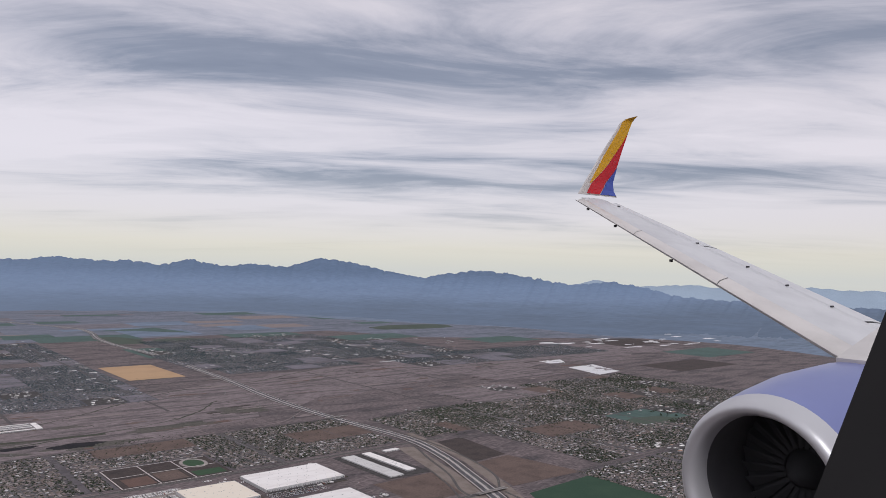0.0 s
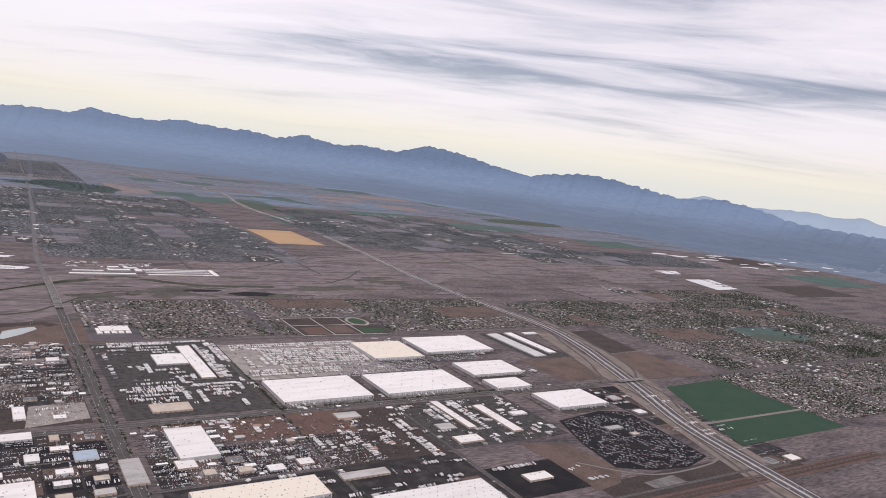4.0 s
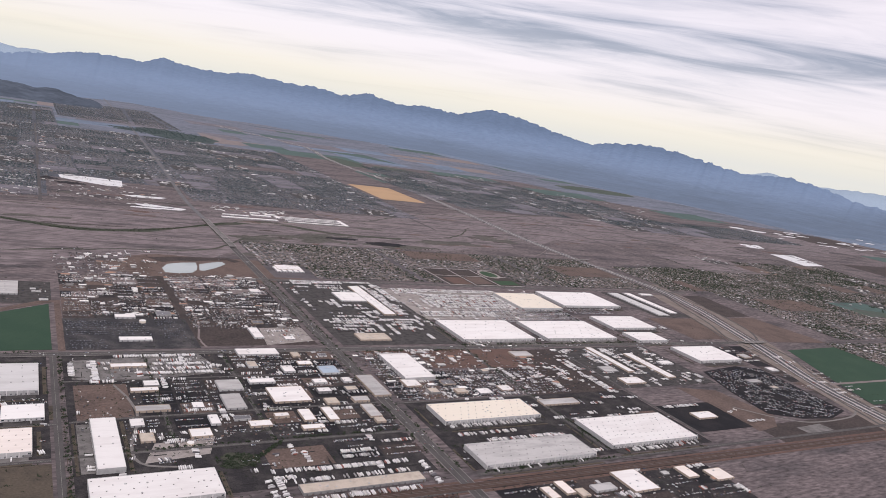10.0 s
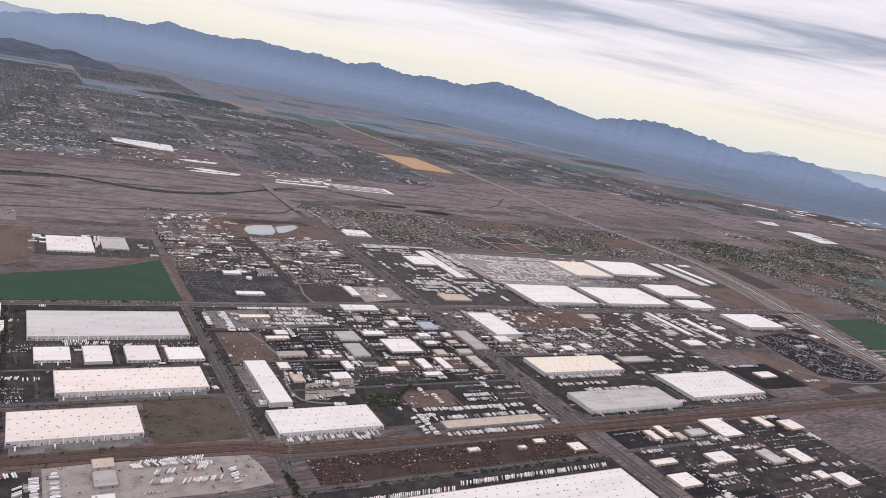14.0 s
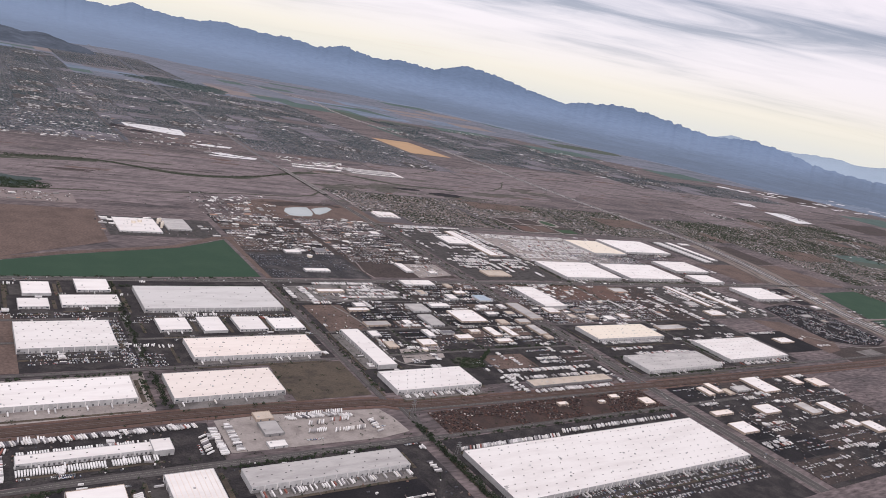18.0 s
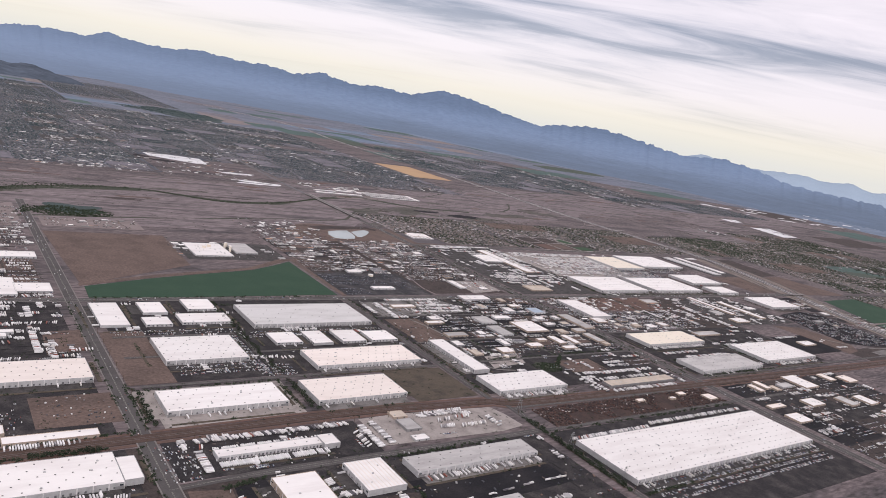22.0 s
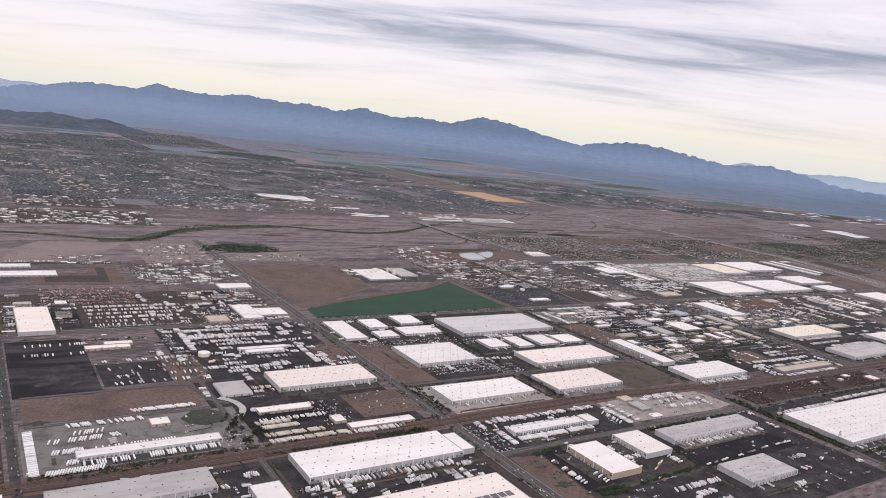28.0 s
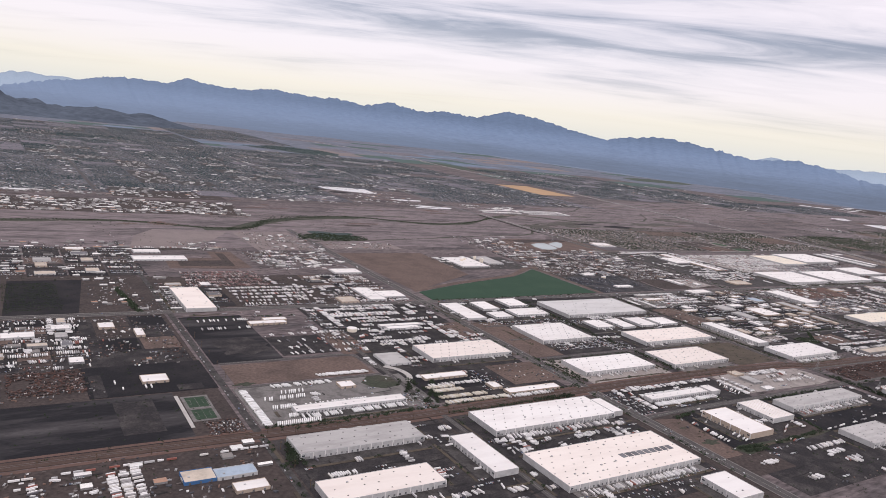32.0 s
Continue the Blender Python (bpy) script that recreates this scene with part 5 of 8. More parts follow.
warehouse(-200.6, -139.2, 308.4, 337.4, 2.0, ROOFLIGHT, WALLPALE, "large flat-roofed warehouse with a grey roof and dock doors", sky=7.0, docks=1.7)
warehouse(-198.6, -186.2, 286.9, 299.8, 1.2, ROOFWHITE, WALLPALE, "small flat-roofed warehouse with a white roof and dock doors", sky=7.0, docks=1.7)
warehouse(-181.8, -172.1, 284.7, 300.3, 1.2, ROOFWHITE, WALLPALE, "small flat-roofed warehouse with a white roof and dock doors", sky=7.0, docks=1.7)
warehouse(-166.9, -154.6, 285.2, 299.9, 1.2, ROOFWHITE, WALLPALE, "small flat-roofed warehouse with a white roof and dock doors", sky=7.0, docks=1.7)
warehouse(-151.6, -137.5, 285.2, 297.5, 1.2, ROOFWHITE, WALLPALE, "small flat-roofed warehouse with a white roof and dock doors", sky=7.0, docks=1.7)
warehouse(-192.6, -141.6, 257.9, 276.0, 2.0, ROOFBLUSH, WALLPALE, "large flat-roofed warehouse with a pinkish-cream roof and dock doors", sky=3.9, docks=1.7, court=CONCRETE)
warehouse(-249.2, -216.6, 271.4, 296.8, 2.0, ROOFWHITE, WALLPALE, "large flat-roofed warehouse with a white roof and dock doors", sky=3.9, docks=1.7)
warehouse(-259.6, -217.3, 229.5, 246.1, 2.0, ROOFWHITE, WALLPALE, "large flat-roofed warehouse with a white roof and dock doors", sky=3.9, docks=1.7, court=APRON)
warehouse(-206.7, -168.5, 227.0, 246.0, 2.0, ROOFBLUSH, WALLPALE, "large flat-roofed warehouse with a pinkish-cream roof and dock doors", sky=3.9, docks=1.7, court=CONCRETE)
warehouse(-123.2, -114.4, 242.1, 280.4, 2.0, ROOFWHITE, WALLPALE, "long flat-roofed warehouse with a white roof and dock doors", sky=7.0, docks=1.7, court=CONCRETE)
warehouse(-126.5, -87.0, 219.6, 236.6, 2.0, ROOFWHITE, WALLPALE, "large flat-roofed warehouse with a white roof and dock doors", sky=3.9, docks=1.7, court=CONCRETE)
warehouse(-125.8, -9.7, 145.4, 175.3, 2.0, ROOFWHITE, WALLPALE, "huge flat-roofed warehouse with a white roof and dock doors", sky=4.1, docks=1.7)
warehouse(-198.5, -147.9, 172.5, 182.0, 2.0, ROOFGREY, WALLPALE, "long flat-roofed warehouse with a grey roof and dock doors", sky=3.9, docks=1.7, court=CONCRETE)
warehouse(-219.0, -205.7, 167.5, 184.2, 2.0, ROOFWHITE, WALLPALE, "long flat-roofed warehouse with a white roof and dock doors", sky=7.0, docks=1.7)
warehouse(-200.2, -174.2, 138.9, 152.6, 2.0, ROOFGREY, WALLPALE, "long flat-roofed warehouse with a grey roof and dock doors", sky=3.9, docks=1.7)
warehouse(16.5, 68.9, 257.0, 275.2, 2.0, ROOFCREAM, WALLPALE, "large flat-roofed warehouse with a cream roof and dock doors", sky=3.9, docks=1.7)
warehouse(13.5, 70.2, 218.1, 236.0, 2.0, ROOFGREY, WALLPALE, "large flat-roofed warehouse with a grey roof and dock doors", sky=3.9, docks=1.7)
warehouse(83.6, 138.4, 222.7, 249.5, 2.0, ROOFWHITE, WALLPALE, "large flat-roofed warehouse with a white roof and dock doors", sky=3.9, docks=1.7)
warehouse(20.6, 37.9, 305.9, 339.8, 2.0, ROOFWHITE, WALLPALE, "large flat-roofed warehouse with a white roof and dock doors", sky=7.0, docks=1.7)
shop(-2.9, 5.5, 289.7, 314.1, 1.0, ROOFGREY, WALLTAN, "low industrial building with a grey roof among yards")
warehouse(87.3, 141.7, 360.6, 397.3, 2.0, ROOFWHITE, WALLPALE, "large flat-roofed warehouse with a white roof and dock doors", sky=7.0, docks=1.7, court=CONCRETE)
warehouse(151.2, 211.5, 360.4, 396.4, 2.0, ROOFWHITE, WALLPALE, "large flat-roofed warehouse with a white roof and dock doors", sky=7.0, docks=1.7, court=CONCRETE)
warehouse(223.9, 283.3, 434.8, 473.9, 2.0, ROOFWHITE, WALLPALE, "large flat-roofed warehouse with a white roof and dock doors", sky=7.0, docks=1.7)
warehouse(176.9, 216.4, 427.0, 466.1, 2.0, ROOFCREAM, WALLPALE, "large flat-roofed warehouse with a cream roof and dock doors", sky=7.0, docks=1.7)
warehouse(227.6, 270.5, 381.3, 408.7, 2.0, ROOFWHITE, WALLPALE, "large flat-roofed warehouse with a white roof and dock doors", sky=7.0, docks=1.7)
warehouse(227.3, 255.2, 354.3, 371.9, 2.0, ROOFWHITE, WALLPALE, "long flat-roofed warehouse with a white roof and dock doors", sky=7.0, docks=1.7)
warehouse(244.0, 285.5, 314.7, 341.4, 2.0, ROOFWHITE, WALLPALE, "large flat-roofed warehouse with a white roof and dock doors", sky=7.0, docks=1.7)
shop(309.5, 321, 416, 480, 0.9, ROOFLIGHT, WALLPALE, "long pale grey canopy over a truck lot", "truck_terminal")
shop(328.6, 336.6, 422, 481, 1.0, ROOFWHITE, WALLPALE, "long narrow white canopy over a truck lot", "truck_terminal")
shop(348, 362, 475.5, 481, 0.9, ROOFWHITE, WALLPALE, "small white building beside a truck lot", "truck_terminal")
shop(57.2, 65.6, 411.5, 476.5, 1.0, ROOFWHITE, WALLTAN, "low industrial building with a white roof among yards")
shop(38.6, 57.0, 440.0, 460.2, 1.0, ROOFWHITE, WALLPALE, "low industrial building with a white roof among yards")
shop(-50.6, -34.0, 288.3, 304.2, 1.0, ROOFWHITE, WALLTAN, "low industrial building with a white roof among yards")
shop(65.4, 78.8, 188.7, 204.3, 1.0, ROOFWHITE, WALLTAN, "low industrial building with a white roof among yards")
shop(40.0, 52.2, 171.3, 178.9, 1.0, ROOFWHITE, WALLTAN, "low industrial building with a white roof among yards")
shop(7.9, 18.8, 160.2, 168.7, 1.0, ROOFWHITE, WALLTAN, "low industrial building with a white roof among yards")
shop(85.5, 94.0, 163.5, 174.1, 1.0, ROOFWHITE, WALLTAN, "low industrial building with a white roof among yards")
for x0, x1, y0, y1, roof, tone in ((100.2, 106.6, 193, 202, ROOFBLUSH, "pinkish"), (112.8, 123, 188.2, 197, ROOFBLUSH, "pinkish"), (26.6, 31, 192.4, 200.4, ROOFBLUSH, "pinkish"), (35, 39.6, 194, 203, ROOFBLUSH, "pinkish"), (40.2, 44.4, 191, 196.4, ROOFTAN, "tan"), (69.4, 77.4, 165.8, 176, ROOFGREY, "grey"), (9.4, 22, 175.6, 179.2, ROOFBLUSH, "pinkish"), (81.2, 87.6, 151.8, 157, ROOFWHITE, "white"), (-18, -11.6, 191.6, 197.2, ROOFBLUSH, "pinkish"), (-62, -57, 198.6, 201, ROOFBLUSH, "pinkish"), (-31, -26, 199.6, 202.4, ROOFBLUSH, "pinkish"), (-40.5, -37, 197, 199, ROOFWHITE, "white")):
    shop(x0, x1, y0, y1, 0.9, roof, WALLTAN, "low workshop with a %s roof in a dirt plot" % tone)
shop(161.0, 175.2, 241.3, 248.4, 1.0, ROOFWHITE, WALLTAN, "low industrial building with a white roof among yards")
shop(79.8, 102.8, 268.6, 274.8, 1.0, ROOFGREY, WALLTAN, "low industrial building with a grey roof among yards")
shop(-70.6, -60.1, 303.7, 314.2, 1.0, ROOFGREY, WALLPALE, "low industrial building with a grey roof among yards")
shop(-71.7, -63.4, 284.7, 299.0, 1.0, ROOFGREY, WALLPALE, "low industrial building with a grey roof among yards")
shop(-190.3, -166.7, 434.0, 464.2, 1.0, ROOFWHITE, WALLPALE, "low industrial building with a white roof among yards")
shop(-162.2, -148.0, 442.6, 467.0, 1.0, ROOFGREY, WALLPALE, "low industrial building with a grey roof among yards")
shop(-103.2, -93.2, 402.6, 408.0, 1.0, ROOFWHITE, WALLPALE, "low industrial building with a white roof among yards")
shop(-104.4, -89.3, 367.4, 372.3, 1.0, ROOFWHITE, WALLPALE, "low industrial building with a white roof among yards")
shop(-38.1, -32.9, 369.4, 385.5, 1.0, ROOFWHITE, WALLPALE, "low industrial building with a white roof among yards")
shop(-52.7, -32.0, 345.0, 353.2, 1.0, ROOFWHITE, WALLPALE, "low industrial building with a white roof among yards")
shop(-36.3, -30.7, 321.6, 329.0, 1.0, ROOFWHITE, WALLPALE, "low industrial building with a white roof among yards")
shop(-56.0, -44.1, 310.0, 314.6, 1.0, ROOFWHITE, WALLPALE, "low industrial building with a white roof among yards")
shop(-18.3, -9.2, 318.1, 327.4, 1.0, ROOFBLUE, WALLPALE, "low industrial building with a faded blue roof among yards")
shop(-80.7, -76.9, 271.5, 279.7, 1.0, ROOFWHITE, WALLPALE, "low industrial building with a white roof among yards")
shop(-66.4, -57.6, 267.2, 272.1, 1.0, ROOFWHITE, WALLTAN, "low industrial building with a white roof among yards")
shop(-43.6, -38.4, 269.3, 279.9, 1.0, ROOFWHITE, WALLTAN, "low industrial building with a white roof among yards")
shop(-32.9, -28.5, 268.2, 280.8, 1.0, ROOFWHITE, WALLTAN, "low industrial building with a white roof among yards")
shop(-46.6, -37.3, 261.7, 265.5, 1.0, ROOFWHITE, WALLTAN, "low industrial building with a white roof among yards")
shop(-14.0, -8.4, 268.9, 281.3, 1.0, ROOFGREY, WALLTAN, "low industrial building with a grey roof among yards")
shop(18.0, 26.4, 298.4, 306.7, 1.0, ROOFWHITE, WALLTAN, "low industrial building with a white roof among yards")
shop(-111.4, -96.4, 333.1, 337.2, 1.0, ROOFWHITE, WALLTAN, "low industrial building with a white roof among yards")
shop(-106.1, -95.1, 306.0, 309.5, 1.0, ROOFWHITE, WALLTAN, "low industrial building with a white roof among yards")
shop(-106.3, -93.3, 286.6, 291.5, 1.0, ROOFGREY, WALLTAN, "low industrial building with a grey roof among yards")
shop(21.1, 40.6, 364.4, 375.4, 1.0, ROOFTAN, WALLTAN, "low industrial building with a tan roof among yards")
shop(107.1, 120.5, 333.9, 341.8, 1.0, ROOFGREY, WALLTAN, "low industrial building with a grey roof among yards")
shop(192.8, 199.4, 294.0, 334.0, 1.0, ROOFWHITE, WALLTAN, "low industrial building with a white roof among yards")
shop(170.4, 175.5, 304.8, 345.6, 1.0, ROOFWHITE, WALLTAN, "low industrial building with a white roof among yards")
shop(153.9, 169.0, 288.2, 296.6, 1.0, ROOFWHITE, WALLTAN, "low industrial building with a white roof among yards")
shop(18.2, 37.1, 517.5, 530.3, 1.0, ROOFWHITE, WALLTAN, "low industrial building with a white roof among yards")
shop(-299.9, -289.9, 357.7, 383.3, 1.0, ROOFWHITE, WALLPALE, "low industrial building with a white roof among yards")
shop(-290.5, -275.5, 362.2, 375.2, 1.0, ROOFWHITE, WALLPALE, "low industrial building with a white roof among yards")
shop(-294.0, -275.7, 420.5, 431.4, 1.0, ROOFWHITE, WALLPALE, "low industrial building with a white roof among yards")
shop(-315.4, -298.3, 306.2, 310.2, 1.0, ROOFWHITE, WALLPALE, "low industrial building with a white roof among yards")
shop(-472.8, -461.3, 322.2, 328.8, 1.0, ROOFWHITE, WALLPALE, "low industrial building with a white roof among yards")
shop(-404.3, -373.7, 459.7, 470.9, 1.0, ROOFWHITE, WALLPALE, "low industrial building with a white roof among yards")
shop(-401.0, -385.3, 481.5, 490.1, 1.0, ROOFWHITE, WALLPALE, "low industrial building with a white roof among yards")
shop(-437.8, -431.7, 329.9, 336.7, 1.0, ROOFWHITE, WALLTAN, "low industrial building with a white roof among yards")
shop(-425.2, -421.8, 317.2, 326.6, 1.0, ROOFWHITE, WALLTAN, "low industrial building with a white roof among yards")
shop(-376.3, -358.9, 324.6, 329.1, 1.0, ROOFWHITE, WALLTAN, "low industrial building with a white roof among yards")
shop(-317.8, -307.7, 355.1, 365.2, 1.0, ROOFTAN, WALLTAN, "low industrial building with a tan roof among yards")
shop(-309.5, -305.1, 227.7, 233.3, 1.0, ROOFWHITE, WALLTAN, "low industrial building with a white roof among yards")
warehouse(-243.1, -229.4, 160.4, 182.0, 2.2, ROOFWHITE, WALLTAN, "long warehouse with a white roof and tan walls")
panelled = [o for o in scene.collection.objects if o.name.startswith("warehouse") and abs(o.location.x + 307.3) < 0.2 and abs(o.location.y - 164.1) < 0.2][0]
for k in range(9):
    b = Bag()
    b.box(3.2 + 2.6 * k, -0.7 - 0.05 * k, 1.86, 2.2, 2.6, 0.06, bottom=True)
    part("solar_panel", b, ROOFDARK, panelled, "grey rooftop panel")
ribbed = [o for o in scene.collection.objects if o.name.startswith("warehouse") and abs(o.location.x + 212.35) < 0.2 and abs(o.location.y - 175.85) < 0.2][0]
for k in range(9):
    b = Bag()
    b.box(-5.6 + 1.4 * k, 0, 1.84, 0.16, 16.2, 0.14)
    part("roof_seam", b, ROOFBLUSH, ribbed)
warehouse(-280.2, -275.2, 192.2, 204.8, 1.96, ROOFWHITE, WALLPALE, "low white warehouse annex", sky=0, docks=0)
for x0, x1, y0, y1 in ((20, 76, 713, 718), (24, 50, 727, 731), (54, 74, 732, 738), (56, 66, 746, 751), (70, 82, 741, 747), (78, 84, 728, 738), (86, 146, 711, 714.5), (86, 146, 722, 724.5), (86, 146, 729, 731.5), (84, 146, 736, 739), (147, 152, 711, 739)):
    shop(x0, x1, y0, y1, 0.9, ROOFWHITE, WALLPALE, "long low white storage shed beyond the river", "storage_shed")
for i in range(5):
    shop(16 + i * 4.4, 19.4 + i * 4.4, 512, 526, 0.8, ROOFWHITE, WALLPALE, "white storage unit row near the houses", "storage_shed")


def tank(x, y, r, h, label):
    ob = thing("storage_tank", label, "tank", at=(x, y, 0.05))
    b = Bag()
    n = 20
    ring = [(r * math.cos(2 * math.pi * i / n), r * math.sin(2 * math.pi * i / n)) for i in range(n)]
    b.solid([(a, c, 0) for a, c in ring] + [(a, c, h) for a, c in ring], [(i, (i + 1) % n, (i + 1) % n + n, i + n) for i in range(n)])
    part("shell", b, ROOFCREAM, ob)
    b = Bag()
    b.solid([(a * 1.03, c * 1.03, h) for a, c in ring] + [(0, 0, h + 0.25 * r)], [(i, (i + 1) % n, n) for i in range(n)])
    part("roof", b, ROOFWHITE, ob)


tank(-333, 309, 2.4, 1.5, "round cream storage tank with a low cone roof")
tank(-90.5, 396.4, 1.7, 1.2, "round white storage tank in a salvage yard")
tank(-91, 258, 1.3, 0.8, "round white water tank beside a workshop")
tank(-180, 452, 1.2, 2.6, "tall pale tank at the power plant")
tank(-176, 455, 1.2, 2.6, "tall pale tank at the power plant")
for x, y, h in ((-165.2, 457, 3.4), (-163.4, 452, 3.0), (-165.0, 447, 3.6), (-163.0, 461, 2.6)):
    tank(x, y, 0.7, h, "tall slim grey stack between the power plant halls")


# ---- trailers and vehicles ----
def trailer_thing():
    ob = thing("semi_trailer", "white box semi-trailer parked in a freight yard", "trailer", "parked semi-trailers")
    b = Bag()
    b.box(0, 0, 0.2, 2.6, 0.43, 0.46, bottom=True)
    part("box", b, TRAILERWHITE, ob)
    for x in (-0.95, -0.7):
        b = Bag()
        b.box(x, 0, 0, 0.18, 0.4, 0.18, bottom=True)
        part("axle", b, TYRE, ob)
    b = Bag()
    b.box(0.75, 0, 0, 0.06, 0.34, 0.2, bottom=True)
    part("landing_leg", b, STEEL, ob)
    return ob


FIRST = trailer_thing()
FIRST.location = (-402.0, 222.0, 0.11)
made = [1]
yard_rest = Bag()


def trailer(x, y, turn, z=0.11):
    """A trailer of its own while they can be counted, then one of the rest."""
    turn += chance.uniform(-0.02, 0.02)
    if made[0] < 280:
        copy_thing(FIRST, pose(x, y, z, 0, 0, math.degrees(turn)))
        made[0] += 1
    else:
        yard_rest.box(x, y, z + 0.2, chance.choice((2.6, 2.6, 2.3, 1.6)), 0.43, 0.46, turn)


def trailer_row(x, y, n, step, turn, along=0.0, keep=0.85, z=0.11):
    """n places in a row from (x, y), the row running at the angle along, each trailer at the angle turn."""
    for i in range(n):
        if chance.random() < keep:
            trailer(x + math.cos(along) * step * i, y + math.sin(along) * step * i + chance.uniform(-0.15, 0.15), turn, z)


HALF = math.pi / 2
trailer_row(-401.6, 220.6, 46, 0.64, 0.06, HALF, 0.93)
trailer_row(-398.6, 220.4, 22, 0.68, HALF - 0.3, 0, 0.92)
trailer_row(-393.6, 225.4, 6, 0.7, HALF - 0.3, 0.1, 0.9)
trailer_row(-389, 223.4, 20, 0.7, HALF, 0.02, 0.8)
trailer_row(-371, 223.6, 30, 0.7, HALF, 0.02, 0.85)
trailer_row(-396, 233, 12, 0.68, HALF - 0.3, 0, 0.88)
trailer_row(-390, 232.2, 34, 0.9, HALF, 0, 0.5)
trailer_row(-392.3, 240.4, 16, 0.72, HALF - 0.3, 0.03, 0.75)
trailer_row(-389, 245, 12, 0.72, HALF - 0.3, 0.03, 0.8)
trailer_row(-396.4, 240.4, 4, 0.8, HALF - 0.3, 0, 0.8)
trailer_row(-391, 251.2, 34, 0.68, HALF + 0.3, 0, 0.62)
trailer_row(-370, 258, 30, 0.68, HALF + 0.5, 0, 0.85)
trailer_row(-379, 241, 3, 0.9, HALF + 0.4, 0, 0.8)
trailer_row(-253, 195.4, 52, 0.68, HALF, 0, 0.9)
trailer_row(-253, 204.2, 52, 0.68, HALF, 0, 0.85)
trailer_row(-256, 211, 80, 0.66, HALF + 0.25, 0, 0.92)
trailer_row(-199.5, 193, 26, 0.62, 0, HALF, 0.95)
trailer_row(-203.5, 194, 16, 0.8, 0.5, HALF, 0.7)
trailer_row(-257, 192, 22, 0.6, 0.0, HALF, 0.9)
trailer_row(-174, 210, 24, 0.74, HALF + 0.5, 0, 0.85, 0.13)
trailer_row(-170, 200.5, 9, 0.72, HALF - 0.5, 0, 0.9, 0.13)
trailer_row(-161, 199.5, 16, 0.72, HALF - 0.5, 0, 0.85, 0.13)
trailer_row(-168, 205.5, 8, 0.72, HALF - 0.5, 0, 0.8, 0.13)
trailer_row(-160, 206.2, 10, 0.72, HALF - 0.5, 0, 0.85, 0.13)
trailer_row(-173, 211.6, 30, 0.72, HALF - 0.4, 0, 0.75, 0.13)
trailer_row(-146, 196, 12, 0.7, 0.3, HALF, 0.7, 0.13)
trailer_row(-194.5, 194.5, 24, 0.68, 0.0, HALF, 0.9, 0.13)
shop(-184.6, -178.6, 210.4, 215.4, 0.9, ROOFTAN, WALLTAN, "low pinkish-tan yard shed beside trailers", "freight_shed")
shop(-185.0, -178.6, 200.4, 208.6, 1.0, ROOFGREY, WALLGREY, "grey yard workshop in a trailer yard", "freight_shed")
shop(-186.0, -180.0, 193.2, 196.8, 0.8, ROOFWHITE, WALLPALE, "small white yard office beside the access road", "freight_shed")
shop(-219.0, -213.4, 196.6, 203.2, 1.9, ROOFWHITE, WALLPALE, "two-storey white office block of a freight terminal", "freight_shed")
trailer_row(-124, 178.6, 62, 0.72, HALF - 0.5, 0, 0.9, 0.13)
trailer_row(-76, 180.8, 90, 0.72, HALF - 0.5, 0, 0.75, 0.13)
trailer_row(-196, 170.4, 64, 0.75, HALF, 0, 0.5)
trailer_row(-332, 188.6, 60, 0.78, HALF, 0, 0.55)
trailer_row(-253.6, 161.5, 11, 0.74, 0.25, HALF, 0.75)
trailer_row(-253.4, 170, 11, 0.74, 0.25, HALF, 0.6)
trailer_row(-226.4, 161, 24, 0.78, 0.3, HALF, 0.35)
trailer_row(-245.6, 160, 6, 1.1, 0.3, HALF, 0.7)
trailer_row(-229.4, 147, 34, 0.7, HALF - 0.4, 0, 0.72)
trailer_row(-222, 160.4, 6, 1.6, 0.4, 0.5, 0.7)
trailer_row(-200, 156, 14, 2.1, 0.1, 0.05, 0.5)
trailer_row(-168, 158, 9, 2.4, 0.0, 0.0, 0.55)
trailer_row(-333, 150.6, 64, 0.78, HALF, 0, 0.6)
trailer_row(-124, 217.3, 48, 0.72, HALF, 0, 0.5)
trailer_row(-51, 231, 52, 0.7, HALF, 0, 0.95)
trailer_row(-64, 211.8, 66, 0.7, HALF, 0, 0.8)
trailer_row(-62, 224.2, 66, 0.7, HALF, 0, 0.5)
trailer_row(-67.5, 212, 24, 0.7, 0.2, HALF, 0.8)
trailer_row(-71, 213, 20, 0.7, 0.2, HALF, 0.5)
trailer_row(-68, 232, 16, 0.72, HALF, 0, 0.8)
trailer_row(-10, 213, 24, 0.7, 0.3, HALF, 0.75)
shop(-62, -15, 215.2, 221.2, 1.1, ROOFTAN, WALLGREY, "long grey-tan freight shed between rows of trailers", "freight_shed")
for x, y, n, keep in ((-323, 347.5, 52, 0.6), (-333, 343, 64, 0.88), (-333, 334.6, 58, 0.97), (-333, 331.9, 58, 0.97), (-330, 326, 40, 0.4), (-324, 321.2, 46, 0.75), (-324, 315.6, 8, 0.8), (-318, 307, 34, 0.6), (-314, 301, 26, 0.35), (-329, 296, 16, 0.7), (-337, 292.6, 14, 0.8), (-327, 290.2, 40, 0.85), (-330, 286.8, 30, 0.4)):
    trailer_row(x, y, n, 0.64, HALF + chance.choice((0, 0.15)), 0, keep)
trailer_row(-289.5, 290, 36, 0.62, 0.0, HALF, 0.92)
trailer_row(-335.4, 315, 44, 0.62, 0.0, HALF, 0.9)
trailer_row(-288.5, 330, 20, 0.62, 0.2, HALF, 0.85)
trailer_row(-279, 291, 8, 1.1, HALF, 0, 0.7)
beige = Bag()
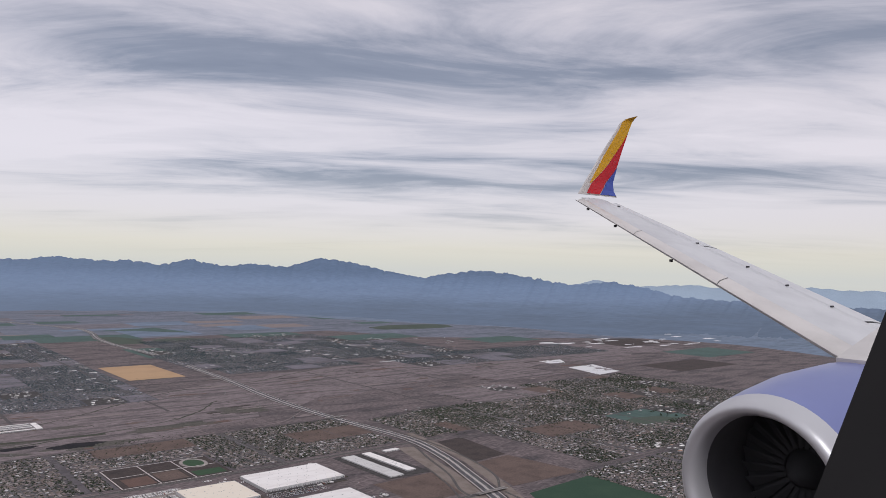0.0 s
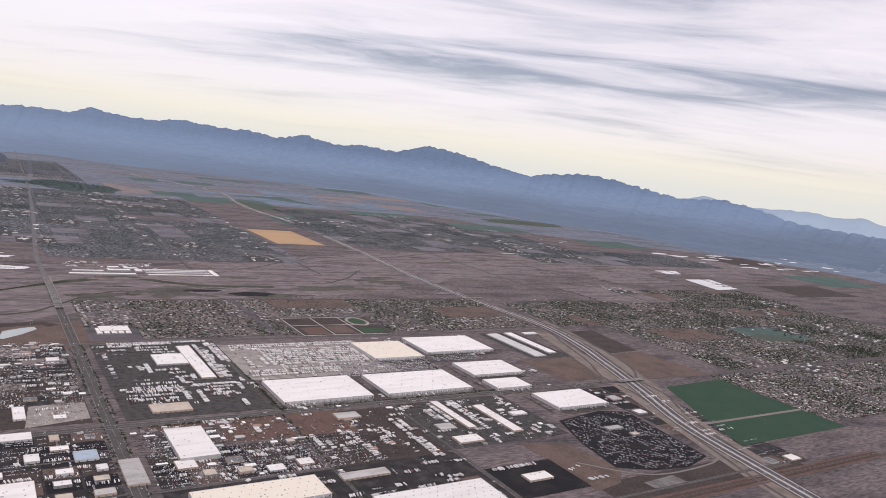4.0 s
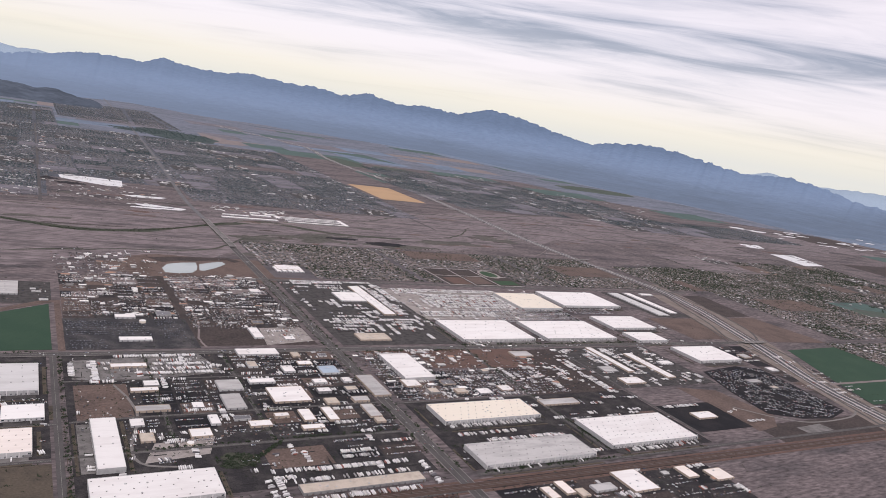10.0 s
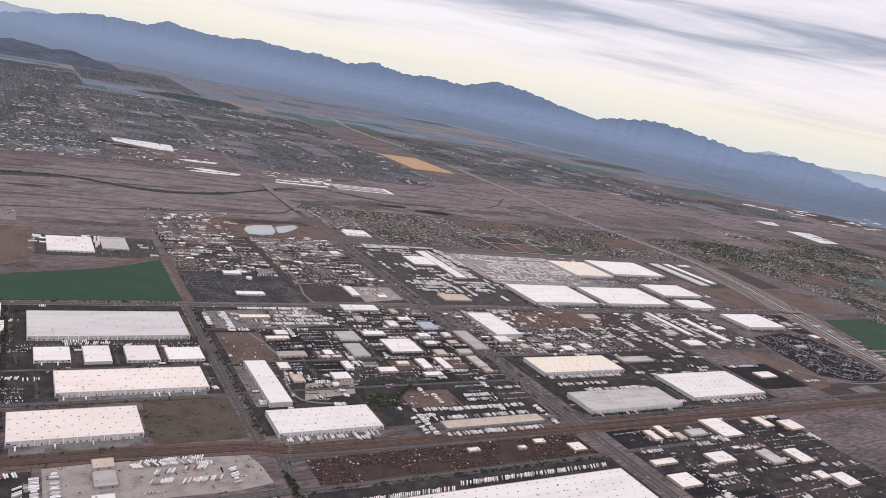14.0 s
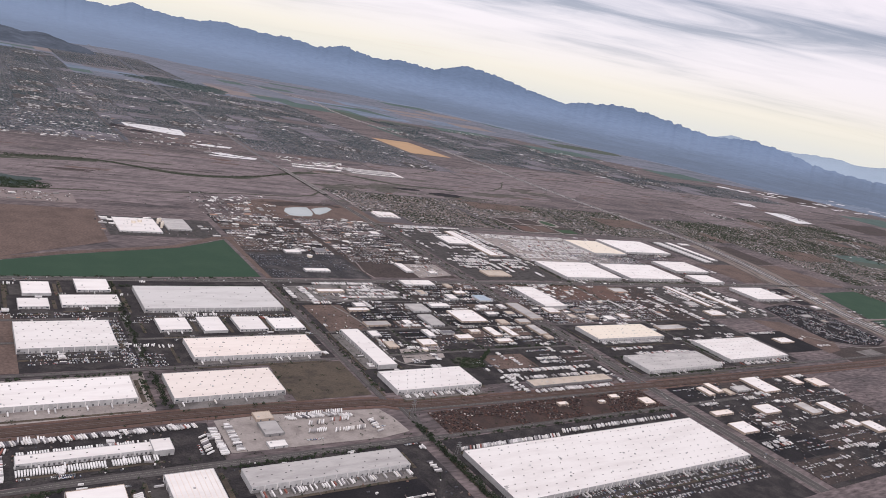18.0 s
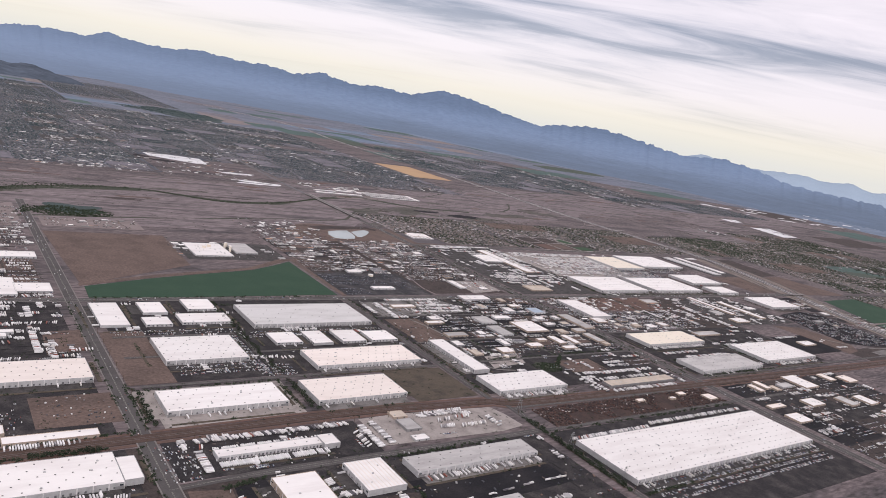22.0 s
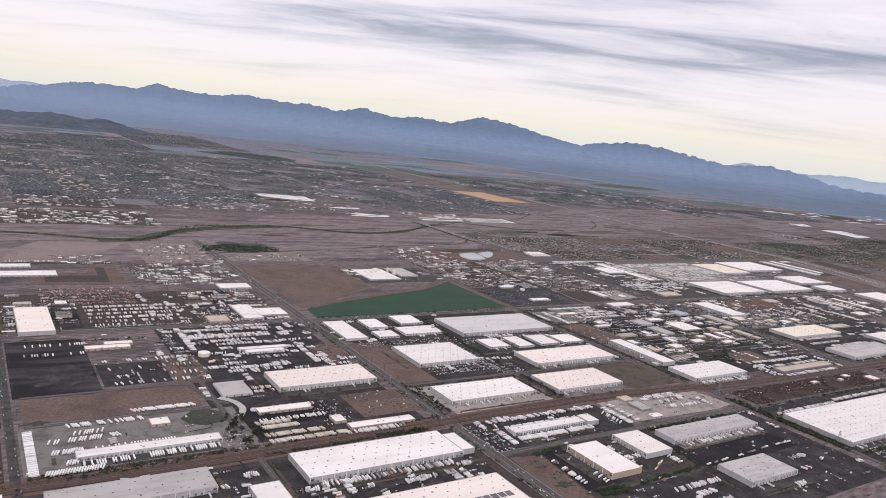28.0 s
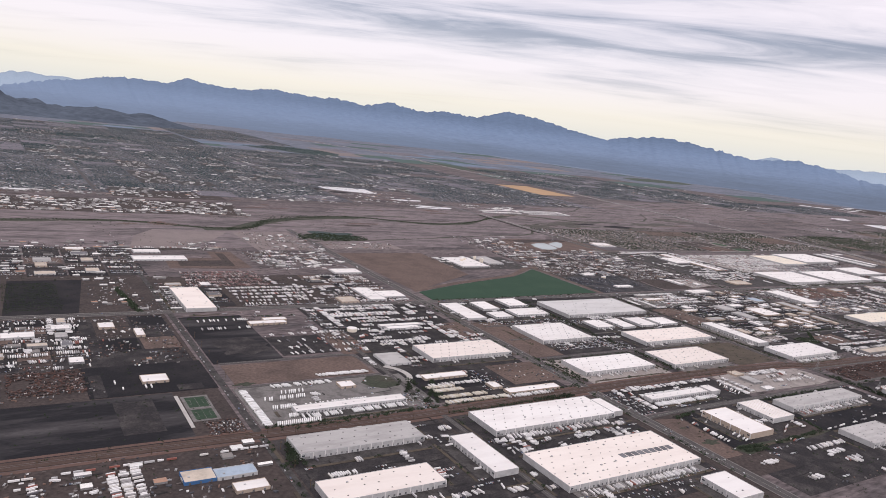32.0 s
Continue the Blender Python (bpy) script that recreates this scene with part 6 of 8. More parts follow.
for y, n in ((235.2, 19), (231.4, 24), (225.4, 34), (220.6, 44)):
    for i in range(n):
        if chance.random() < 0.84:
            beige.box(-335 + 0.62 * i, y + chance.uniform(-0.1, 0.1), 0.3, 0.43, 2.4, 0.46, 0.22)
whole("beige_trailers", beige, [YELLOWMIX], "long rows of beige and cream trailers beside the railway", "trailers", "stuff")
trailer_row(-333, 247, 34, 0.7, HALF, 0, 0.6)
trailer_row(-333, 237, 34, 0.7, HALF, 0, 0.6)
shop(-317.5, -295.5, 310.4, 313.6, 1.1, ROOFWHITE, WALLPALE, "long low truck terminal with a white roof", "truck_terminal")
shop(-368.4, -357.2, 329.6, 333.4, 1.0, ROOFWHITE, WALLTAN, "low depot building with a white roof beside a dark lot")
trailer_row(-310, 217.9 + 1.4, 34, 0.7, HALF, 0, 0.9)
trailer_row(18, 254.6, 66, 0.72, HALF, 0, 0.6)
trailer_row(18, 247, 44, 0.72, HALF, 0, 0.5)
trailer_row(28, 240, 50, 0.72, HALF, 0, 0.75)
trailer_row(88, 219.8, 60, 0.75, HALF, 0, 0.4)
for x, y, n, keep in ((134.5, 280, 70, 0.85), (138.6, 311, 26, 0.85), (137.4, 279, 33, 0.85), (105.6, 285, 56, 0.5), (85.5, 290, 42, 0.4), (107.2, 288, 20, 0.7), (112, 300, 40, 0.25), (120, 292, 46, 0.25), (127, 286, 50, 0.2), (168, 318, 40, 0.6), (181.5, 302, 62, 0.85), (184.6, 318, 40, 0.6), (160.5, 321, 22, 0.9), (163.6, 322, 20, 0.8), (204, 300, 30, 0.25), (215.6, 321, 25, 0.7), (207.3, 289, 12, 0.8)):
    trailer_row(x, y, n, 0.7, 0.08, HALF, keep)
shop(153.6, 164, 306.4, 314.2, 0.9, ROOFGREY, WALLGREY, "low grey terminal office among trailer rows", "truck_terminal")
shop(208.5, 219, 314.6, 319.8, 0.9, ROOFWHITE, WALLPALE, "small white terminal office on a paved lot", "truck_terminal")
# the truck depot: long rows beside its hall, shorter ones in the lower yard
for x, y, n, keep in ((18, 487.6, 90, 0.97), (18, 484.2, 56, 0.8), (18, 481, 20, 0.85), (40, 466, 22, 0.8), (16, 473, 16, 0.7), (36, 431, 20, 0.8), (24, 408, 30, 0.5), (56, 397, 22, 0.8), (57, 387, 18, 0.9), (18, 384, 30, 0.6), (18, 402.5, 36, 0.5), (36, 485, 28, 0.85), (34, 477, 27, 0.85), (36, 471.5, 24, 0.6), (42, 425, 14, 0.8), (44, 417, 16, 0.8), (26, 436, 10, 0.5), (18.5, 399.3, 38, 0.95), (18.5, 396, 38, 0.6), (20, 389.8, 26, 0.95), (50, 402, 36, 0.9), (54, 392.4, 20, 0.85), (62, 384, 14, 0.5), (24, 380, 22, 0.4)):
    trailer_row(x, y, n, 0.68, HALF + chance.choice((0, 0.12)), 0, keep)
for x, y, n, keep in ((69.2, 444, 54, 0.95), (72.2, 444, 44, 0.7), (78.4, 444, 60, 0.97), (81.4, 440, 62, 0.85), (71.8, 411, 46, 0.8), (68.8, 411, 46, 0.92), (74.2, 412, 36, 0.55), (32.6, 426, 26, 0.9), (43, 381, 20, 0.8), (50.4, 375, 27, 0.9), (74.6, 391, 16, 0.9), (69.5, 366, 15, 0.85), (13, 410, 90, 0.2)):
    trailer_row(x, y, n, 0.68, 0.1, HALF, keep)
# the trailer yard: rows round its edge and one dense block
for x, y, n, keep in ((90, 473.5, 134, 0.9), (90, 469.2, 128, 0.92), (90, 465, 30, 0.9), (86.5, 411, 88, 0.93), (86.5, 415.4, 88, 0.8), (86.5, 419, 88, 0.93), (110, 424, 70, 0.3)):
    trailer_row(x, y, n, 0.68, HALF, 0, keep)
for k in range(8):
    trailer_row(110, 430.5 + k * 4.3, 96, 0.68, HALF, 0, 0.8)
for k in range(9):
    trailer_row(107.5 + k * 8.2, 430, 48, 0.68, 0.0, HALF, 0.9 if k in (0, 8) else 0.35)
for x in (93.4, 103):
    trailer_row(x, 431, 28, 0.68, 0.1, HALF, 0.85)
for y in (268, 262):
    trailer_row(-440, y, 16, 0.9, HALF, 0, 0.3)
trailer_row(150, 257.5, 34, 0.8, HALF, 0, 0.7)
trailer_row(192, 234.5, 12, 1.0, HALF + 0.5, 0, 0.75)
trailer_row(190, 246, 5, 2.4, HALF + 0.5, 0.3, 0.8)
shop(-22, -16.4, 367, 372, 0.8, ROOFWHITE, WALLPALE, "small white contractor office in a pale yard")
trailer_row(-29, 381, 16, 0.9, HALF, 0, 0.6)
trailer_row(-27, 374, 10, 1.3, HALF + 0.2, 0, 0.5)
shop(251.5, 263, 280.6, 285.2, 0.8, ROOFGREY, WALLGREY, "grey canopy building amid an auction lot")
shop(260.5, 266, 270.2, 274, 0.8, ROOFTAN, WALLGREY, "small tan office amid an auction lot")
trailer_row(-127, 325.5, 23, 0.64, 0.0, HALF, 0.92)
trailer_row(-118, 318.5, 37, 0.64, 0.0, HALF, 0.9)
trailer_row(-109, 347, 56, 0.66, HALF, 0, 0.9)
trailer_row(-91, 341, 24, 0.66, HALF, 0, 0.8)
trailer_row(-93, 336.5, 38, 0.66, HALF + 0.2, 0, 0.75)
trailer_row(-96, 331, 42, 0.66, HALF + 0.2, 0, 0.7)
trailer_row(-99, 326, 46, 0.66, HALF + 0.2, 0, 0.85)
trailer_row(-121, 318.2, 20, 0.5, HALF, 0, 0.3)
for x, y, n, keep in ((-472, 301.5, 20, 0.9), (-455, 302.4, 16, 0.9), (-472, 308, 36, 0.6), (-455, 314, 14, 0.85), (-470, 335, 34, 0.3), (-472, 342, 40, 0.25), (-472, 294.5, 30, 0.3), (-446, 318, 4, 0.9)):
    trailer_row(x, y, n, 0.72, HALF, 0, keep)
for x in (-455.5, -449):
    trailer_row(x, 326, 16, 0.8, 0.1, HALF, 0.7)
for y, keep in ((391, 0.75), (384.5, 0.7), (378, 0.62), (371.5, 0.55), (365, 0.4), (359.5, 0.3)):
    trailer_row(-369, y, 66, 0.66, HALF, 0, keep)
for x, y0, n in ((-449.6, 187, 26), (-446.6, 186, 28), (-443.6, 188, 26), (-456, 184, 8), (-461, 188, 7), (-465, 182, 9), (-470, 186, 8)):
    # containers stacked close in blocks beside the rail spur
    trailer_row(x, y0, n, 0.66, chance.choice((0.0, 0.12)), HALF, 0.85)
for y in (150, 162, 174):
    trailer_row(-482, y, 50, 0.75, HALF + 0.2, 0, 0.3)
trailer_row(-480, 207, 26, 2.9, 0.0, 0, 0.7)
trailer_row(-362, 281 + 5, 10, 0.8, HALF, HALF, 0.5)
for y in (309, 300, 291, 284):
    trailer_row(-374, y, 24, 1.0, HALF + 0.2, 0, 0.22)
    trailer_row(-350, y, 16, 0.7, HALF, 0, 0.3)
for y in (334, 322):
    trailer_row(-398, y, 26, 0.9, HALF, 0, 0.3)
whole("parked_trailers", yard_rest, [TRAILERMIX], "many white and grey trailers in long yard rows", "trailers", "stuff")

whole("docked_trailers", docked, [TRAILERMIX], "white trailers backed up to warehouse dock doors", "trailers", "stuff")

# parked cars: a low body and a smaller cabin each
cars = Bag()


def car(x, y, turn, z=0.11):
    cars.box(x, y, z, 0.76, 0.31, 0.15, turn)
    cars.box(x - 0.04 * math.cos(turn), y - 0.04 * math.sin(turn), z + 0.15, 0.42, 0.27, 0.1, turn)


def car_block(x0, x1, y0, y1, keep, row=1.9, z=0.11):
    y = y0
    while y < y1:
        for dy, t in ((0, HALF), (0.95, -HALF)):
            x = x0
            while x < x1:
                if chance.random() < keep:
                    car(x + chance.uniform(-0.05, 0.05), y + dy, t, z)
                x += 0.46
        y += row + 1.3


for k in range(2100):
    # cars in short uneven runs inside the bounds of the auction lot
    x, y = 217 + 70 * chance.random(), 231 + 74 * chance.random()
    y = 231 + round((y - 231) / 1.75) * 1.75
    if all((x - ax) * (by - ay) - (y - ay) * (bx - ax) > 1.5 * math.hypot(bx - ax, by - ay) for (ax, ay), (bx, by) in zip(LOT, LOT[1:] + LOT[:1])) and noise.noise((x * 0.09, y * 0.13, 3.0)) > -0.22:
        car(x, y + chance.uniform(-0.2, 0.2), HALF + chance.uniform(-0.15, 0.15))
car_block(-216, -212, 258, 300, 0.6)
car_block(-268, -259, 190, 212, 0.35)
car_block(-246, -214, 262, 269, 0.4)
car_block(-214, -202, 256, 268, 0.45)
car_block(-262, -206, 305, 311, 0.3)
car_block(-204, -136, 300, 306, 0.3)
car_block(-122, -12, 134, 144, 0.4)
car_block(222, 262, 420, 432, 0.5)
car_block(140, 215, 400, 426, 0.6)
car_block(-312, -300, 228, 250, 0.25)
car_block(-345, -276, 142, 151, 0.15)
car_block(-30, -9, 364, 386, 0.1)
car_block(12, 40, 284, 345, 0.22)
car_block(44, 110, 284, 316, 0.25)
car_block(-369, -326, 357, 360, 0.6)
car_block(-320, -276, 356, 378, 0.25)
car_block(-348, -340, 219, 233, 0.4)
for x, w in ((0.5, 1.6), (-269.5, 1.5), (-406, 1.0)):
    for i in range(70):
        y, side = chance.uniform(130, 560), chance.choice((-1, 1))
        car(x + side * chance.uniform(0.5, w), y, HALF, 0.14)
for i in range(120):
    x, side = chance.uniform(-480, 330), chance.choice((-1, 1))
    car(x, 352 + side * chance.uniform(0.5, 1.5), 0, 0.16)
for i, p in enumerate(line[:-1]):
    d = line[i + 1] - p
    for side in (-1, 1):
        for k in range(3):
            if chance.random() < 0.6:
                q = p + d * chance.random() + Vector((d.y, -d.x, 0)).normalized() * side * chance.choice((1.5, 2.6, 3.7))
                car(q.x, q.y, math.atan2(d.y, d.x), 0.24)
saved, cars = cars, Bag()
for x0, x1, y0, y1, keep in ((-127, -108, 378, 400, 0.5), (-107, -88, 376, 397, 0.35), (-126, -110, 359, 370, 0.3), (-84, -72, 372, 402, 0.25)):
    car_block(x0, x1, y0, y1, keep)
for y in (466, 470, 474, 478, 482, 486):
    for i in range(70):
        x = -61 + 0.52 * i
        if chance.random() < 0.45 and not -45 < x < -42:
            cars.box(x, y, 0.1, 0.34, chance.choice((0.8, 1.6)), 0.3)
whole("dealer_cars", cars, [BLUECARS], "close rows of dark blue and grey cars in a depot lot", "cars", "stuff")
cars = Bag()
car_block(-386, -343, 397, 432, 0.4)
for y in (399, 405, 411, 417, 423, 429):
    for i in range(62):
        if chance.random() < 0.6:
            cars.box(-386 + 0.7 * i, y + chance.uniform(-0.3, 0.3), 0.15, 0.42, chance.choice((1.2, 1.8, 2.2)), 0.4, 0.2)
whole("red_vehicles", cars, [REDCARS], "rows of red and dark vehicles in a dirt lot", "vehicles", "stuff")
cars = saved
PARCEL_ROOFS = [(ROOFWHITE, "white"), (ROOFWHITE, "white"), (ROOFGREY, "grey"), (ROOFTAN, "tan"), (ROOFDARK, "dark")]
taken = [(o.location.x, o.location.y, max(v.co.x for v in o.children[0].data.vertices), max(v.co.y for v in o.children[0].data.vertices)) for o in scene.collection.objects if o.type == "EMPTY" and o.name.startswith(("warehouse", "workshop", "freight"))]


def free(x, y, rx, ry):
    return all(abs(x - a) > rx + w + 0.6 or abs(y - b) > ry + d + 0.6 for a, b, w, d in taken)


def parcels(x0, x1, y0, y1, wide, deep, built=0.6, busy=1.0):
    """Fenced plots, each with its own ground, a workshop, a row or two of cars or trailers and some trees."""
    nx, ny = max(1, round((x1 - x0) / wide)), max(1, round((y1 - y0) / deep))
    w, d = (x1 - x0) / nx, (y1 - y0) / ny
    for i in range(nx):
        for j in range(ny):
            cx, cy = x0 + (i + 0.5) * w, y0 + (j + 0.5) * d
            kind = chance.choice((ASPHALT, ASPHALT, ASPHALT, TILLED, TILLED, BLACKTOP, BLACKTOP, SOIL))
            rect("plot", cx - w / 2 + 0.5, cx + w / 2 - 0.5, cy - d / 2 + 0.5, cy + d / 2 - 0.5, 0.062, kind, "fenced industrial plot with worn ground", "lot")
            if chance.random() < built:
                bx, by = chance.uniform(0.14, 0.3) * w, chance.uniform(0.14, 0.3) * d
                px, py = cx + chance.uniform(-0.15, 0.15) * w, cy + chance.uniform(-0.1, 0.2) * d
                if free(px, py, bx, by):
                    roof, tone = chance.choice(PARCEL_ROOFS)
                    shop(round(px - bx, 1), round(px + bx, 1), round(py - by, 1), round(py + by, 1), chance.choice((0.8, 1.0, 1.2)), roof, chance.choice((WALLPALE, WALLTAN, WALLGREY)), "small workshop with a %s roof in a fenced plot" % tone)
                    taken.append((px, py, bx, by))
            for k in range(chance.choice((1, 2, 3))):
                ry, t = cy + chance.uniform(-0.42, 0.42) * d, chance.choice((HALF, HALF, HALF + 0.3))
                x = cx - w * 0.42
                long_ones = chance.random() < 0.25
                while x < cx + w * 0.42:
                    if chance.random() < 0.7 * busy and free(x, ry, 0.4, 0.6):
                        if long_ones:
                            clutter_more.box(x, ry, 0.25, 0.45, chance.choice((1.6, 2.2)), 0.42, t - HALF)
                        else:
                            car(x, ry, t, 0.07)
                    x += 0.75 if long_ones else 0.47


clutter_more = Bag()
parcels(-112, -98, 258, 281, 14, 11, 0.4)
parcels(-103, -62, 282, 318, 14, 12, 0.5)
parcels(-94, -62, 258, 281, 16, 12, 0.4)
parcels(-58, -4, 258, 350, 14, 12, 0.5)
parcels(-40, -4, 236, 254, 18, 9, 0.2)
parcels(8, 78, 284, 318, 14, 11, 0.6)
parcels(8, 120, 122, 204, 20, 15, 0.12, 0.7)
parcels(-480, -445, 286, 348, 12, 10, 0.6)
parcels(-440, -410, 286, 348, 15, 15, 0.08, 0.25)
parcels(-404, -372, 358, 406, 16, 12, 0.3)
parcels(-320, -278, 378, 420, 14, 10, 0.3)
parcels(-480, -402, 424, 500, 18, 14, 0.4)
parcels(-400, -340, 492, 500, 14, 8, 0.3)
parcels(-66, -6, 388, 490, 15, 12, 0.07)
parcels(-128, -70, 402, 490, 15, 12, 0.08)
parcels(-500, -412, 128, 178, 15, 12, 0.15)
parcels(84, 142, 222, 256, 15, 11, 0.3)
parcels(290, 340, 212, 345, 16, 14, 0.2, 0.4)
marks = Bag()
CLEAR = ((-267, -248, 255, 310), (-167, -135, 221, 253), (-125, -103, 282, 317), (-404, -375, 279, 343), (-62, -12, 504, 541), (-266, -212, 228, 252), (-270, -262, 130, 190), (-269, -243.6, 150, 186), (-203, -147, 154, 172))


def busy_yard(x0, x1, y0, y1, rows, trucks=0.5, z=0.13):
    """Short loose rows of trucks, trailers and cars, and dark tyre tracks, on the free ground of a yard."""
    for k in range(rows):
        x, y = chance.uniform(x0, x1), chance.uniform(y0, y1)
        along = chance.choice((0.0, 0.0, HALF))
        turn = along + HALF + chance.choice((0.0, 0.0, 0.25, -0.25))
        big = chance.random() < trucks
        for i in range(chance.randint(3, 14)):
            px, py = x + math.cos(along) * i * (0.7 if big else 0.46), y + math.sin(along) * i * (0.7 if big else 0.46)
            if px > x1 or py > y1 or chance.random() < 0.25 or not free(px, py, 0.9, 0.9) or any(a < px < b and c < py < d for a, b, c, d in CLEAR):
                continue
            if big:
                clutter_more.box(px, py, z + 0.17, chance.choice((2.6, 2.2, 1.4)), 0.43, 0.44, turn + chance.uniform(-0.04, 0.04))
            else:
                car(px, py, turn, z)
    for k in range(rows):
        x, y = chance.uniform(x0, x1), chance.uniform(y0, y1)
        if free(x, y, 4, 4) and not any(a < x < b and c < y < d for a, b, c, d in CLEAR):
            marks.box(x, y, 0.1, chance.uniform(2, 8), chance.uniform(0.15, 0.7), 0.031 + 0.00002 * k, chance.choice((0, 0, HALF, 0.15)))


for args in ((-262, -136, 256, 350, 120, 0.35), (-345, -276, 256, 348, 130, 0.6), (-345, -276, 140, 190, 60, 0.5), (-402, -346, 142, 211, 70, 0.45), (-345, -280, 176, 190, 20, 0.7), (-262, -136, 126, 188, 60, 0.5), (-128, -6, 256, 350, 150, 0.4), (8, 145, 219, 282, 60, 0.5), (8, 82, 284, 348, 60, 0.4), (8, 120, 122, 205, 70, 0.4),
             (-404, -340, 283, 345, 50, 0.3), (-404, -372, 356, 404, 30, 0.5), (-345, -276, 356, 420, 80, 0.45), (-480, -445, 284, 348, 35, 0.6), (-500, -410, 130, 210, 60, 0.5), (-128, -8, 211, 254, 50, 0.5), (84, 222, 284, 346, 60, 0.7), (84, 285, 356, 480, 120, 0.5), (8, 84, 374, 486, 80, 0.6), (-262, -200, 190, 213, 24, 0.5), (-198, -138, 191, 211, 3, 0.7), (-380, -345, 234, 253, 8, 0.2), (-335, -276, 430, 490, 80, 0.5), (-300, -270, 490, 560, 40, 0.3), (-130, -66, 492, 560, 50, 0.4)):
    busy_yard(*args)
whole("tyre_marks", marks, [TYREMARK], "dark oil stains and tyre tracks on yard paving", "stains", "stuff")
whole("yard_trailers", clutter_more, [TRAILERMIX], "short rows of box trucks and containers in small plots", "trailers", "stuff")
whole("parked_cars", cars, [CARPAINT], "hundreds of cars parked in lots and driving on the roads", "cars", "stuff")

# yard clutter: stacks, containers, scrap and sheds
clutter, sheds = Bag(), Bag()


def clutter_block(x0, x1, y0, y1, n, big=1.4, shed=0.06):
    for i in range(n):
        x, y = chance.uniform(x0, x1), chance.uniform(y0, y1)
        if noise.noise((x * 0.06, y * 0.06, 5.0)) < -0.18:
            continue
        if chance.random() < shed:
            lx, ly = chance.uniform(1.5, 5.0), chance.uniform(1.2, 3.0)
            sheds.box(x, y, 0.05, lx, ly, 0.6, 0, 1)
            sheds.hip(x, y, 0.65, lx + 0.1, ly + 0.1, 0.22, 0, 0, 0.05)
        else:
            clutter.box(x, y, 0.05, chance.uniform(0.3, big), chance.uniform(0.2, 0.6), chance.uniform(0.12, 0.45), chance.choice((0, HALF, 0.3, 1.2)))


for args in ((-66, -6, 386, 492, 6500, 0.75, 0.012), (-126, -70, 405, 490, 3000, 0.8, 0.015), (-128, -6, 256, 350, 800, 1.1, 0.0), (-297, -272, 230, 252, 70, 0.6, 0.0), (-350, -337, 280, 310, 120, 1.2, 0.02), (-480, -410, 284, 348, 600, 1.2, 0.02),
             (-436, -395, 356, 420, 400, 1.2, 0.05), (-334, -276, 438, 490, 2600, 0.75, 0.02), (-470, -402, 420, 520, 700, 1.4, 0.1), (-480, -280, 639, 713, 5200, 1.0, 0.10), (-318, -276, 494, 560, 420, 0.9, 0.04), (-262, -206, 498, 521, 420, 0.8, 0.03), (-374, -344, 490, 520, 200, 0.9, 0.05), (20, 100, 740, 775, 500, 1.0, 0.1), (-250, -140, 745, 900, 900, 1.4, 0.16), (8, 82, 284, 346, 900, 1.3, 0.04), (8, 120, 122, 205, 700, 1.2, 0.015), (-262, -200, 190, 212, 160, 1.0, 0.0), (-200, -132, 430, 470, 260, 1.4, 0.08),
             (-130, -72, 490, 545, 420, 1.2, 0.06), (-66, 0, 490, 497, 160, 1.2, 0.06), (-421, -409, 219, 228, 160, 0.6, 0.0), (-480, -442, 258, 282, 120, 1.2, 0.0), (-500, -410, 120, 212, 1500, 1.5, 0.05), (84, 222, 284, 346, 600, 1.5, 0.02), (84, 140, 350, 360, 60, 1.0, 0.1), (-262, -136, 125, 188, 260, 1.4, 0.0), (-200, -20, 745, 860, 700, 1.6, 0.15), (-600, -290, 735, 800, 1500, 1.6, 0.2)):
    clutter_block(*args)
kept, clutter = clutter, Bag()
clutter_block(-122, -8, 189, 205, 3400, 0.7, 0.0)
clutter_block(-421, -409, 219, 229, 300, 0.5, 0.0)
clutter_block(-472, -449, 263, 285, 900, 1.3, 0.0)
clutter_block(-440, -410, 288, 312, 160, 0.9, 0.0)
whole("scrap_heaps", clutter, [SCRAP], "rusty scrap metal heaps in a dark dirt yard", "scrap", "stuff")
clutter = kept
whole("yard_clutter", clutter, [JUNK], "scattered scrap, pallets, machines and containers in dirt yards", "clutter", "stuff")
whole("yard_sheds", sheds, [SHEDROOF, WALLGREY], "many small sheds with white, grey and rusty roofs", "sheds", "stuff")

# ---- suburbs ----
def leaf_clump(bag, x, y, z0, r, h, n):
    """A ragged crown of small tilted leaf masses."""
    for i in range(n):
        a, d = chance.uniform(0, 6.28), r * math.sqrt(chance.random())
        cx, cy = x + d * math.cos(a), y + d * math.sin(a)
        cz = z0 + h * chance.uniform(0.1, 1.0) * (1 - 0.5 * d / r)
        s = r * chance.uniform(0.35, 0.6)
        t = chance.uniform(0, 2.1)
        pts = [(cx + s * math.cos(t + k * 2.094), cy + s * math.sin(t + k * 2.094), cz + s * chance.uniform(-0.45, 0.1)) for k in range(3)]
        bag.solid([*pts, (cx, cy, cz + s * 0.75)], [(0, 1, 3), (1, 2, 3), (2, 0, 3)])


near_houses = Bag()
houses, trees, far_trees, shops, lanes, suburbs = Bag(), Bag(), Bag(), Bag(), Bag(), []
AVENUES = (-268.5, -520, -390, -134, 134, 268, 520, 640, 780)
OPEN_LAND = ((618, 702, 418, 472), (560, 690, 590, 680), (700, 770, 300, 345), (150, 230, 490, 549), (-28, 54, 880, 941), (8, 42, 496, 532), (-385, -272, 726, 786), (-126, -44, 842, 906))


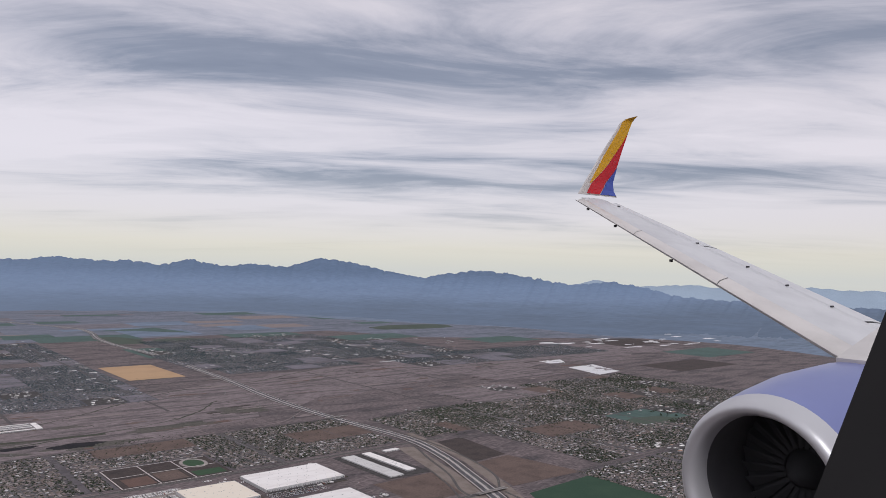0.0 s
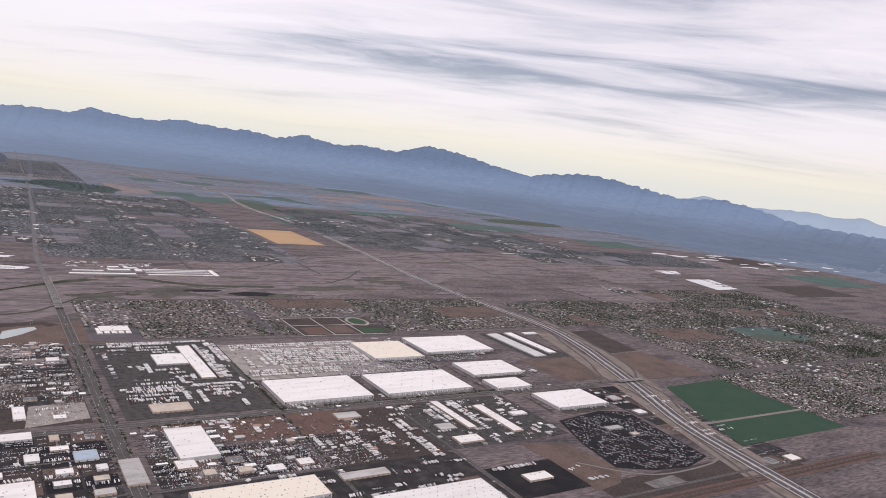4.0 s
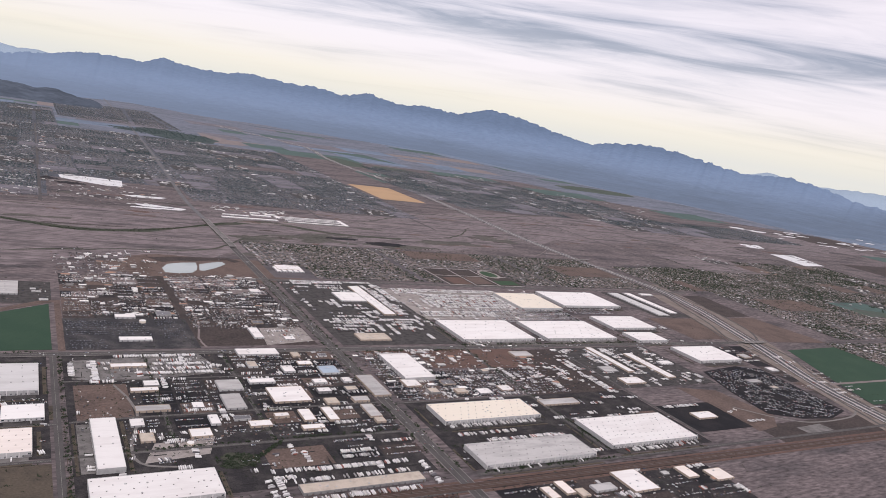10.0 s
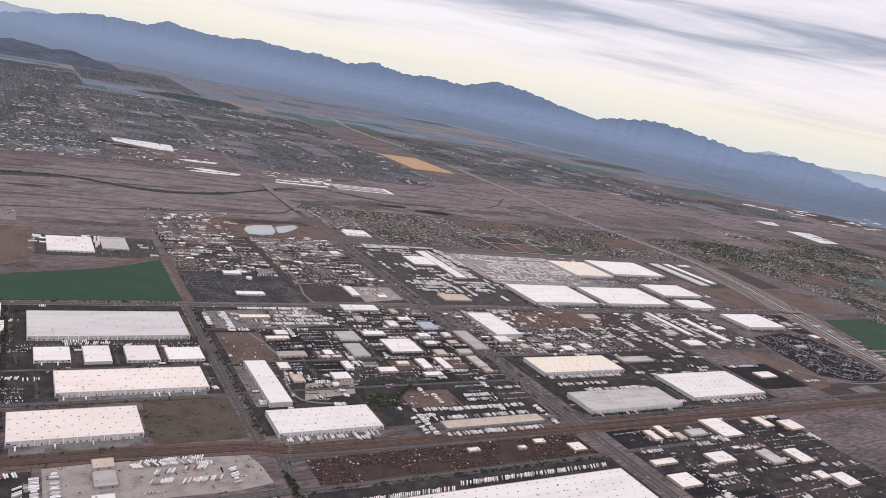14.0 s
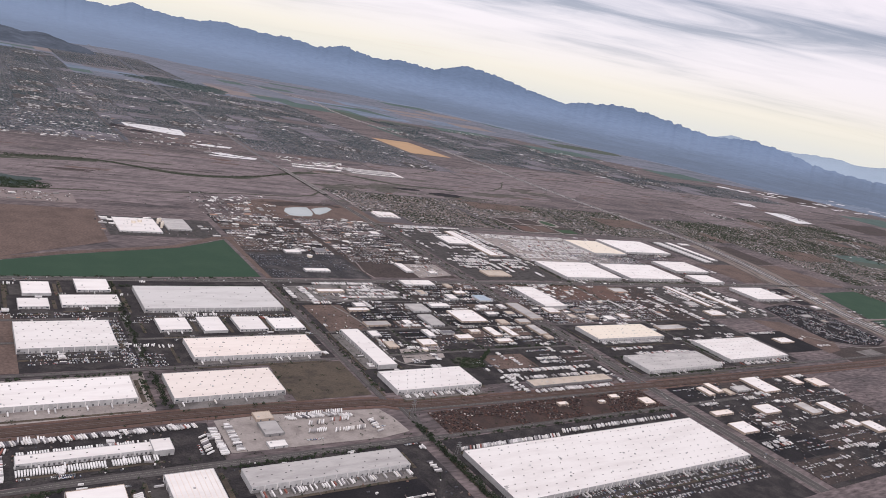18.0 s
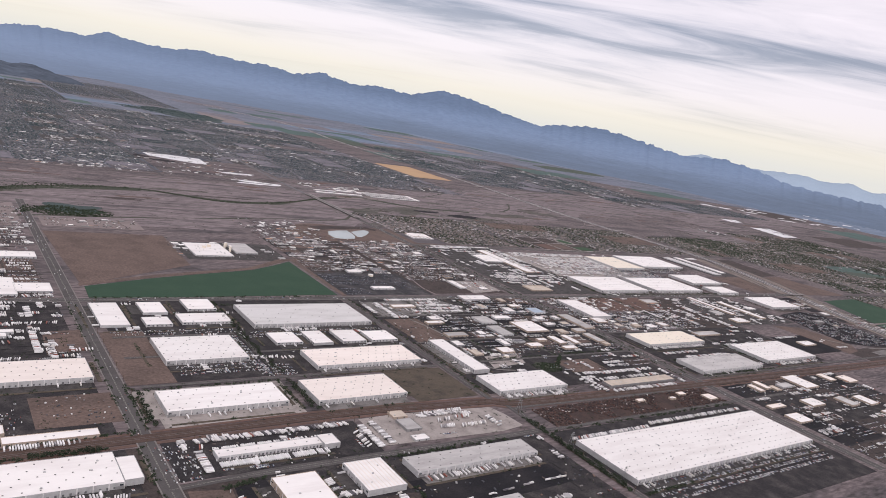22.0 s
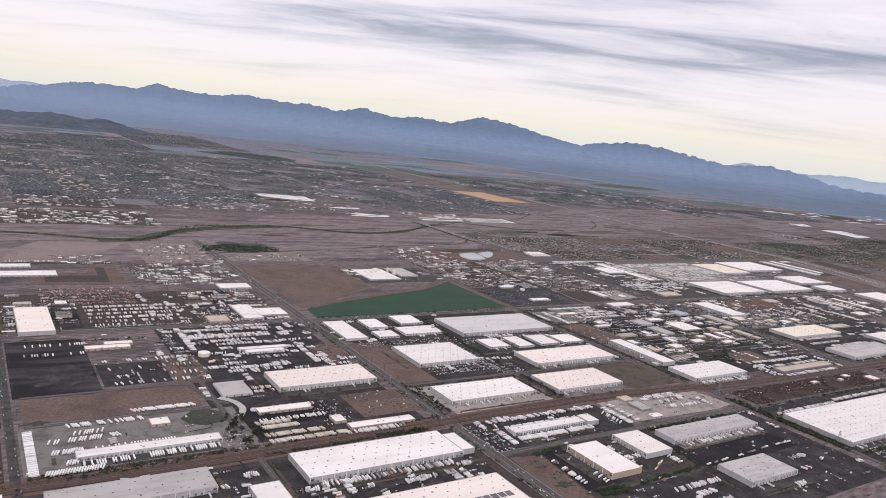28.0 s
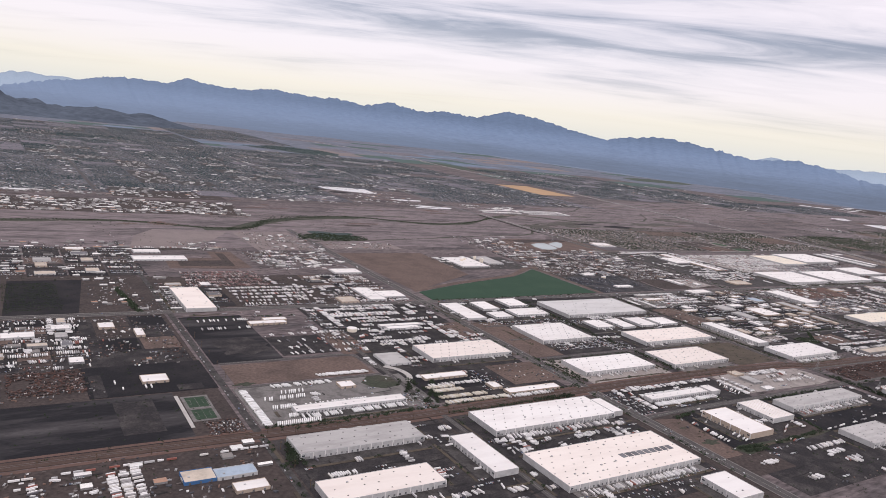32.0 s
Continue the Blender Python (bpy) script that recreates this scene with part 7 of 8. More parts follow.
def suburb(x0, x1, y0, y1, lot=2.5, street=4.0, keep=0.9, leafy=0.75, gaps=0.1, skew=0.0):
    """Rows of small houses with hipped roofs along parallel streets, and garden trees."""
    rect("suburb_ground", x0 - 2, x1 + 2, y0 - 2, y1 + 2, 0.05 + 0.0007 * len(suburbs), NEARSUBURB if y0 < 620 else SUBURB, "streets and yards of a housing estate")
    suburbs.append(x0)
    cw, cd = lot * 15, street * 10
    for ci in range(int((x1 - x0) / cw) + 1):
        for cj in range(int((y1 - y0) / cd) + 1):
            ox, oy = x0 + ci * cw, y0 + cj * cd
            if noise.noise((ox * 0.013, oy * 0.013, 2.0 + skew)) > 0.55 - gaps:
                thin_out = 0.35
            else:
                thin_out = 1.0
            across, shade = chance.random() < 0.5, chance.uniform(0.15, 2.0)
            use = chance.random() * (1.0 if y0 > 600 else 1.1 if x0 > 400 else 2.2)
            if use < 0.10 and ox < x1 - 8 and oy < y1 - 8:
                # shops: a paved block with long pale roofs
                rect("shop_lot", ox, min(ox + cw - 2, x1 + 1), oy, min(oy + cd - 2, y1 + 1), 0.18 + 0.003 * len(suburbs), COURT, "paved lot of a shopping block", "lot")
                for k in range(16):
                    lx, ly = chance.uniform(1.5, 6), chance.uniform(1.2, 2.8)
                    bx, by = ox + chance.uniform(0.08, 0.88) * cw, oy + (k + 0.5) / 16 * cd * 0.95
                    shops.box(bx, by, 0.05, lx, ly, 0.9, 0, 1)
                    shops.hip(bx, by, 0.95, lx, ly, 0.1, 0, 0, 0.02)
                continue
            if use < 0.19:
                # parks and groves
                for k in range(120):
                    r = chance.uniform(0.3, 0.8)
                    leaf_clump(trees if y0 < 620 else far_trees, ox + chance.uniform(-0.3, 1.3) * cw, oy + chance.uniform(-0.3, 1.3) * cd, 0.1, r, r * 1.3, 5 if y0 < 620 else 3)
            if use < 0.215 and ox < x1 - 8 and oy < y1 - 8:
                rect("open_plot", ox, min(ox + cw - 1, x1 + 1), oy, min(oy + cd - 1, y1 + 1), 0.13 + 0.003 * len(suburbs), SOIL if y0 < 620 else FARSOIL, "bare open plot between housing blocks", "field")
                continue
            # pairs of rows back to back, a street between the pairs
            lines = []
            p, k = 0.0, 0
            limit = (cd if across else cw) - 2.5
            while p < limit:
                lines.append(p)
                k += 1
                p += 2.1 if k % 2 else street * 0.8
                if k % 2 == 0 and p < limit and y0 < 1300 and thin_out == 1.0 and (oy if across else ox) + p < (y1 if across else x1) and not any(a - 30 < ox < b and c - 30 < oy < d for a, b, c, d in OPEN_LAND):
                    mid, length = p - street * 0.4, min((x1 - ox, cw) if across else (y1 - oy, cd)) - 1.5
                    if length > 6:
                        lanes.box(*((ox + length / 2 - 1, oy + mid) if across else (ox + mid, oy + length / 2 - 1)), 0.13, *((length, 0.85) if across else (0.85, length)), 0.025 + 0.004 * chance.random())
            for p in lines:
                q = 0.0
                while q < (cw if across else cd) - 2.0:
                    px, py = (ox + q, oy + p) if across else (ox + p, oy + q)
                    px, py = px + chance.uniform(-0.25, 0.25), py + chance.uniform(-0.2, 0.2)
                    q += lot * chance.uniform(0.85, 1.15)
                    if px > x1 or py > y1 or any(abs(px - a) < 3.0 for a in AVENUES) or (py > 700 and abs(px - max(0.5, 0.0566 * (py - 800))) < 4.5) or min(abs(py - 900), abs(py - 1120), abs(py - 1350)) < 2.4 or any(a < px < b and c < py < d for a, b, c, d in OPEN_LAND):
                        continue
                    if chance.random() < keep * thin_out:
                        lx, ly = chance.uniform(1.5, 2.2), chance.uniform(1.4, 2.0)
                        homes = near_houses if y0 < 620 else houses
                        homes.walls(px, py, 0.03, lx, ly, 0.42, 1)
                        homes.hip(px, py, 0.44, lx + 0.16, ly + 0.16, chance.uniform(0.2, 0.36))
                    for again in range(int(leafy * shade * 1.6 + chance.random())):
                        r = chance.uniform(0.4, 1.05)
                        leaf_clump(trees if y0 < 620 else far_trees, px + chance.uniform(-1.3, 1.3), py + chance.uniform(0.9, 1.4) * chance.choice((-1, 1)), 0.1, r * (1.0 if y0 < 620 else 1.15), r * 1.3, 6 if y0 < 620 else 3)


suburb(12, 380, 499, 608, leafy=0.68, gaps=0.0)
suburb(410, 560, 500, 590, leafy=0.90)
suburb(430, 760, 250, 345, leafy=1.00, keep=0.95, gaps=0.0)
suburb(465, 900, 356, 600, leafy=1.00, keep=0.8, gaps=0.2)
suburb(560, 900, 600, 660, leafy=1.00, keep=0.6, gaps=0.3)
suburb(-620, 285, 880, 1130, lot=2.7, leafy=0.83, gaps=0.05)
suburb(-620, 140, 1130, 1480, lot=3.1, street=4.6, leafy=0.90, gaps=0.12)
suburb(-620, -130, 760, 880, lot=2.7, leafy=0.75, gaps=0.25)
suburb(10, 280, 800, 880, lot=2.7, leafy=0.60, gaps=0.3)
suburb(400, 900, 1000, 1240, lot=3.0, street=4.6, leafy=0.90, gaps=0.15)
suburb(700, 1150, 860, 1000, lot=3.3, street=4.8, leafy=0.75, gaps=0.3)
suburb(-560, -100, 1480, 1900, lot=4.2, street=5.5, leafy=1.00, gaps=0.2)
suburb(-90, 150, 1720, 2250, lot=5.5, street=7.5, leafy=1.0, gaps=0.2)
suburb(425, 640, 935, 1000, lot=3.2, leafy=1.0, gaps=0.1)
suburb(450, 820, 1240, 1400, lot=3.6, street=5.0, leafy=1.0, gaps=0.2)
suburb(140, 290, 1180, 1450, lot=3.1, street=4.6, leafy=0.75, gaps=0.3)
for cx, cy, rx, ry in ((112, 1590, 75, 95), (90, 1600, 95, 42), (480, 1110, 60, 75), (520, 1190, 60, 34), (640, 500, 60, 26), (720, 440, 50, 22), (-330, 1520, 120, 40), (-500, 1250, 60, 40), (160, 1420, 60, 30), (-230, 1180, 50, 26), (820, 560, 70, 20), (590, 380, 40, 14), (525, 570, 55, 28), (600, 300, 60, 22)):
    for k in range(int(rx * ry / 16)):
        a, d, r = chance.uniform(0, 6.283), math.sqrt(chance.random()) * 1.1, chance.uniform(0.8, 2.2)
        leaf_clump(far_trees if cy > 800 else trees, cx + rx * d * math.cos(a), cy + ry * d * math.sin(a), 0.1, r, r * 0.9, 3)
whole("residential_streets", lanes, [FARROAD], "pale narrow streets between rows of houses", "streets", "stuff")
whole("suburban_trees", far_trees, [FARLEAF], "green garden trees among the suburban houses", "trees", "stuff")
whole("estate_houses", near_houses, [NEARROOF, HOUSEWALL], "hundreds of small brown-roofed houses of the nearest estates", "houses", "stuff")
whole("suburban_houses", houses, [HAZEDROOF, HOUSEWALL], "thousands of small suburban houses with brown hipped roofs", "houses", "stuff")
sheds = shops
for i in range(620):
    # bigger pale roofs among the houses: schools, shops and stores
    x, y = chance.uniform(-600, 1150), chance.uniform(885, 1500)
    if 285 < x < 400 or (x > 400 and not 1000 < y < 1240):
        continue
    if i % 3:
        # most of them line the long avenues
        x = min((-520, -390, -268.5, -134, 0.5, 134, 268, 520, 640, 780), key=lambda a: abs(a - x)) + chance.choice((-1, 1)) * chance.uniform(6, 14)
    lx, ly = chance.uniform(2.2, 11), chance.uniform(1.8, 5)
    sheds.box(x, y, 0.03, lx, ly, 0.9, 0, 1)
    sheds.hip(x, y, 0.93, lx, ly, 0.12, 0, 0, 0.02)
for i in range(110):
    x, y = chance.choice((470, 560, 640, 700, 810)) + chance.gauss(0, 14), chance.choice((285, 330, 395, 470, 540, 600)) + chance.gauss(0, 7)
    lx, ly = chance.uniform(1.6, 5), chance.uniform(1.2, 2.8)
    sheds.box(x, y, 0.03, lx, ly, 0.9, 0, 1)
    sheds.hip(x, y, 0.93, lx, ly, 0.12, 0, 0, 0.02)
whole("shop_roofs", sheds, [SHEDROOF, WALLGREY], "pale flat roofs of shops and schools among the houses", "buildings", "stuff")

# desert scrub and trees along streets and the wash
for i in range(11000):
    x, y = chance.uniform(-560, 700), chance.uniform(500, 960)
    if noise.noise((x * 0.012, y * 0.012, 9.0)) < 0.02 or (-70 < x < -10 and 495 < y < 542) or (-120 < x < -50 and 840 < y < 910):
        continue
    r = chance.uniform(0.2, 0.62)
    leaf_clump(trees, x, y, 0.0, r, r, 3)
for x0, y0, x1, y1, n in ((-254, 156.6, -241, 155, 44), (-254, 154, -243, 152.6, 30), (-236, 155, -206, 156, 60), (-256, 183.4, -243, 186, 22), (-204, 157, -202, 168, 20), (-203, 186, -150, 186.4, 50), (-262, 354.6, -134, 354.6, 50), (-131, 222, -131, 350, 70), (-267, 222, -267, 256, 30), (-272, 140, -272, 350, 60), (-340, 213, -280, 213, 60), (-404, 219, -340, 219, 55), (3.6, 220, 3.6, 490, 110), (-3.2, 220, -3.2, 490, 90), (84, 352, 84, 412, 60), (84, 356, 230, 356, 110), (8, 238, 80, 238, 40), (12, 216.5, 80, 216.5, 50), (-406, 100, -406, 215, 30), (-210, 256, -210, 350, 28), (-205, 342, -140, 342, 50), (-128, 186.4, -8, 186.4, 70),
                          (-131, 142, -131, 200, 60), (-128, 140, -100, 140, 30), (-405, 193, -400, 205, 16), (-262, 251, -212, 251, 30), (-213, 226, -213, 250, 20), (-402, 338, -350, 338, 24), (-338, 222, -326, 250, 60), (140, 355, 140, 400, 30), (212, 355, 212, 430, 40), (8, 348, 78, 348, 40), (-60, 256, -60, 350, 40), (-96, 256, -96, 350, 40), (-126, 256, -6, 257, 60), (-70, 244, -58, 254, 40), (82, 222, 82, 350, 70), (-400, 216, -270, 222, 80)):
    for i in range(n * 2):
        t = chance.random()
        r = chance.uniform(0.28, 0.7)
        leaf_clump(trees, x0 + (x1 - x0) * t + chance.uniform(-0.8, 0.8), y0 + (y1 - y0) * t + chance.uniform(-0.8, 0.8), 0.1, r, r * 1.4, 7)
for x0, x1, y0, y1, n in ((-128, -6, 190, 350, 1500), (-262, -136, 120, 256, 900), (-345, -276, 140, 350, 800), (-500, -408, 120, 350, 900), (8, 140, 120, 350, 1300), (-480, -276, 356, 500, 1000), (-200, -132, 430, 480, 120), (290, 345, 210, 420, 160), (-130, -6, 356, 490, 600)):
    for i in range(n):
        # weeds and bushes along fences: kept near the plot lines
        x, y = chance.uniform(x0, x1), chance.uniform(y0, y1)
        if chance.random() < 0.6:
            x, y = (round(x / 14) * 14 + chance.uniform(-0.5, 0.5), y) if chance.random() < 0.5 else (x, round(y / 12) * 12 + chance.uniform(-0.5, 0.5))
        r = chance.uniform(0.2, 0.5)
        if free(x, y, r, r):
            leaf_clump(trees, x, y, 0.05, r, r, 4)
for i in range(260):
    x, y = chance.uniform(-86, -68), chance.uniform(236, 250)
    if free(x, y, 0.5, 0.5) and ((x + 77) / 8) ** 2 + ((y - 243) / 6) ** 2 < 1 + 0.5 * noise.noise((x * 0.3, y * 0.3, 0)):
        leaf_clump(trees, x, y, 0.08, 0.6, 0.7, 5)
strips = Bag()
for o in [o for o in scene.collection.objects if o.type == "EMPTY" and o.name.startswith("warehouse")]:
    hx, hy = (max(v.co[k] for v in o.children[0].data.vertices) for k in (0, 1))
    gap = chance.uniform(4.8, 6.2)
    for dx, dy, lx, ly in ((0, -hy - gap, 2 * hx, 1.1), (0, hy + 1.6, 2 * hx, 1.3), (-hx - gap, 0, 1.1, 2 * hy), (hx + 2.2, 0, 1.4, 2 * hy)):
        if free(o.location.x + dx, o.location.y + dy, lx / 2 - 0.5, ly / 2 - 0.5):
            strips.box(o.location.x + dx, o.location.y + dy, 0.08, lx, ly, 0.07 + 0.001 * chance.random())
    for side in range(4):
        long = hx if side < 2 else hy
        for i in range(int(long * 2 / 1.7)):
            if chance.random() < (0.3 if side == 0 else 0.65):
                d = chance.uniform(-long, long)
                x, y = ((d, (-hy - gap) if side == 0 else (hy + 1.6)) if side < 2 else ((-hx - gap) if side == 2 else (hx + 2.2), d))
                x, y, r = o.location.x + x + chance.gauss(0, 0.4), o.location.y + y + chance.gauss(0, 0.4), chance.uniform(0.25, 0.7)
                if free(x, y, r, r):
                    leaf_clump(trees, x, y, 0.08, r, r * 1.3, 6)
whole("planting_strips", strips, [WEEDY], "narrow weedy planting strips round warehouses", "verge", "stuff")
for i in range(24):
    for j in range(20):
        if chance.random() < 0.75:
            leaf_clump(trees, -471 + i * 0.95 + chance.gauss(0, 0.12), 362 + j * 2.5 + chance.gauss(0, 0.3), 0.08, 0.5, 0.5, 4)
for i in range(46):
    t, r = i / 45, chance.uniform(0.7, 1.3)
    leaf_clump(trees, -422.5 + 4 * t + chance.gauss(0, 0.5), 396 - 42 * t, 0.08, r, r * 1.3, 9)
# the thicket by the river, the green channel and the retention ponds
for i in range(1500):
    x, y = chance.uniform(-284, -206), chance.uniform(522, 564)
    if ((x + 245) / 37) ** 2 + ((y - 543) / 19) ** 2 < 0.55 + 0.9 * noise.noise((x * 0.07, y * 0.07, 1.0)):
        r = chance.uniform(0.5, 1.1)
        leaf_clump(trees, x, y, 0.05, r, r * 0.9, 5)
for i, p in enumerate(smooth_line([(-500, 590), (-400, 600), (-312, 574), (-262, 627), (-181, 650), (-115, 622), (-60, 632), (13, 680)], 1.2)):
    wide = 1.2 + 4.5 * max(0.0, 1 - abs(p.x + 255) / 90) + 2.0 * noise.noise(p * 0.05)
    for k in range(2 if wide < 2.5 else 5):
        r = chance.uniform(0.35, 0.95)
        leaf_clump(trees, p.x + chance.uniform(-1, 1), p.y + chance.gauss(0, 1) * max(0.6, wide), 0.05, r, r * 0.9, 4)
whole("garden_trees", trees, [LEAF], "dusty green garden trees and desert shrubs across the plain", "trees", "stuff")


# single trees that can be told apart along the avenues
def tree_kind(seed):
    q = random.Random(seed)
    ob = thing("street_tree", "dusty green desert street tree beside an avenue", "tree", "street trees")
    b = Bag()
    for k in range(5):
        a0, a1 = k * 1.2566, (k + 1) * 1.2566
        b.solid([(0.09 * math.cos(a0), 0.09 * math.sin(a0), 0), (0.09 * math.cos(a1), 0.09 * math.sin(a1), 0), (0.04 * math.cos(a1), 0.04 * math.sin(a1), 0.7), (0.04 * math.cos(a0), 0.04 * math.sin(a0), 0.7)], [(0, 1, 2, 3)])
    for k in range(3):
        a = k * 2.1 + q.random()
        b.solid([(0.03, 0, 0.45), (-0.03, 0.02, 0.45), (0.45 * math.cos(a), 0.45 * math.sin(a), 0.95)], [(0, 1, 2)])
    part("trunk", b, BARK, ob)
    b = Bag()
    for i in range(46):
        a, d = q.uniform(0, 6.28), 0.85 * math.sqrt(q.random())
        cx, cy, cz = d * math.cos(a), d * math.sin(a), 0.6 + q.uniform(0, 0.9) * (1 - 0.5 * d)
        s, t = q.uniform(0.12, 0.26), q.uniform(0, 2)
        b.solid([*[(cx + s * math.cos(t + k * 2.094), cy + s * math.sin(t + k * 2.094), cz + s * q.uniform(-0.5, 0.2)) for k in range(3)], (cx, cy, cz + s * 0.8)], [(0, 1, 3), (1, 2, 3), (2, 0, 3)])
    part("crown", b, LEAF, ob)
    return ob


kinds = [tree_kind(3), tree_kind(11), tree_kind(19)]
spots = [(-264.5 + chance.uniform(-1, 1), 224 + i * 1.6) for i in range(18)] + [(-131 + chance.uniform(-1.2, 1.2), 146 + i * 1.5) for i in range(34)] + [(-338 + chance.uniform(-8, 4), 222 + i * 0.8) for i in range(30)] + [(-209 + chance.uniform(-1, 1), 224 + i * 1.9) for i in range(14)] + [(-402 + chance.uniform(-1, 2), 192 + i * 0.9) for i in range(16)] + [(-209 + chance.uniform(-1.2, 1.2), 258 + i * 2.6) for i in range(34)] + [(-300 + i * 1.3, 213 + chance.uniform(-0.6, 0.6)) for i in range(14)]
for i, (x, y) in enumerate(spots):
    if i < 3:
        kinds[i].location = (x, y, 0.08)
    else:
        k = chance.uniform(0.8, 1.35)
        t = copy_thing(kinds[i % 3], pose(x, y, 0.08, 0, 0, chance.uniform(0, 360)))
        t.scale = (k, k, k * chance.uniform(0.85, 1.1))


def pole_kind():
    ob = thing("utility_pole", "tall timber utility pole with two crossarms", "pole", "utility poles")
    b = Bag()
    b.box(0, 0, 0, 0.09, 0.09, 2.6)
    part("pole", b, TIMBER, ob)
    for z in (2.2, 2.45):
        b = Bag()
        b.box(0, 0, z, 0.6, 0.06, 0.06, bottom=True)
        part("crossarm", b, TIMBER, ob)
    return ob


pole = pole_kind()
pole.location = (-268, 222, 0.05)
for x, y in [(-266.6, 236 + i * 12) for i in range(9)] + [(-403.5, 120 + i * 12) for i in range(19)] + [(-131.5, 130 + i * 12) for i in range(18)] + [(-480 + i * 14, 212) for i in range(34)]:
    copy_thing(pole, pose(x, y, 0.05))


def pylon(x, y):
    ob = thing("power_pylon", "grey steel lattice power pylon", "pylon", "power pylons", at=(x, y, 0.05))
    for sx, sy in ((-1, -1), (1, -1), (1, 1), (-1, 1)):
        b = Bag()
        b.solid([(sx * 0.7, sy * 0.7, 0), (sx * 0.7 + 0.06, sy * 0.7, 0), (sx * 0.12 + 0.06, sy * 0.12, 5.0), (sx * 0.12, sy * 0.12, 5.0), (sx * 0.7, sy * 0.7 + 0.06, 0), (sx * 0.12, sy * 0.12 + 0.06, 5.0)], [(0, 1, 2, 3), (0, 4, 5, 3)])
        part("leg", b, STEEL, ob)
    for z, w in ((3.2, 2.6), (4.0, 2.2), (4.7, 1.6)):
        b = Bag()
        b.box(0, 0, z, w, 0.08, 0.08, bottom=True)
        part("crossarm", b, STEEL, ob)


for x, y in ((-127.5, 176), (-127.5, 206), (-127.5, 150), (345, 620), (350, 700), (352, 790), (-20, 540), (110, 610)):
    pylon(x, y)


# ---- the airliner that carries the camera, where it stands as the flight begins ----
WINGGREY = material("wing_aluminium_paint", (0.56, 0.55, 0.56), rough=0.45, grain=30, amount=0.03, stain=6.0, amount2=0.3, second=(0.44, 0.43, 0.445), specular=0.4)
SLATMETAL = material("bare_slat_metal", (0.62, 0.58, 0.56), rough=0.38, grain=30, amount=0.04, stain=4.0, amount2=0.2, metal=0.3)
COWLBLUE = material("violet_blue_cowl_paint", (0.15, 0.17, 0.37), rough=0.3, grain=20, amount=0.03, specular=0.5)
LIPMETAL = material("polished_inlet_lip", (0.50, 0.49, 0.51), rough=0.35, grain=20, amount=0.04, metal=0.4)
DUCT = material("dark_inlet_duct", (0.07, 0.068, 0.074), rough=0.7, grain=20, amount=0.15)
YELLOW = material("golden_yellow_paint", (0.62, 0.33, 0.02), rough=0.4, grain=20, amount=0.04)
RED = material("crimson_paint", (0.48, 0.02, 0.03), rough=0.4, grain=20, amount=0.04)
BLUE = material("royal_blue_paint", (0.06, 0.09, 0.36), rough=0.4, grain=20, amount=0.04)
CABIN = material("dark_window_trim", (0.02, 0.019, 0.02), rough=0.8, grain=60, amount=0.2)
# Fan titanium painted dark to stand for the shade deep in the inlet.
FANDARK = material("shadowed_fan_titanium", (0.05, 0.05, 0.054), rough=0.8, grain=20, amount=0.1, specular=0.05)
plane = thing("airliner", "wing, coloured winglet and blue engine of a jet airliner", "aircraft")
plane.matrix_world = pose(0, 0, EYE, TILT, LEAN, TURN) @ Matrix.Scale(1 / 6, 4)
AFT = Vector((0.778, 0.628, 0))


def add(name, pts, faces, mat, parent=None, label="", smooth=False):
    b = Bag()
    b.solid([tuple(p) for p in pts], faces)
    ob = part(name, b, mat, parent or plane, label)
    if smooth:
        for p in ob.data.polygons:
            p.use_smooth = True
    return ob


LE0, LE1, C0, C1 = Vector((4.15, 23.0, 1.56)), Vector((8.0, 7.6, -3.45)), 2.05, 4.9
SECTION = [(0.0, 0.0), (0.03, 0.022), (0.13, 0.042), (0.14, 0.036), (0.3, 0.05), (0.55, 0.05), (0.70, 0.043), (0.705, 0.034), (0.85, 0.028), (1.0, 0.012), (0.7, -0.035), (0.35, -0.05), (0.1, -0.04), (0.02, -0.02)]


def wing_point(u, c, up):
    chord = C0 + (C1 - C0) * u
    return LE0.lerp(LE1, u) + AFT * (c * chord) + Vector((0, 0, up * chord - 0.028 * c * chord))


def wing_strip(name, u0, u1, lo, hi, mat, parent=None, label="", steps=10):
    prof = SECTION[lo:hi]
    n = len(prof)
    pts = [wing_point(u0 + (u1 - u0) * i / steps, c, z) for i in range(steps + 1) for c, z in prof]
    faces = [(i * n + k, i * n + k + 1, (i + 1) * n + k + 1, (i + 1) * n + k) for i in range(steps) for k in range(n - 1)]
    return add(name, pts, faces, mat, parent, label, True)


wing = wing_strip("wing", 0.0, 1.0, 2, 8, WINGGREY, None, "grey painted upper wing skin")
under = [wing_point(i / 10, c, z) for i in range(11) for c, z in SECTION[9:] + SECTION[:1]]
add("lower_skin", under, [(i * 6 + k, i * 6 + k + 1, (i + 1) * 6 + k + 1, (i + 1) * 6 + k) for i in range(10) for k in range(5)], WINGGREY, wing)
for u0, u1 in ((0.01, 0.2325), (0.234, 0.4625), (0.464, 0.7025), (0.704, 0.99)):
    wing_strip("slat", u0, u1, 0, 3, SLATMETAL, wing, "bare metal leading edge slat", 4)
for u0, u1, what in ((0.03, 0.30, "aileron"), (0.305, 0.62, "flap"), (0.625, 0.99, "flap")):
    wing_strip(what, u0, u1, 7, 10, WINGGREY, wing, "", 4)
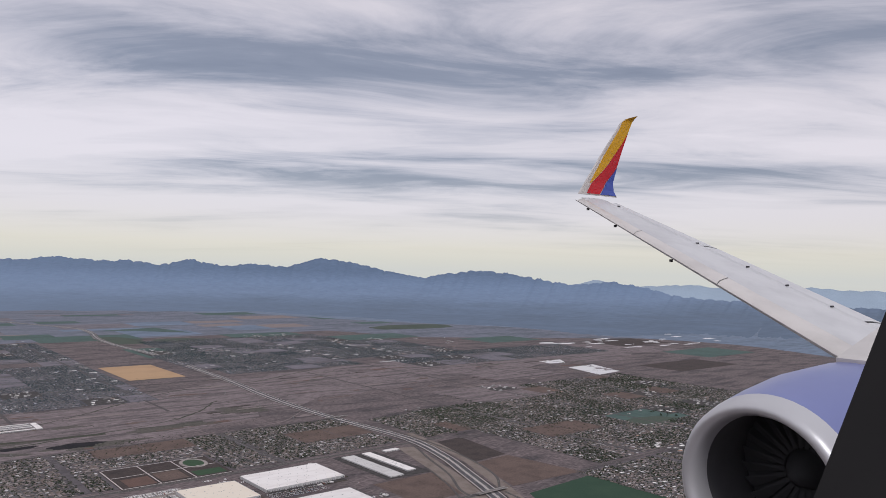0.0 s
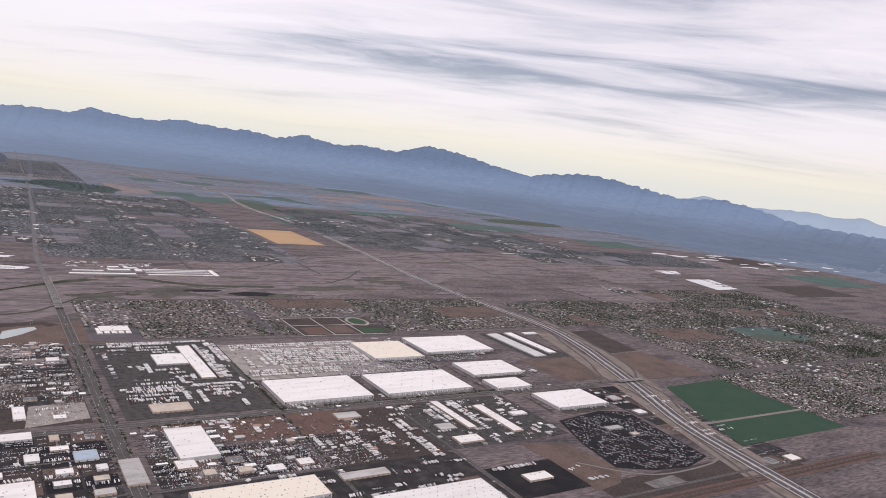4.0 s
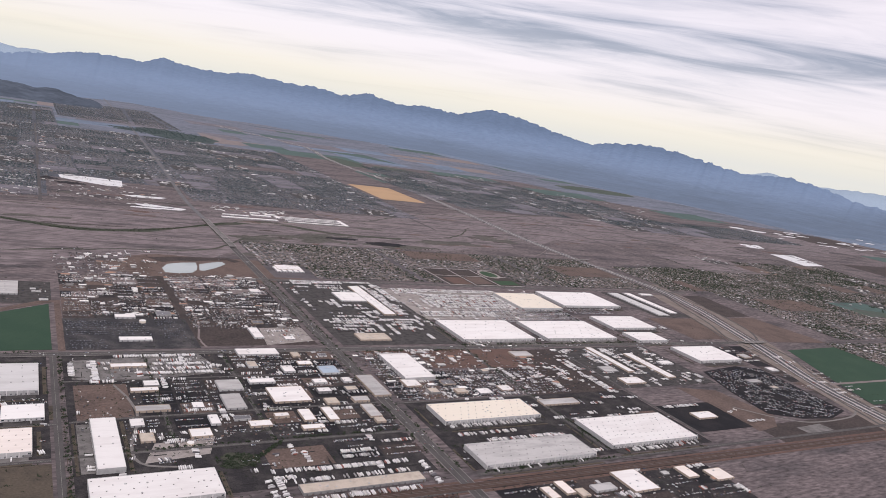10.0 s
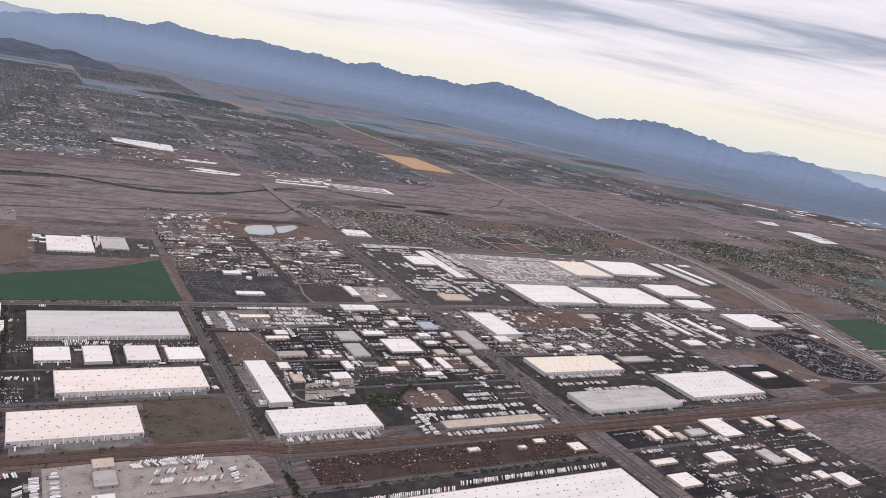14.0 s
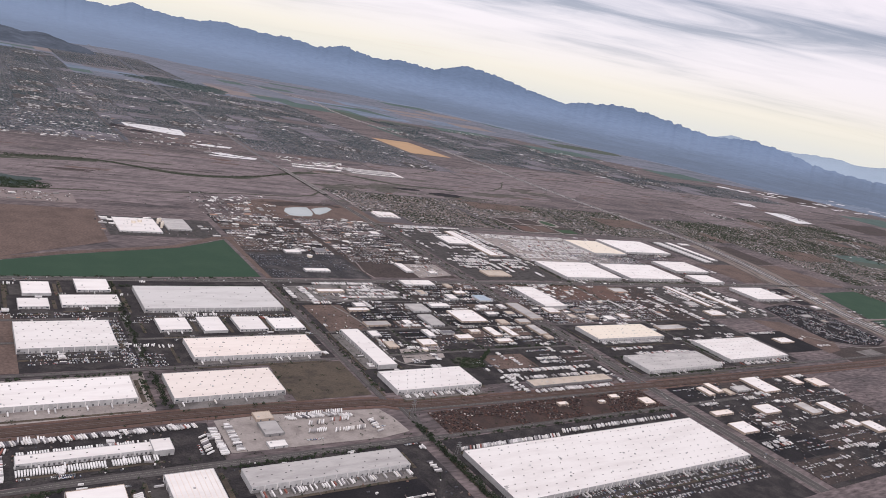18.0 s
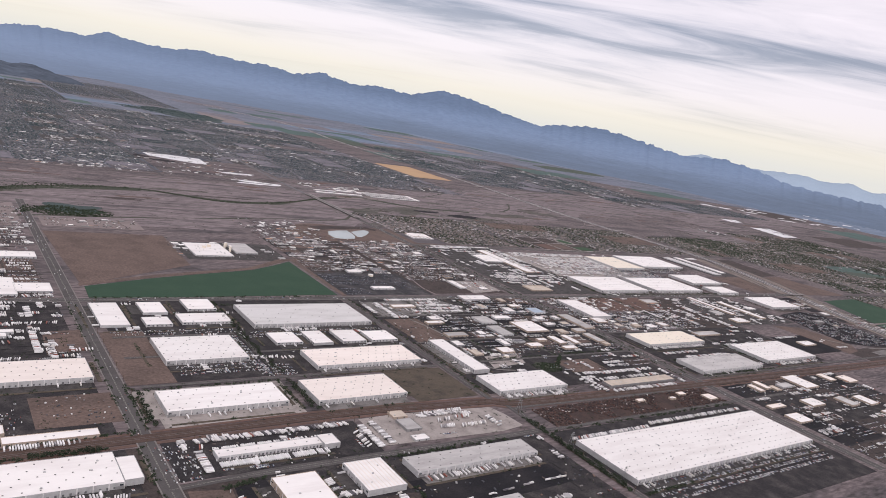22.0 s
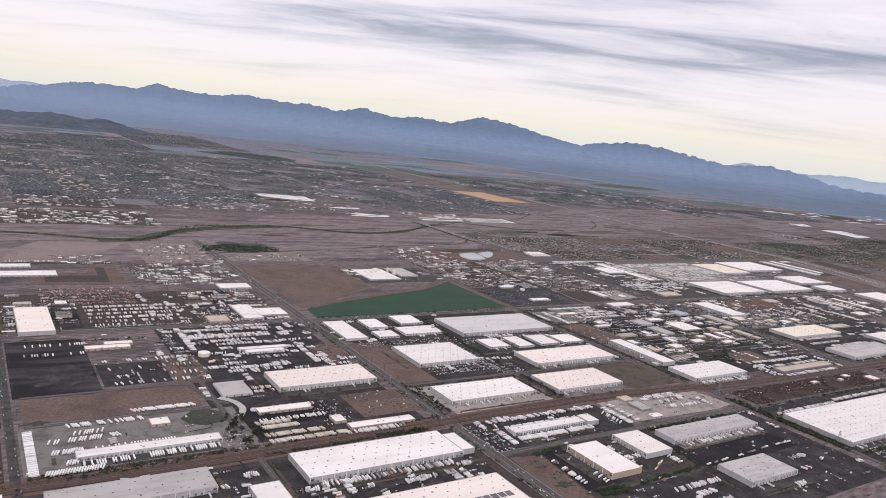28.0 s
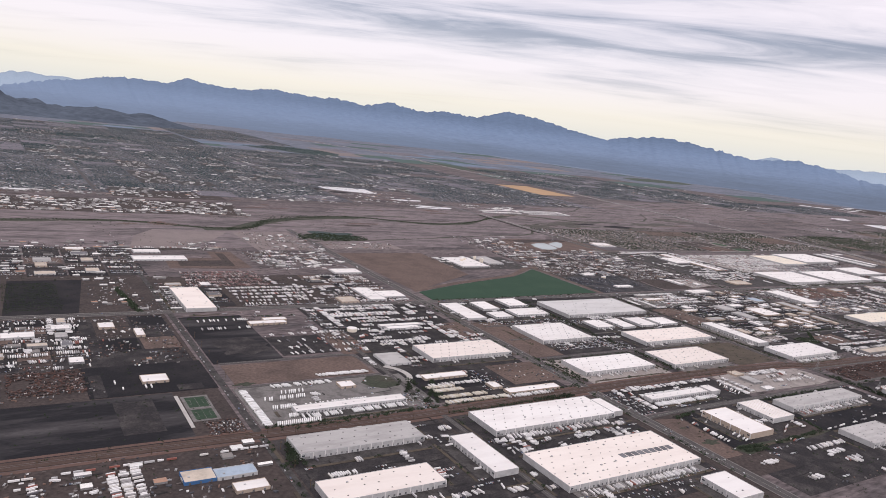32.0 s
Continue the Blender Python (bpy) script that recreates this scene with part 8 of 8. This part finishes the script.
for u in (0.06, 0.30, 0.42, 0.5, 0.58, 0.66, 0.74):
    p = wing_point(u, 0.66, 0.047)
    b = Bag()
    b.box(p.x, p.y, p.z, 0.10, 0.04, 0.035, 0.68)
    part("vortex_fin", b, DUCT, wing)
for u in (0.05, 0.16, 0.34):
    p = wing_point(u, 0.04, -0.05)
    b = Bag()
    b.box(p.x, p.y, p.z - 0.02, 0.09, 0.04, 0.07, 0.68)
    part("static_vent", b, DUCT, wing)


def seen(x, z, d):
    """A point d metres out along the line of sight, x to the side and z up for each metre ahead."""
    return Vector((x * d, d, z * d))


FRONT = ((0.0, 0.1858, 0.0756), (0.5, 0.2150, 0.1262), (0.85, 0.2385, 0.1640), (0.94, 0.2455, 0.1762), (1.0, 0.2640, 0.1811))
REAR = ((0.0, 0.2375, 0.0702), (0.1, 0.2330, 0.0780), (0.2, 0.2316, 0.0894), (0.5, 0.2421, 0.1280), (0.85, 0.2537, 0.1627), (0.94, 0.2585, 0.1745), (1.0, 0.2652, 0.1812))


def between(table, v):
    """Values at v, read from rows of a table that begin with their place."""
    for p, q in zip(table, table[1:]):
        if v <= q[0]:
            t = (v - p[0]) / (q[0] - p[0])
            return [a + (b - a) * t for a, b in zip(p[1:], q[1:])]
    return list(table[-1][1:])


def fin(s, v):
    """A point of the winglet: s from its front to its rear edge, v from its root to its tip."""
    return seen(*between(FRONT, v), 23.1 + 1.2 * v).lerp(seen(*between(REAR, v), 24.2 + 0.3 * v), s)


def band(name, left, right, v0, v1, mat, label, parent, proud=0.0):
    n = 22
    pts, faces = [], []
    for i in range(n + 1):
        v = v0 + (v1 - v0) * i / n
        a, b = between(left, v)[0], between(right, v)[0]
        for s, off in ((a, -proud), (b, -proud), (b, 0.06), (a, 0.06)):
            pts.append(fin(s, v) + Vector((-0.628, 0.778, 0)) * off)
    for i in range(n):
        for k in range(4):
            faces.append((i * 4 + k, i * 4 + (k + 1) % 4, i * 4 + 4 + (k + 1) % 4, i * 4 + 4 + k))
    faces += [(3, 2, 1, 0), (n * 4, n * 4 + 1, n * 4 + 2, n * 4 + 3)]
    return add(name, pts, faces, mat, parent, label)


fin_root = band("winglet", ((0, 0), (1, 0)), ((0, 1), (1, 1)), 0.0, 1.0, SLATMETAL, "upswept winglet with a bare metal front edge", None)
band("yellow_band", ((0, 0.14), (0.85, 0.16), (0.94, 0.04), (1, 0.0)), ((0.15, 0.16), (0.25, 0.30), (0.4, 0.52), (0.6, 0.76), (0.8, 0.985), (1, 0.99)), 0.16, 1.0, YELLOW, "golden yellow band with a swept tip", fin_root, 0.02)
band("red_band", ((0, 0.18), (0.15, 0.20), (0.25, 0.33), (0.4, 0.55), (0.6, 0.79), (0.79, 0.985)), ((0, 0.50), (0.2, 0.70), (0.36, 0.97), (0.5, 0.99), (1, 0.99)), 0.02, 0.79, RED, "crimson red band", fin_root, 0.02)
band("blue_band", ((0, 0.53), (0.2, 0.73), (0.36, 0.985)), ((0, 0.985), (1, 0.99)), 0.02, 0.36, BLUE, "royal blue corner", fin_root, 0.02)

# the engine: a turned nacelle with a bright lip, dark duct and fan
MID, FORE = seen(0.428, -0.332, 7.7), Vector((-0.778, -0.628, -0.03)).normalized()
SIDE = FORE.cross(Vector((0, 0, 1))).normalized()
TOP = SIDE.cross(FORE)


def turned_shell(name, prof, mat, parent=None, label="", n=48, cap=False):
    pts = [MID - FORE * d + (SIDE * math.cos(6.28319 * i / n) + TOP * math.sin(6.28319 * i / n)) * r for d, r in prof for i in range(n)]
    faces = [(j * n + i, j * n + (i + 1) % n, (j + 1) * n + (i + 1) % n, (j + 1) * n + i) for j in range(len(prof) - 1) for i in range(n)]
    if cap:
        faces.append(tuple(range((len(prof) - 1) * n, len(prof) * n)))
    return add(name, pts, faces, mat, parent, label, True)


cowl = turned_shell("engine_cowl", [(0.30, 0.985), (0.7, 1.03), (1.4, 1.08), (2.4, 1.06), (3.6, 0.88)], COWLBLUE, None, "violet-blue painted engine cowl")
turned_shell("inlet_lip", [(0.30, 0.76), (0.14, 0.775), (0.04, 0.815), (0.0, 0.86), (0.02, 0.905), (0.10, 0.945), (0.30, 0.985)], LIPMETAL, cowl, "bright rounded metal inlet lip")
turned_shell("inlet_duct", [(0.30, 0.76), (0.6, 0.745), (1.15, 0.76)], DUCT, cowl, "dark inlet duct")
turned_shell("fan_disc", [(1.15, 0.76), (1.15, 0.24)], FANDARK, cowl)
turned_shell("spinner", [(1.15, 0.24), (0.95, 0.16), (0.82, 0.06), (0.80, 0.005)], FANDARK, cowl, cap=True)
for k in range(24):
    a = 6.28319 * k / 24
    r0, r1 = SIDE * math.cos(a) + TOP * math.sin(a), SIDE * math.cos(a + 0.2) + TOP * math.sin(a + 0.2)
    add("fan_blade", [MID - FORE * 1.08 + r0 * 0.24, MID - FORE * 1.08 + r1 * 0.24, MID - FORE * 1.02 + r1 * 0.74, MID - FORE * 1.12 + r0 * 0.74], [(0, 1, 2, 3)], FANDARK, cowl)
pylon_top = MID - FORE * 2.4 + TOP * 1.02
add("pylon", [pylon_top + SIDE * 0.2, pylon_top - SIDE * 0.2, pylon_top - SIDE * 0.15 - FORE * 2.6 + TOP * 0.5, pylon_top + SIDE * 0.15 - FORE * 2.6 + TOP * 0.5,
              pylon_top + SIDE * 0.2 + TOP * 0.08, pylon_top - SIDE * 0.2 + TOP * 0.08, pylon_top - SIDE * 0.15 - FORE * 2.6 + TOP * 0.62, pylon_top + SIDE * 0.15 - FORE * 2.6 + TOP * 0.62],
    [(0, 1, 5, 4), (1, 2, 6, 5), (2, 3, 7, 6), (3, 0, 4, 7), (4, 5, 6, 7), (3, 2, 1, 0)], SLATMETAL, cowl, "grey engine pylon")
d = 0.42
add("window_trim", [seen(0.66, 0.06, d), seen(0.49, -0.38, d), seen(1.1, -0.38, d), seen(1.1, 0.06, d), seen(0.66, 0.06, d + 0.05), seen(0.50, -0.38, d + 0.05), seen(1.1, -0.38, d + 0.05), seen(1.1, 0.06, d + 0.05)],
    [(0, 1, 2, 3), (7, 6, 5, 4), (0, 4, 5, 1), (1, 5, 6, 2), (2, 6, 7, 3), (3, 7, 4, 0)], CABIN, None, "dark rubber edge of the cabin window")
